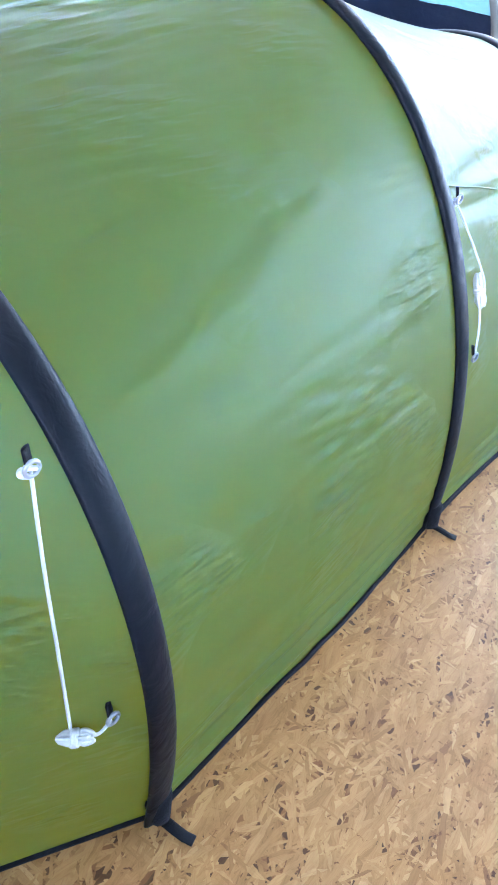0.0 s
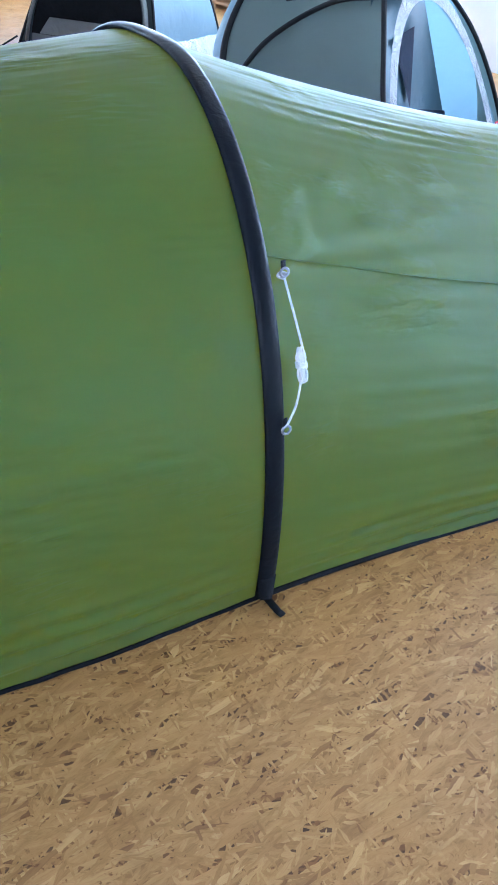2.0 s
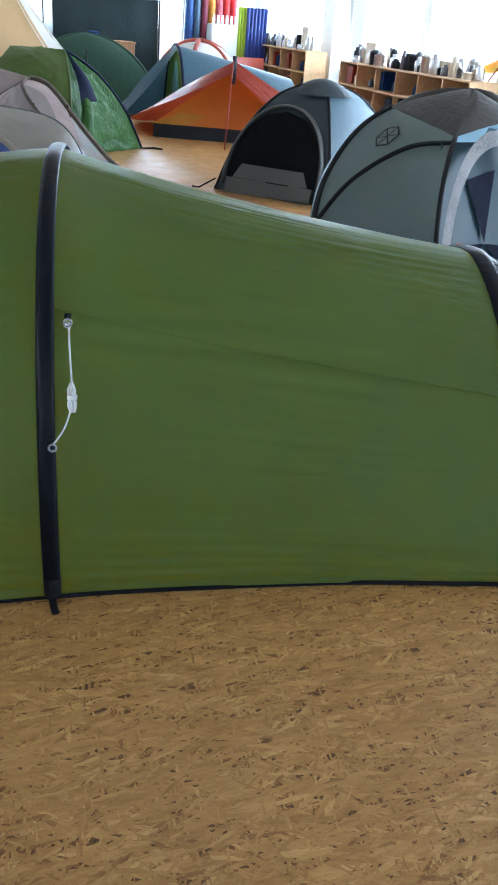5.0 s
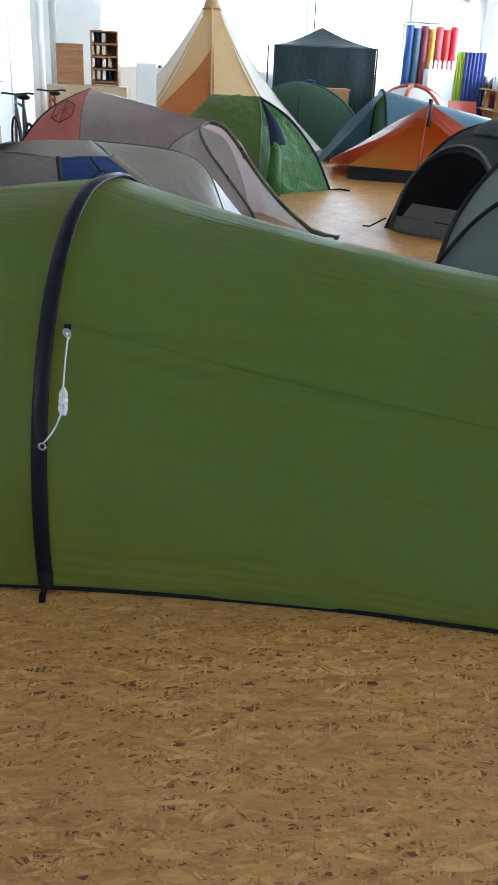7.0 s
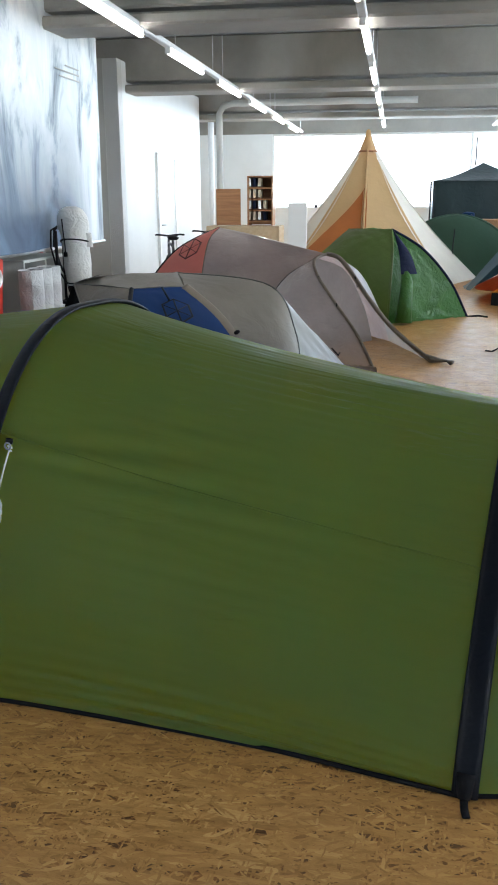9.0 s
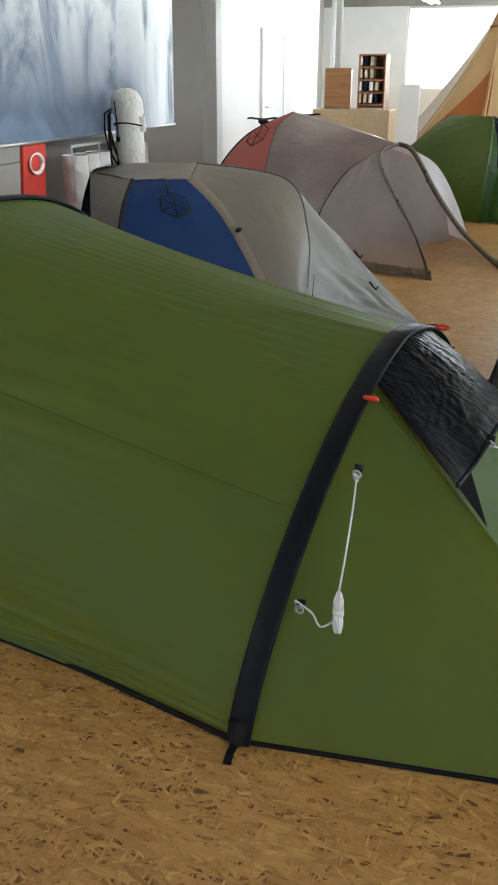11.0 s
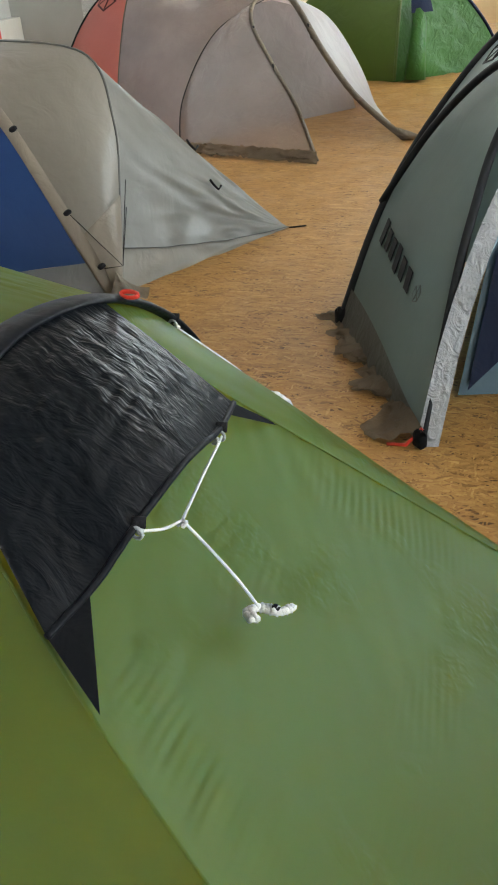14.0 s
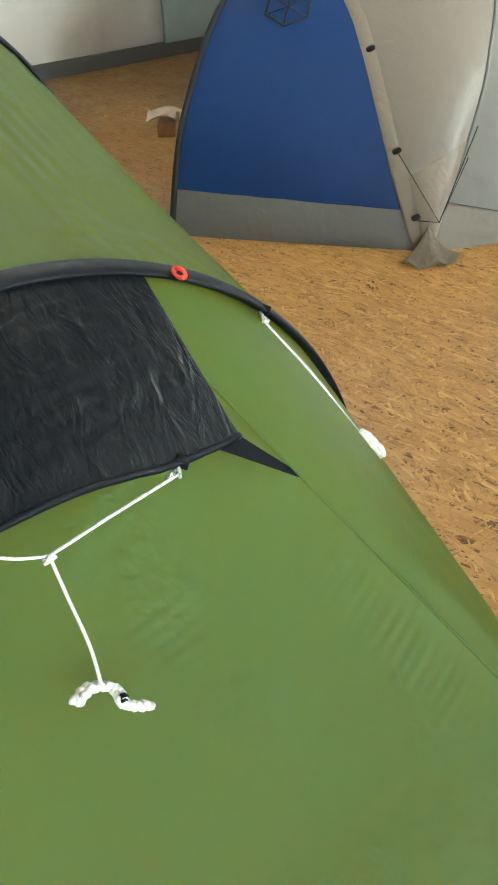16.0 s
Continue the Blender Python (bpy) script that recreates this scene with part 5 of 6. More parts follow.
for a, b in zip(arcs, arcs[1:] + arcs[:1]):
    part("crown_panel", Geo().grid(patch(seg(a, 0.72, 1), seg(b, 0.72, 1), puff=0.03, crease=0.006), 12, 12), M_DOMETOP, dome, "crinkled taupe crown")
for h, r in ((eh0, 0.013), (eh1, 0.021), (eh2, 0.014), (eh3, 0.013)):
    part("pole_sleeve", pole_tube(h, r, t1=0.72), M_CHAR, dome, "black pole sleeve")
diag = bow([eh1(0.22) + V3(0, -0.02, 0.0), lerp(eh1(0.42), eh2(0.42), 0.28) + V3(0, -0.055, 0.03), lerp(eh1(0.6), eh2(0.6), 0.62) + V3(0, -0.05, 0.03), eh2(0.70)])
part("pole_sleeve", pole_tube(diag, 0.014), M_CHAR, dome, "black diagonal pole sleeve")
# porch: silver-edged open arch towards the walk


def porch_face(x, z):
    b = lerp(e2 + V3(0.0, -0.05, 0), e3, x)
    return b + lerp(V3(-0.40, 0.40, 0), V3(-0.38, -0.08, 0), x) * (z / 0.92) ** 1.15 + V3(0, 0, z)



arch_out = [porch_face(0.5 - 0.48 * math.cos(math.pi * k / 40), 1.08 * math.sin(math.pi * k / 40) ** 0.55) for k in range(41)]
arch_in = [porch_face(0.5 - 0.425 * math.cos(math.pi * k / 40), 1.00 * math.sin(math.pi * k / 40) ** 0.55) for k in range(41)]
g = Geo().add(arch_out + arch_in, [(k, k + 1, 41 + k + 1, 41 + k) for k in range(40)])
part("porch_edge", g, M_SILVERSTRIP, dome, "crinkled silver strip round the porch opening")
part("porch_roof", Geo().grid(lambda i, j: lerp(Vector(arch_out[round(j * 40)]), lerp(eh2(0.15 + 0.57 * min(1, 2 * j)) if j < 0.5 else eh2(0.72), eh3(0.72) if j < 0.5 else eh3(0.72 - 0.57 * (2 * j - 1)), j), i), 10, 40), M_DOMEBLUE, dome, "steel blue porch roof")
inner = thing("inner_tent_wall", Matrix.Translation((-0.25, 5.1, 0)), "grey and dark blue inner wall seen in the porch", "inner tent")
part("wall", Geo().grid(lambda i, j: lerp(lerp(V3(-0.32, 4.62, 0.02), V3(-0.12, 5.60, 0.02), j), lerp(V3(-0.58, 4.90, 1.0), V3(-0.48, 5.45, 1.0), j), i), 8, 8), M_TEAL, inner)
for tri in (((0.02, 0.02), (0.5, 0.45), (0.02, 0.45)), ((0.5, 0.45), (0.98, 0.02), (0.98, 0.4)), ((0.5, 0.45), (0.32, 0.8), (0.68, 0.85))):
    pts = [lerp(lerp(V3(-0.32, 4.62, 0.02), V3(-0.12, 5.60, 0.02), j), lerp(V3(-0.58, 4.90, 1.0), V3(-0.48, 5.45, 1.0), j), i) + V3(0.02, 0.0, 0.004) for j, i in tri]
    part("panel", Geo().add(pts, [(0, 1, 2)]), M_NAVY, inner, "dark blue triangular panel")
# printed bars and mark on the panel, skirt at the corner
dome_side = patch(seg(eh1, 0, 0.72), seg(eh2, 0, 0.72), puff=0.03, out=V3(0, -0.8, 0.5), crease=0.003)
for k in range(6):
    p = dome_side(0.20 + 0.085 * k, 0.27)
    t = (dome_side(0.22 + 0.085 * k, 0.27) - p).normalized()
    upd = (dome_side(0.20 + 0.085 * k, 0.31) - p).normalized()
    out = t.cross(upd).normalized()
    m = Matrix((t, out, upd)).transposed().to_4x4()
    part("print_bar", Geo().box(p + out * 0.008, (0.05, 0.004, 0.075 if k % 3 else 0.095), m, 0.001), M_CHAR, dome, "dark printed bar", smooth=False)
mark_on(dome, patch(seg(eh1, 0, 0.72), seg(eh2, 0, 0.72), puff=0.03, out=V3(0, -0.8, 0.5), crease=0.003), 0.76, 0.28, 0.03, M_GREYDARK, (0, -1, 0.4))
mark_on(dome, patch(seg(eh1, 0, 0.72), seg(eh2, 0, 0.72), puff=0.03, out=V3(0, -0.8, 0.5), crease=0.003), 0.36, 0.84, 0.085, M_CHAR, (0, -1, 0.4))
part("net_panel", Geo().grid(lambda i, j: dome_side(j, i * (0.11 - 0.06 * j + 0.03 * math.sin(math.pi * j))) + V3(0.004, -0.010, 0.004), 10, 40), M_DOMENET, dome, "sheer grey-brown net lower panel")


def dome_skirt(i, j):
    w = 0.11 + 0.09 * noise.noise(Vector((j * 7, 1.3, 2.0))) + 0.05 * noise.noise(Vector((j * 23, 4.1, 2.0)))
    z = 0.012 + 0.05 * (1 - i) ** 2 + 0.045 * i * abs(noise.noise(Vector((j * 19, i * 3, 7.0))))
    return lerp(e1 + V3(-0.06, 0.05, 0), e2, j) + V3(-0.05 * i + 0.03 * noise.noise(Vector((j * 15, i * 4, 3))), -w * i, z)


part("skirt", Geo().grid(dome_skirt, 12, 90), M_SKIRT, dome, "crumpled brown-grey snow skirt on the floor")
part("stake_strap", Geo().tube([e2 + V3(0, 0, 0.06), e2 + V3(0.0, -0.05, 0.01), e2 + V3(-0.03, -0.10, 0.006)], 0.006, 6), M_RED, dome, "red stake loop")
part("foot_cap", Geo().box(e2 + V3(0.01, -0.01, 0.03), (0.05, 0.035, 0.06), pose(0, 0, 0, 0, 0, 20), 0.012), M_BLACK, dome, "black corner foot")
part("foot_cap", Geo().box(e1 + V3(0.0, 0.0, 0.04), (0.04, 0.04, 0.08), pose(0, 0, 0, 0, 0, 20), 0.012), M_BLACK, dome, "black corner foot")

# slate blue tunnel tent with a lime inner, behind the orange one
slate_tent = thing("tunnel_tent", Matrix.Translation((-9.8, 10.6, 0)), "slate blue tent with an open lime green inner", "tent")
sh = hoop((-8.80, 9.82, 0), (-10.0, 10.38, 0), 1.10, 2.0)
sh2 = hoop(V3(-8.80, 9.82, 0) + HALL_Q * 1.9, V3(-9.8, 10.28, 0) + HALL_Q * 1.9, 0.72, 2.0)
stip = V3(-9.68, 9.08, 0)
part("fly_panel", Geo().grid(patch(sh, sh2, puff=0.0), 20, 40), M_TEAL, slate_tent, "slate blue fly")
part("porch_wing", Geo().grid(patch(seg(sh, 1.0, 0.46), bow([stip + V3(-0.5, 0.25, 0), stip + V3(-0.3, 0.15, 0.01), stip]), puff=-0.02), 20, 20), M_TEAL, slate_tent, "slate blue porch wing")
part("porch_wing", Geo().grid(patch(bow([stip + V3(0.02, 0, 0), lerp(stip, sh(0.5), 0.5) + V3(0.02, -0.02, 0.06), sh(0.5)]), bow([stip + V3(0.22, -0.02, 0.0), lerp(stip, sh(0.5), 0.5) + V3(0.22, 0.0, 0.0), sh(0.42)]), puff=0.0), 10, 20), M_TEAL, slate_tent, "slate blue wing edge")
part("inner_panel", Geo().grid(patch(seg(sh, 0.02, 0.5), seg(sh, 0.98, 0.5), puff=0.0), 20, 20), M_LIME, slate_tent, "lime green inner wall")
part("inner_door", Geo().grid(lambda i, j: lerp(V3(-9.0, 9.88, 0), V3(-9.38, 10.06, 0), j) - HALL_Q * 0.02 + V3(0, 0, 0.16 + 0.72 * i * (1 - (2 * j - 1) ** 2 * 0.5)), 10, 12), M_SKYINNER, slate_tent, "pale blue inner door")
part("pole_sleeve", pole_tube(sh, 0.025), M_NAVY, slate_tent, "navy edge")

# dark green tent
pine_tent = thing("dome_tent", Matrix.Translation((-12.2, 10.4, 0)), "small dark green tent beside the wooden counter", "tent")
nh = hoop((-12.4, 9.0, 0), (-10.9, 10.9, 0), 1.12, 1.9)
nh2 = hoop((-13.4, 9.8, 0), (-12.2, 11.5, 0), 0.9, 1.9)
part("fly_panel", Geo().grid(patch(nh, nh2), 16, 30), M_DKGREEN, pine_tent)
part("fly_panel", Geo().grid(patch(seg(nh, 0, 0.5), seg(nh, 1, 0.5), puff=0.10, out=V3(0.8, -0.6, 0.1), crease=0.01), 20, 24), M_DKGREEN, pine_tent, "dark green end wall")
part("seam", Geo().tube([V3(-11.62, 9.92, 0.0) + V3(0.10, -0.08, 0), V3(-11.62, 9.92, 0.6) + V3(0.12, -0.09, 0), V3(-11.65, 9.95, 1.1)], 0.012, 6), M_CHAR, pine_tent)
part("pole_sleeve", pole_tube(nh, 0.02), M_DKGREEN, pine_tent)

# white and red dome
wd = hall(17.4, 3.25)
white_dome = thing("dome_tent", Matrix.Translation(wd), "small white dome tent with red edges and round vents", "tent")
part("fly_panel", Geo().grid(lambda i, j: wd + V3(0.92 * math.cos(j * math.tau) * math.cos(i * math.pi / 2) ** 0.8, 0.92 * math.sin(j * math.tau) * math.cos(i * math.pi / 2) ** 0.8, 1.10 * math.sin(i * math.pi / 2)), 14, 32), M_TIPILIGHT, white_dome, "off-white fly")
for a in (0.2, 1.25, 2.3):
    part("edge", Geo().tube([wd + V3(0.94 * math.cos(a) * math.cos(k * math.pi / 24), 0.94 * math.sin(a) * math.cos(k * math.pi / 24), 1.12 * math.sin(k * math.pi / 24)) for k in range(25)], 0.05, 8), M_BRICK, white_dome, "red edge band")
for a in (-0.75, 0.1):
    c = wd + V3(0.76 * math.cos(a), 0.76 * math.sin(a), 0.66)
    part("vent", Geo().lathe([(0.12, -0.02), (0.13, 0.0), (0.08, 0.03)], 14, c), M_BRICK, white_dome, "round red vent")

# black party pavilion
pc = hall(19.6, 1.75)
pavilion = thing("pavilion", Matrix.Translation(pc), "dark bottle green pavilion with a peaked roof beside the far windows", "pavilion")
R = pose(0, 0, 0, 0, 0, HALL_YAW)
for a, b in (((-0.9, -1.0), (-0.9, 1.0)), ((-0.9, 1.0), (0.9, 1.0)), ((-0.9, -1.0), (0.9, -1.0)), ((0.9, -1.0), (0.9, 1.0))):
    part("side_wall", Geo().grid(lambda i, j: pc + R @ V3(lerp(a[0], b[0], j) + 0.008 * math.sin(j * 20), lerp(a[1], b[1], j) + 0.008 * math.sin(j * 24), 1.75 * i), 4, 24), M_PAVILION, pavilion, "dark bottle green side curtain")
for k in range(4):
    ang = [(-1, -1), (-1, 1), (1, 1), (1, -1)]
    a, b = ang[k], ang[(k + 1) % 4]
    part("roof_panel", Geo().grid(lambda i, j: pc + R @ V3(lerp(lerp(a[0], b[0], j) * 0.95, 0, i), lerp(lerp(a[1], b[1], j) * 1.05, 0, i), 1.73 + 0.38 * i - 0.05 * math.sin(math.pi * i)), 8, 8), M_PAVILION, pavilion, "dark bottle green roof panel")
for a, b in ((-0.92, -1.02), (-0.92, 1.02), (0.92, -1.02), (0.92, 1.02)):
    part("leg", Geo().tube([pc + R @ V3(a, b, 0), pc + R @ V3(a, b, 1.75)], 0.02, 8), M_CHAR, pavilion)

part("flue", Geo().tube([pc + R @ V3(0.1, 0.15, 2.05), pc + R @ V3(0.1, 0.15, 2.62)], 0.018, 8), M_DARKSTEEL, pavilion, "thin dark flue pipe")

# sand coloured tipi
tc = hall(16.6, -0.55)
tipi = thing("tipi", Matrix.Translation(tc), "tall sand canvas tipi with a rust inner showing at its door", "tent")
SIDES = 8
tf = -HALL_S


def tipi_edge(k):
    a = k * math.tau / SIDES + math.atan2(tf.y, tf.x)
    return tc + V3(2.05 * math.cos(a), 2.05 * math.sin(a), 0)


tipi_top = tc + V3(0, 0, 2.52)


def tipi_panel(k, j0=0.0, j1=1.0, lift=0.0, top=1.0):
    a, b = tipi_edge(k), tipi_edge(k + 1)
    n = (lerp(a, b, 0.5) - tc).normalized()
    def fn(i, j):
        h = i * top
        jj = lerp(lerp(j0, j1, j), j1, i ** 2.2 if top < 1 else 0)
        q = lerp(lerp(a, b, jj), tipi_top + n * 0.08 - V3(0, 0, 0.16), h)
        return q - n * (0.16 * math.sin(math.pi * h) - lift)
    return fn


for k in range(SIDES):
    part("canvas_panel", Geo().grid(tipi_panel(k), 14, 10), M_TIPI if k in (0, SIDES - 1) else M_TIPILIGHT, tipi, "sand canvas panel" if k in (0, SIDES - 1) else "pale canvas panel")
part("door_gap", Geo().grid(tipi_panel(SIDES - 1, 0.0, 1.0, 0.02, 0.70), 10, 8), M_TIPIIN, tipi, "rust inner behind the open door")
part("door_seam", Geo().tube([tipi_edge(0) * (1 - h) + (tipi_top + tf * 0.1 - V3(0, 0, 0.16)) * h - tf * (0.15 * math.sin(math.pi * h) - 0.02) for h in [k * 0.08 for k in range(13)]], 0.02, 6), M_TIPI, tipi)
part("cap_band", Geo().tube([tipi_top + V3(0.165 * math.cos(a), 0.165 * math.sin(a), -0.30) for a in [k * math.tau / 16 for k in range(17)]], 0.018, 6), M_WOODRED, tipi, "dark band below the cap")
part("cap", Geo().lathe([(0.205, -0.40), (0.16, -0.30), (0.10, -0.15), (0.05, -0.03), (0.032, 0.07), (0.012, 0.075)], 12, tipi_top), M_TIPI, tipi, "gathered cap")

# ---- furniture and goods ----
def shelf_unit(name, m, width, depth, height, rows, mat, label, cols=3):
    """An open shelf: board sides, shelves, uprights and back, in local x along, y deep."""
    ob = thing(name, m, label, "shelf")
    t = 0.025
    def bx(n, c, s, lab=""):
        o = part(n, Geo().box(c, s, None, 0.004), mat, ob, lab, smooth=False, world_pts=False)
        return o
    for k in range(cols + 1):
        x = lerp(-width / 2 + t / 2, width / 2 - t / 2, k / cols)
        bx("upright", (x, 0, height / 2), (t, depth, height))
    for k in range(rows + 1):
        z = lerp(0.06, height - t / 2, k / rows)
        bx("shelf_board", (0, 0, z), (width, depth + 0.004, t))
    bx("back_board", (0, depth / 2 + 0.012, height / 2), (width, 0.012, height - 0.02))
    return ob


def hall_pose(s, q, z=0.0, turn=0.0):
    p = hall(s, q, z)
    return pose(p.x, p.y, p.z, 0, 0, HALL_YAW + turn)


def pot(name, p, r, h, mat, label, category, kind=0):
    prof = [(r * 0.92, 0), (r, 0.01), (r, h * 0.8), (r * 1.04, h * 0.82), (r * 0.75, h * 0.93), (r * 0.3, h)]
    if kind == 1:
        prof = [(r * 0.9, 0), (r, 0.01), (r * 0.96, h * 0.68), (r * 0.6, h * 0.8), (r * 0.6, h * 0.97), (r * 0.5, h)]
    ob = thing(name, Matrix.Translation(p), label, category)
    part("body", Geo().lathe(prof, 14, p), mat, ob)
    if kind == 0:
        a = [p + Vector((r + 0.035 * math.sin(math.pi * k / 8), 0, h * (0.25 + 0.45 * k / 8))) for k in range(9)]
        part("handle", Geo().tube(a, 0.006, 6), M_DARKSTEEL, ob)
    return ob


def carton(p, size, yaw, mat, label):
    g = Geo().box(Vector(p) + Vector((0, 0, size[2] / 2)), size, pose(0, 0, 0, 0, 0, yaw), 0.006)
    return solo("box", g, mat, label, "box", smooth=False)


M_CARD = plain("pale_cardboard", (0.55, 0.47, 0.36), 0.85, 0, 0.1, 5)
rnd = random.Random(11)
shelf_a = shelf_unit("shelf_unit", hall_pose(17.7, 4.95, 0, 180), 3.9, 0.4, 1.12, 3, M_WOOD, "pine shelf with flasks under the side window", 6)
shelf_b = shelf_unit("shelf_unit", hall_pose(12.2, 4.95, 0, 180), 4.0, 0.4, 1.06, 3, M_WOOD, "pine shelf with cookware under the side window", 6)
for (s0, s1, top, count) in ((15.9, 19.5, 1.12, 66), (10.3, 14.1, 1.06, 58)):
    for k in range(count):
        s = lerp(s0, s1, (k + 0.5) / count)
        q = 4.95 + rnd.uniform(-0.11, 0.11)
        kind = rnd.choice((0, 1, 1))
        pot(rnd.choice(("flask", "pot")) if kind else "pot", hall(s, q, top), rnd.uniform(0.035, 0.085), rnd.uniform(0.08, 0.26), rnd.choice((M_STEEL, M_STEEL, M_DARKSTEEL, M_CHAR, M_CARD)), "steel camping flask or pot on the pine shelf", "cookware", kind)
for (s0, s1, zs) in ((15.85, 19.55, (0.085, 0.43, 0.78)), (10.3, 14.1, (0.085, 0.42, 0.74))):
    for z in zs:
        for k in range(13):
            s = lerp(s0, s1, (k + 0.5) / 13) + rnd.uniform(-0.04, 0.04)
            if rnd.random() < 0.35:
                carton(hall(s, 4.93, z), (rnd.uniform(0.12, 0.24), 0.2, rnd.uniform(0.12, 0.26)), HALL_YAW, rnd.choice((M_CARD, M_NAVY, M_BLUE, M_BRICK)), "boxed goods on the pine shelf")
            else:
                pot("mug", hall(s, 4.93, z), rnd.uniform(0.04, 0.06), rnd.uniform(0.09, 0.16), rnd.choice((M_OLIVE, M_STEEL, M_DARKSTEEL, M_BLUE)), "camping mug on the pine shelf", "cookware", 1)
carton(hall(13.4, 5.0, 1.06), (0.34, 0.26, 0.30), HALL_YAW, M_CARD, "pale carton on the pine shelf")
carton(hall(11.2, 5.0, 1.06), (0.5, 0.26, 0.18), HALL_YAW, M_CARD, "low pale carton on the pine shelf")
carton(hall(16.2, 5.0, 1.12), (0.30, 0.26, 0.38), HALL_YAW, M_CARD, "tall pale carton on the pine shelf")

# wooden cabinets below the tipi side
M_PLY = wood("plywood", (0.52, 0.40, 0.26), (0.44, 0.32, 0.19))
cab = thing("cabinet", hall_pose(14.6, -2.45), "low plywood cabinet with stacked drawers", "cabinet")
part("body", Geo().box((0, 0, 0.5), (0.6, 1.2, 1.0), None, 0.008), M_PLY, cab, smooth=False, world_pts=False)
for k in range(2):
    part("drawer", Geo().box((-0.306, 0, 0.27 + 0.46 * k), (0.012, 1.12, 0.40), None, 0.004), M_PLY, cab, smooth=False, world_pts=False)
book = shelf_unit("bookcase", hall_pose(14.7, -2.2, 1.0, -90), 0.42, 0.32, 0.78, 4, M_WOODRED, "small brown wooden bookcase standing on the cabinet", 1)
book2 = shelf_unit("bookcase", hall_pose(14.7, -2.75, 1.0, 100), 0.40, 0.32, 0.58, 3, M_WOODRED, "low brown wooden case standing on the cabinet", 1)
for k in range(14):
    z = 1.0 + 0.09 + 0.175 * (k % 4)
    carton(hall(14.66, -2.40 + 0.085 * (k // 4) + 0.02, z), (0.2, 0.05, 0.13), HALL_YAW, rnd.choice((M_WHITEPLASTIC, M_NAVY, M_CARD)), "book in the bookcase")
board = solo("board", Geo().box(hall(14.2, -1.55, 0.68), (0.04, 0.30, 1.36), pose(0, 0, 0, 0, 4, HALL_YAW), 0.006), M_WHITE, "white board leaning by the cabinet", "board", smooth=False)
counter = thing("counter", hall_pose(18.2, 1.57), "reddish wooden counter in front of the pavilion", "counter")
part("top", Geo().box((0, 0, 0.98), (0.5, 1.2, 0.04), None, 0.005), M_WOODRED, counter, smooth=False, world_pts=False)
part("front", Geo().box((-0.2, 0, 0.48), (0.03, 1.16, 0.96), None, 0.004), M_WOODRED, counter, smooth=False, world_pts=False)
for sgn in (-1, 1):
    part("side", Geo().box((0, sgn * 0.57, 0.48), (0.44, 0.03, 0.96), None, 0.004), M_WOODRED, counter, smooth=False, world_pts=False)
pot("pot", hall(18.2, 1.4, 1.0), 0.12, 0.14, M_BLUE, "blue pan on the counter", "cookware")
stool = thing("stool", hall_pose(17.2, 1.85), "white wooden bar stool", "stool")
part("seat", Geo().box((0, 0, 0.72), (0.34, 0.34, 0.04), None, 0.008), M_WHITE, stool, smooth=False, world_pts=False)
for a in (-0.13, 0.13):
    for b in (-0.13, 0.13):
        part("leg", Geo().tube([(a * 1.25, b * 1.25, 0), (a, b, 0.70)], 0.02, 6), M_WHITE, stool, world_pts=False)
    for z in (0.25, 0.45):
        part("rung", Geo().tube([(a * 1.15, -0.15, z), (a * 1.15, 0.15, z)], 0.012, 6), M_WHITE, stool, world_pts=False)

# sleeping bags and mats hung beside the far window
colours = [("blue", (0.02, 0.07, 0.25)), ("slate", (0.05, 0.10, 0.16)), ("plum", (0.20, 0.03, 0.06)), ("amber", (0.6, 0.25, 0.03)), ("rose", (0.5, 0.10, 0.12)), ("red", (0.55, 0.03, 0.03)), ("crimson", (0.6, 0.02, 0.03))]
rack = thing("hanging_rail", Matrix.Translation(hall(18.9, 4.05)), "steel clothes rail holding sleeping bags", "rail")
part("bar", Geo().tube([hall(18.9, 3.3, 2.25), hall(18.9, 4.75, 2.25)], 0.016, 8), M_STEEL, rack)
for q in (3.3, 4.75):
    part("post", Geo().tube([hall(18.9, q, 0), hall(18.9, q, 2.25)], 0.018, 8), M_STEEL, rack)
for k, (nm, col) in enumerate(colours):
    q = 3.42 + 0.15 * k
    m = fabric("%s_quilted_cloth" % nm, col, col, 0.1, 0.45, 0.8, 14.0)
    g = Geo().grid(lambda i, j: hall(18.9, q, 2.2) + HALL_S * (0.14 * math.cos(j * math.tau) * (1 + 0.03 * math.sin(i * 55))) + HALL_Q * (0.085 * math.sin(j * math.tau) * (1 + 0.03 * math.sin(i * 55))) + Vector((0, 0, -1.15 * i - (0.05 if k % 2 else 0))), 40, 14)
    solo("sleeping_bag", g, m, "%s quilted sleeping bag hanging on a rail" % nm, "sleeping bag", "sleeping bags on the rail")
for k, (nm, col) in enumerate((("lime", (0.32, 0.42, 0.03)), ("navy", (0.02, 0.035, 0.16)))):
    m = fabric("%s_mat_cloth" % nm, col, col, 0.1, 0.5, 0.2, 10.0)
    g = Geo().grid(lambda i, j: hall(18.3 - 0.1 * k, 4.42 + 0.20 * k, 0.1) + HALL_Q * ((j - 0.5) * (0.32 + 0.12 * k)) - HALL_S * (0.04 * abs(math.sin(j * math.pi * 6)) + 0.02) + Vector((0, 0, 1.65 * i)), 6, 60)
    solo("sleeping_mat", g, m, "ribbed %s air mat standing upright" % nm, "sleeping mat", "air mats by the window")
stand = shelf_unit("display_stand", hall_pose(18.5, 4.05, 0, 90), 0.62, 0.4, 1.42, 4, M_WHITE, "white display stand with goods", 1)
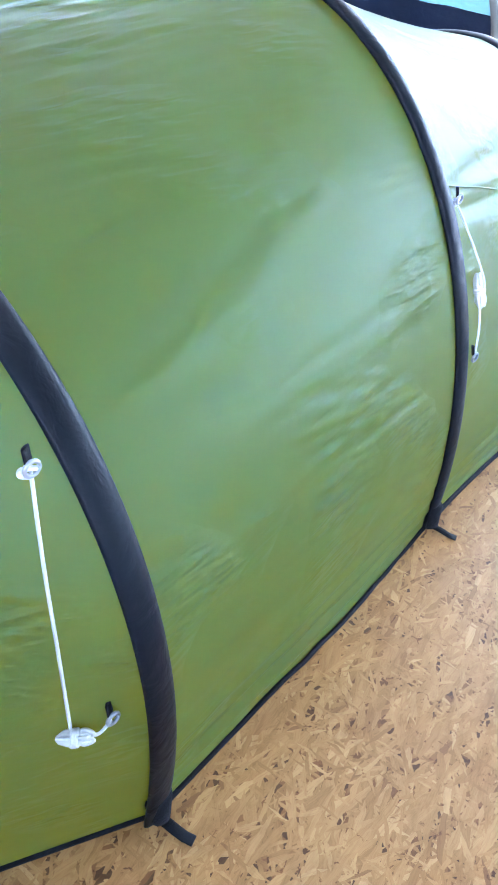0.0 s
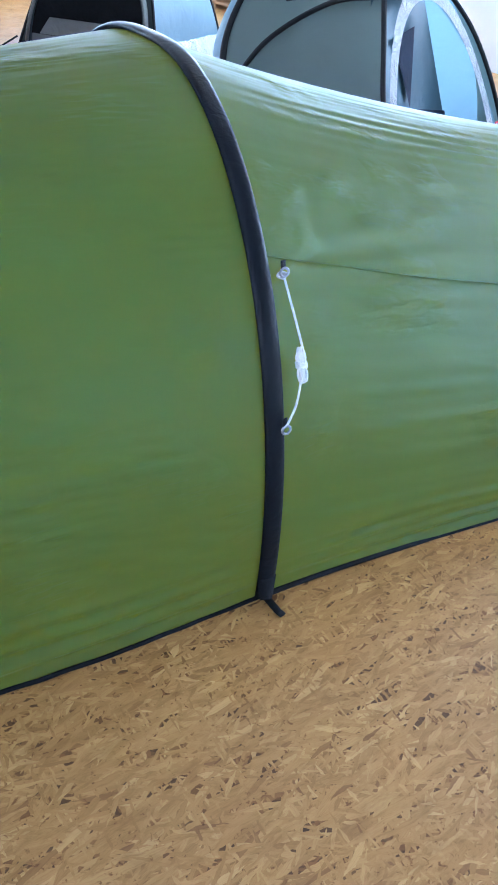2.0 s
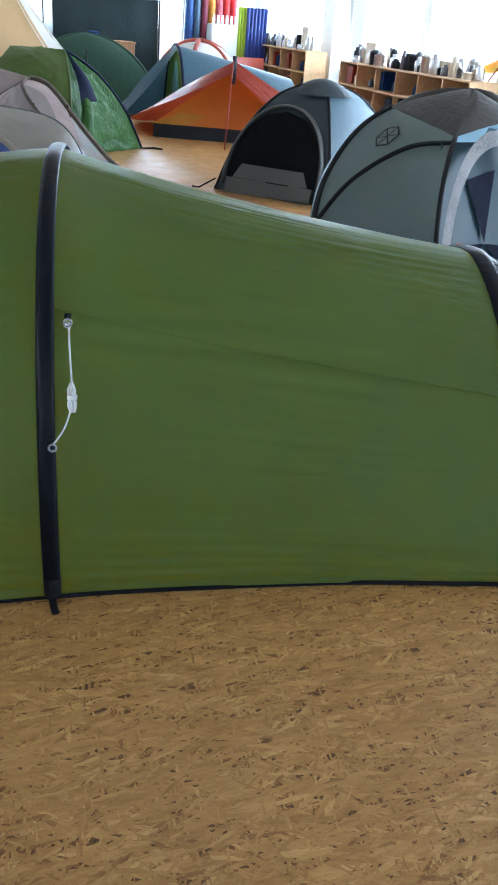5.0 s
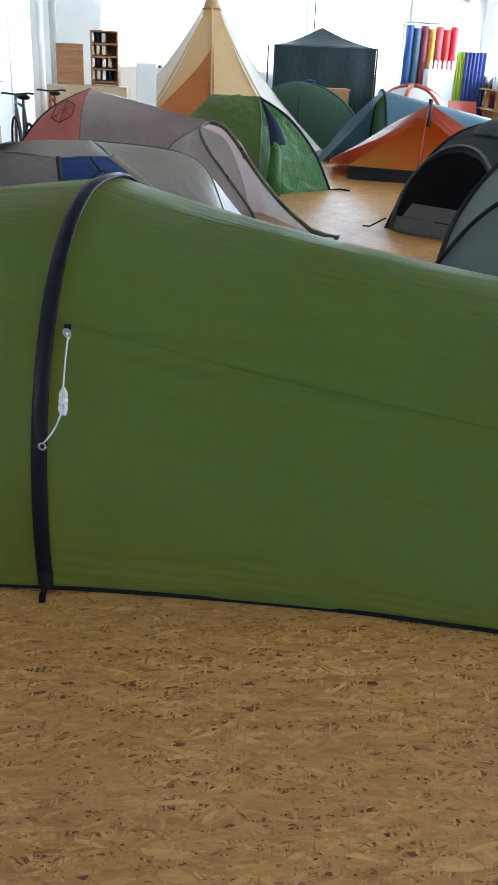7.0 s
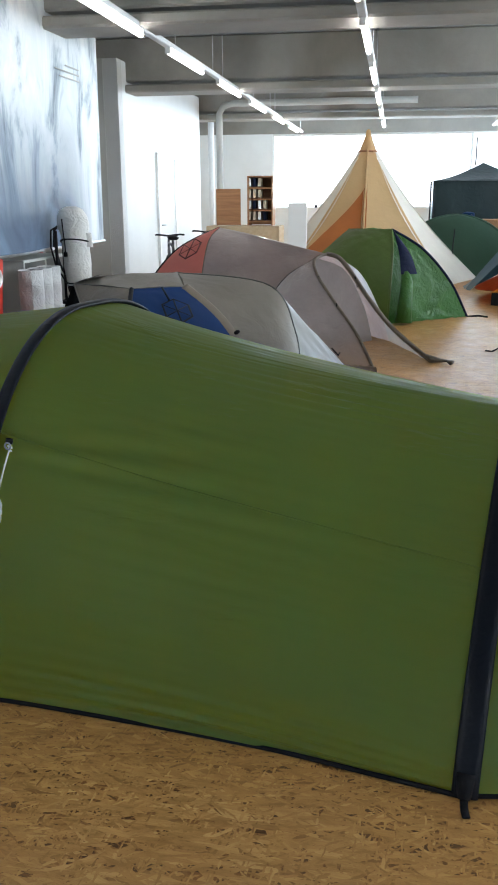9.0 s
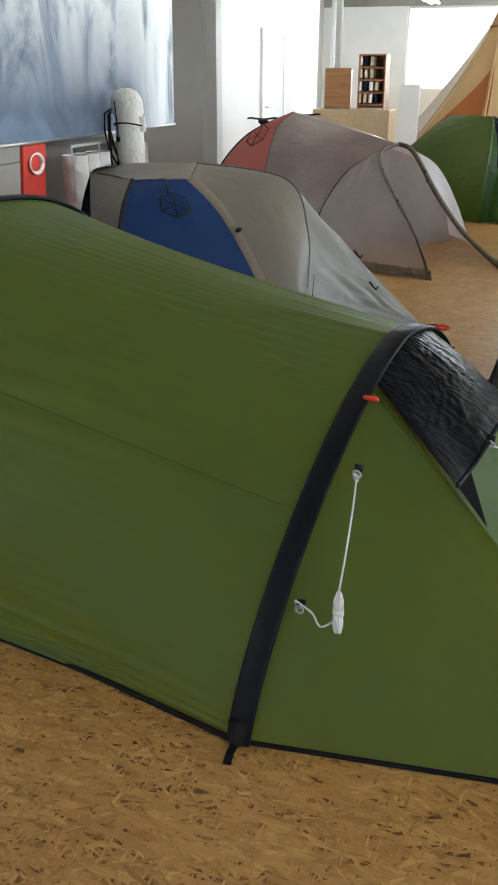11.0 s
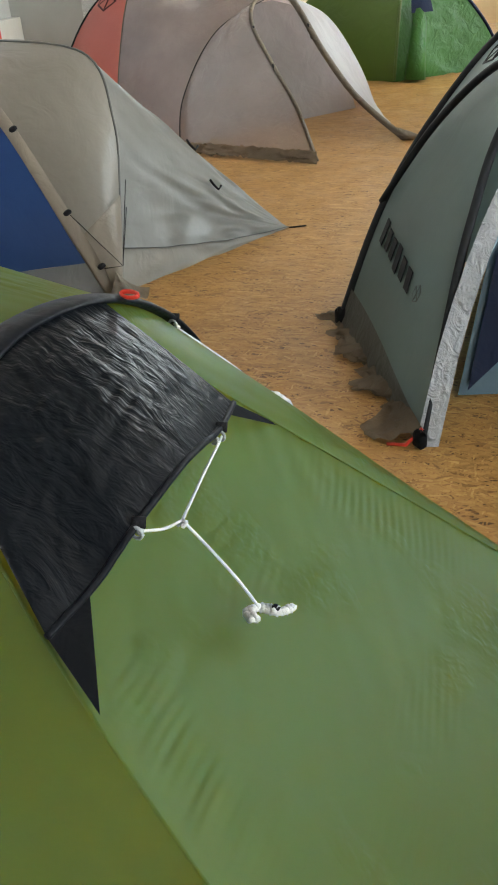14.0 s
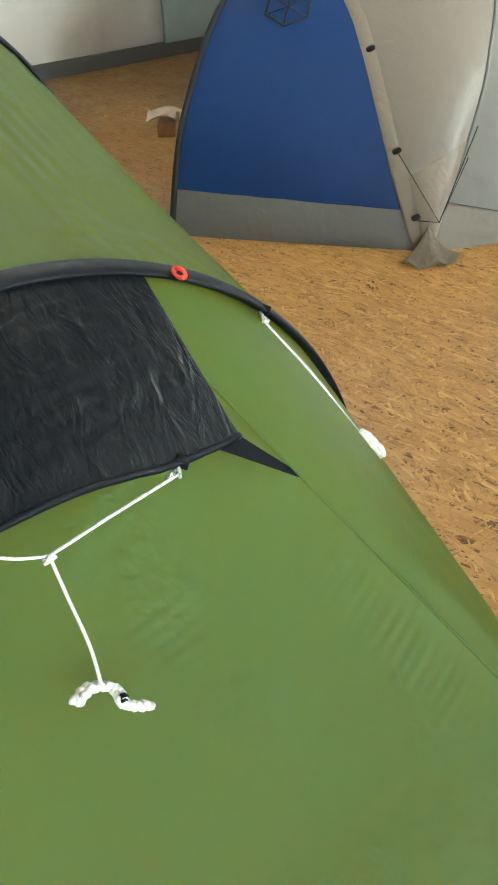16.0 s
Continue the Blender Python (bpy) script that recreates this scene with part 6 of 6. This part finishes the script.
for k in range(12):
    pot("bottle", hall(18.45 + 0.1 * (k % 2), 3.80 + 0.045 * k, 1.42), 0.022, 0.16, M_WHITEPLASTIC, "small white bottle on the stand", "bottle", 1)
chair = thing("folding_chair", hall_pose(16.4, 4.0), "red fabric camping chair", "chair")
part("back", Geo().grid(lambda i, j: Vector((0.18 * i + 0.05 * math.sin(math.pi * j), lerp(-0.26, 0.26, j), 0.42 + 0.5 * i)), 8, 10), M_BRICK, chair, world_pts=False)
part("seat", Geo().grid(lambda i, j: Vector((-0.42 + 0.42 * i, lerp(-0.26, 0.26, j), 0.42 - 0.04 * math.sin(math.pi * j))), 6, 10), M_BRICK, chair, world_pts=False)
for a, b in ((-0.4, -0.26), (-0.4, 0.26), (0.02, -0.26), (0.02, 0.26)):
    part("leg", Geo().tube([(a, b, 0), (a, b, 0.43)], 0.012, 6), M_DARKSTEEL, chair, world_pts=False)

# banner, shelf below it, rucksack
def banner_mat():
    m, nt, p, out = material("printed_banner")
    v = coords(nt, world_space=True)
    n1 = noise_tex(nt, v, 0.9, 6, 0.6, 1.2)
    sep = nt.nodes.new("ShaderNodeSeparateXYZ")
    nt.links.new(v, sep.inputs[0])
    tall = nt.nodes.new("ShaderNodeMapping")
    tall.inputs["Scale"].default_value = (1.6, 1.6, 0.55)
    nt.links.new(v, tall.inputs[0])
    n2 = noise_tex(nt, tall.outputs[0], 1.5, 5, 0.65, 0.8)
    c = ramp(nt, n2, [(0.32, (0.09, 0.12, 0.16)), (0.40, (0.30, 0.36, 0.42)), (0.48, (0.56, 0.61, 0.65)), (0.6, (0.68, 0.71, 0.73))])
    low = nt.nodes.new("ShaderNodeMapRange")
    low.inputs["From Min"].default_value, low.inputs["From Max"].default_value = 1.25, 2.3
    low.inputs["To Min"].default_value, low.inputs["To Max"].default_value = 1.0, 0.0
    nt.links.new(sep.outputs[2], low.inputs[0])
    along_wall = nt.nodes.new("ShaderNodeVectorMath")
    along_wall.operation = "DOT_PRODUCT"
    along_wall.inputs[1].default_value = HALL_S
    nt.links.new(v, along_wall.inputs[0])
    end = nt.nodes.new("ShaderNodeMapRange")
    end.inputs["From Min"].default_value, end.inputs["From Max"].default_value = 7.9 + HALL_O.dot(HALL_S), 8.6 + HALL_O.dot(HALL_S)
    end.inputs["To Min"].default_value, end.inputs["To Max"].default_value = 1.0, 0.0
    nt.links.new(along_wall.outputs["Value"], end.inputs[0])
    foot = nt.nodes.new("ShaderNodeMath")
    foot.operation = "MULTIPLY"
    nt.links.new(low.outputs[0], foot.inputs[0])
    nt.links.new(end.outputs[0], foot.inputs[1])
    c = mix(nt, foot.outputs[0], c, ramp(nt, n1, [(0.35, (0.015, 0.03, 0.07)), (0.7, (0.10, 0.16, 0.25))]))
    nt.links.new(c, p.inputs["Base Color"])
    p.inputs["Roughness"].default_value = 0.6
    return m


M_BANNER = banner_mat()
banner = solo("banner", Geo().grid(lambda i, j: hall(lerp(2.2, 8.9, j), -2.97 + 0.02 * math.sin(j * 30) * (1 - i) + 0.004, lerp(1.05, 3.3, i)), 20, 80), M_BANNER, "large printed banner of misty blue-grey mountains", "banner")
part("rod", Geo().tube([hall(2.2, -2.98, 1.04), hall(8.9, -2.98, 1.04)], 0.015, 8), M_STEEL, banner, "thin bottom rod")
for k, (z, w) in enumerate(((2.60, 0.35), (2.55, 0.6), (2.50, 0.5))):
    part("print_bar", Geo().box(hall(8.3 - w / 2, -2.945, z), (w, 0.004, 0.010), pose(0, 0, 0, 0, 0, HALL_YAW)), M_GREYWALL, banner, "faint line of print", smooth=False)
low_shelf = shelf_unit("metal_shelf", hall_pose(7.35, -3.2), 0.95, 0.40, 0.98, 2, M_GREYWALL, "grey metal shelf under the banner", 2)
M_FOIL = fabric("silver_foil", (0.5, 0.5, 0.5), (0.3, 0.3, 0.3), 0.1, 0.3, 0.9, 12.0)
for k in range(3):
    g = Geo().grid(lambda i, j: hall(6.72 + 0.19 * k, -2.88, 0) + Vector((0.1 * math.cos(j * math.tau), 0.1 * math.sin(j * math.tau), 0.92 * i)) * (1.0) + Vector((0.012 * math.sin(i * 30 + j * 12), 0, 0)), 24, 14)
    solo("foil_roll", g, M_FOIL, "tall silver wrapped roll standing by the shelf", "roll", "silver rolls by the shelf")

pk = hall(7.45, -2.73, 0.60)
M_PACK = fabric("white_pack_cloth", (0.62, 0.62, 0.60), (0.6, 0.6, 0.6), 0.1, 0.6, 0.9, 11.0)
pack = thing("rucksack", Matrix.Translation(pk), "tall white rucksack with black straps and base on a stand", "rucksack")
PACK_R = [(0.0, 0.075), (0.10, 0.105), (0.30, 0.118), (0.52, 0.122), (0.66, 0.132), (0.72, 0.128), (0.78, 0.095), (0.80, 0.04)]


def pack_skin(h, a, grow=0.0):
    """A point on the rucksack's skin: h its height, a the angle round it."""
    r = next(lerp(r0, r1, (h - h0) / (h1 - h0)) for (h0, r0), (h1, r1) in zip(PACK_R, PACK_R[1:]) if h <= h1) + grow
    r *= 1 + 0.03 * math.sin(3 * a + 9 * h) + 0.05 * noise.noise(Vector((math.cos(a) * 2, math.sin(a) * 2, h * 9)))
    return pk - HALL_Q * (0.06 * h) + HALL_S * (r * 0.85 * math.cos(a)) + HALL_Q * (r * math.sin(a)) + Vector((0, 0, h))


part("body", Geo().grid(lambda i, j: pack_skin(0.12 + 0.50 * i, j * math.tau), 30, 36), M_PACK, pack)
part("lid", Geo().grid(lambda i, j: pack_skin(0.60 + 0.1999 * i, j * math.tau, 0.010 * (1 - i)), 16, 36), M_PACK, pack, "white buckled lid")
part("base", Geo().grid(lambda i, j: pack_skin(0.13 * i, j * math.tau, 0.002), 8, 36), M_BLACK, pack, "black base")
for h, slope in ((0.16, 0.01), (0.50, -0.03)):
    part("strap", Geo().tube([pack_skin(h + slope * math.cos(k * math.tau / 24), k * math.tau / 24, 0.006) for k in range(25)], 0.013, 6, 0.4), M_BLACK, pack, "black strap")
part("lid_strap", Geo().tube([pack_skin(0.70 - 0.028 * k, 3.6, 0.012) for k in range(11)], 0.006, 6, 0.5), M_BLACK, pack, "thin black lid strap")
part("buckle", Geo().box(pack_skin(0.40, 3.6, 0.014), (0.03, 0.03, 0.045), pose(0, 0, 0, 0, 0, HALL_YAW), 0.006), M_BLACK, pack, "black buckle", smooth=False)
part("side_pocket", Geo().grid(lambda i, j: pack_skin(0.46 + 0.12 * i, 1.35 + 0.5 * j, 0.035 * math.sin(math.pi * j)), 8, 8), M_PACK, pack, "sagging white side pocket")
for k, a in enumerate((4.35, 5.0)):
    part("shoulder_strap", Geo().tube([pack_skin(0.64, a, 0.0), pack_skin(0.60, a, 0.075), pack_skin(0.46, a, 0.105), pack_skin(0.30, a, 0.07), pack_skin(0.14, a, 0.0)], 0.016, 8, 0.5), M_BLACK, pack, "black padded shoulder strap")
stand2 = thing("pack_stand", Matrix.Translation(hall(7.36, -2.90)), "black metal stand carrying the rucksack", "stand")
part("post", Geo().tube([hall(7.36, -2.90, 0), hall(7.36, -2.90, 1.20)], 0.014, 8), M_BLACK, stand2)
part("post", Geo().tube([hall(7.42, -2.86, 0), hall(7.42, -2.86, 1.16)], 0.012, 8), M_BLACK, stand2)
part("rest", Geo().box(hall(7.44, -2.78, 0.585), (0.20, 0.26, 0.025), pose(0, 0, 0, 0, 0, HALL_YAW), 0.005), M_BLACK, stand2, smooth=False)
part("foot", Geo().box(hall(7.40, -2.84, 0.2), (0.34, 0.40, 0.40), pose(0, 0, 0, 0, 0, HALL_YAW), 0.01), M_CHAR, stand2, "black box foot", smooth=False)

# radiator and small goods along the far parapet
radiator = thing("radiator", Matrix.Translation(hall(FAR - 0.06, 0.75, 0.3)), "white ribbed panel radiator below the far window", "radiator")
part("panel", Geo().box(hall(FAR - 0.05, 0.75, 0.62), (0.03, 0.95, 0.56), pose(0, 0, 0, 0, 0, HALL_YAW), 0.006), M_WHITEPLASTIC, radiator, smooth=False)
for k in range(16):
    part("rib", Geo().box(hall(FAR - 0.075, 0.32 + 0.058 * k, 0.62), (0.022, 0.03, 0.52), pose(0, 0, 0, 0, 0, HALL_YAW), 0.006), M_WHITEPLASTIC, radiator, smooth=False)
for k in range(9):
    pot("mug", hall(FAR - 0.015, (-1.9 if k < 4 else 0.6) + 0.13 * k, SILL + 0.03), 0.035 + 0.01 * (k % 3), 0.07 + 0.02 * (k % 2), rnd.choice((M_DARKSTEEL, M_CHAR, M_STEEL)), "dark camping mug on the window sill", "cookware", 1)

# red board below the banner, kite on the pine shelf
red_board = thing("board", Matrix.Translation(hall(6.38, -3.08)), "red board with a white ring leaning below the banner", "board")
LEAN = pose(0, 0, 0, 0, 0, HALL_YAW) @ pose(0, 0, 0, 5, 0, 0)
part("panel", Geo().box(hall(6.38, -3.08, 0.51), (0.32, 0.03, 1.02), LEAN, 0.006), M_RED, red_board, smooth=False)
part("ring", Geo().tube([hall(6.38 + 0.09 * math.cos(a), -3.02, 0.88 + 0.07 * math.sin(a)) for a in [k * math.tau / 20 for k in range(21)]], 0.018, 6, 0.4), M_WHITEPLASTIC, red_board, "white printed ring")
kite = thing("kite", Matrix.Translation(hall(10.0, 5.05, 1.06)), "orange and yellow cloth kite propped on the pine shelf", "kite")


def kite_wing(i, j):
    return hall(10.42 - 0.85 * j, 5.05 + 0.04 * math.sin(5 * j), 1.20 + 0.36 * j ** 1.4 + (i - 0.5) * 0.16 * math.sin(math.pi * min(1, 0.15 + 0.85 * j)))


part("wing", Geo().grid(lambda i, j: kite_wing(0.5 * i, j), 6, 24), M_YELLOW, kite, "amber half of the wing")
part("wing", Geo().grid(lambda i, j: kite_wing(0.5 + 0.5 * i, j), 6, 24), M_ORANGE, kite, "orange half of the wing")
part("spar", Geo().tube([hall(10.30, 5.06, 1.065), kite_wing(0.5, 0.35), kite_wing(0.5, 1.0)], 0.008, 6), M_BRICK, kite, "thin red spar")

# bicycles by the white wall
def bicycle(m, colour, label):
    b = thing("bicycle", m, label, "bicycle", "bicycles by the wall")
    for x in (-0.52, 0.52):
        w = part("wheel", Geo().tube([(x + 0.33 * math.cos(k * math.tau / 28), 0, 0.34 + 0.33 * math.sin(k * math.tau / 28)) for k in range(29)], 0.016, 6), M_BLACK, b, "black tyre", world_pts=False)
        sp = Geo()
        for k in range(10):
            a = k * math.tau / 10
            sp.tube([(x, 0, 0.34), (x + 0.32 * math.cos(a), 0, 0.34 + 0.32 * math.sin(a))], 0.0025, 4)
        part("spokes", sp, M_STEEL, w, world_pts=False)
    fr = Geo()
    for a, c in (((-0.52, 0, 0.34), (-0.18, 0, 0.86)), ((-0.52, 0, 0.34), (-0.08, 0, 0.30)), ((-0.08, 0, 0.30), (-0.18, 0, 0.92)), ((-0.08, 0, 0.30), (0.36, 0, 0.80)), ((-0.18, 0, 0.84), (0.36, 0, 0.86)), ((0.36, 0, 0.95), (0.52, 0, 0.34))):
        fr.tube([a, c], 0.018, 7)
    part("frame", fr, colour, b, world_pts=False)
    part("saddle", Geo().box((-0.2, 0, 0.95), (0.25, 0.13, 0.05), None, 0.02), M_BLACK, b, world_pts=False)
    part("handlebar", Geo().tube([(0.20, -0.19, 0.97), (0.33, -0.16, 0.97), (0.36, 0.0, 0.95), (0.33, 0.16, 0.97), (0.20, 0.19, 0.97)], 0.013, 7), M_BLACK, b, world_pts=False)


bicycle(hall_pose(11.6, -2.95, 0, 20), M_DARKSTEEL, "dark city bicycle parked by the white wall")
bicycle(hall_pose(12.9, -2.75, 0, 15), M_BRICK, "red bicycle parked by the white wall")
extinguisher = thing("fire_extinguisher", Matrix.Translation(hall(11.05, -4.6, 0.0)), "red fire extinguisher by the grey wall", "extinguisher")
part("body", Geo().lathe([(0.06, 0.3), (0.075, 0.32), (0.075, 0.72), (0.04, 0.80), (0.025, 0.84)], 14, hall(11.05, -4.6)), M_RED, extinguisher)
part("bracket", Geo().box(hall(11.05, -4.69, 0.5), (0.1, 0.05, 0.3), pose(0, 0, 0, 0, 0, HALL_YAW), 0.005), M_BLACK, extinguisher, smooth=False)
slab("green_panel", 6.75, 7.55, LEFT + 0.165, LEFT + 0.20, 0.11, 0.95, M_GREENPANEL, "grey-green painted metal panel against the plinth", "panel", chamfer=0.004)
scrap = solo("cardboard_scrap", Geo().grid(lambda i, j: Vector((-2.97 + 0.13 * (i - 0.5) + 0.012 * math.sin(9 * j), 1.64 + 0.20 * (j - 0.5), 0.086 + 0.05 * abs(math.sin(3.2 * i + 2.2 * j)) + 0.012 * math.sin(11 * i))), 12, 12), M_CARD, "crumpled piece of brown cardboard on a wooden block", "cardboard")
block = solo("wood_block", Geo().box(Vector((-2.97, 1.64, 0.04)), (0.16, 0.10, 0.08), pose(0, 0, 0, 0, 0, 25), 0.006), M_WOODRED, "small brown wooden block lying on the floor", "block", smooth=False)


# pale blue tent beyond the big dome
sky_tent = thing("dome_tent", Matrix.Translation((0.75, 7.3, 0)), "pale blue tent with a dark lower band beyond the dome", "tent")
r1, r2, r3 = V3(-0.15, 6.9, 0), V3(1.3, 6.5, 0), V3(0.8, 8.6, 0)
ra = V3(0.55, 7.2, 1.15)
rh = [bow([k, lerp(k, ra, 0.15) + V3(0, 0, 0.35), lerp(k, ra, 0.5) + V3(0, 0, 0.42), ra]) for k in (r1, r2, r3)]
for a, b in ((0, 1), (1, 2), (2, 0)):
    part("fly_panel", Geo().grid(patch(seg(rh[a], 0.3, 1), seg(rh[b], 0.3, 1), puff=0.05, crease=0.02), 20, 20), M_SKYFLY, sky_tent, "pale blue fly")
    part("lower_band", Geo().grid(patch(seg(rh[a], 0.0, 0.3), seg(rh[b], 0.0, 0.3), puff=0.03, crease=0.02), 20, 8), M_NAVY, sky_tent, "dark lower band")
for h in rh:
    part("pole_sleeve", pole_tube(h, 0.03), M_PALE, sky_tent, "white pole sleeve")

# bright hazy distance outside the windows
sheet = Geo().grid(lambda i, j: hall(8 + 90 * math.cos(-2.6 + 5.2 * j), 90 * math.sin(-2.6 + 5.2 * j), -0.3 + 34 * i), 4, 60)
solo("backdrop", sheet, M_HAZE, "bright white hazy sky outside the windows", "backdrop", kind="structure")
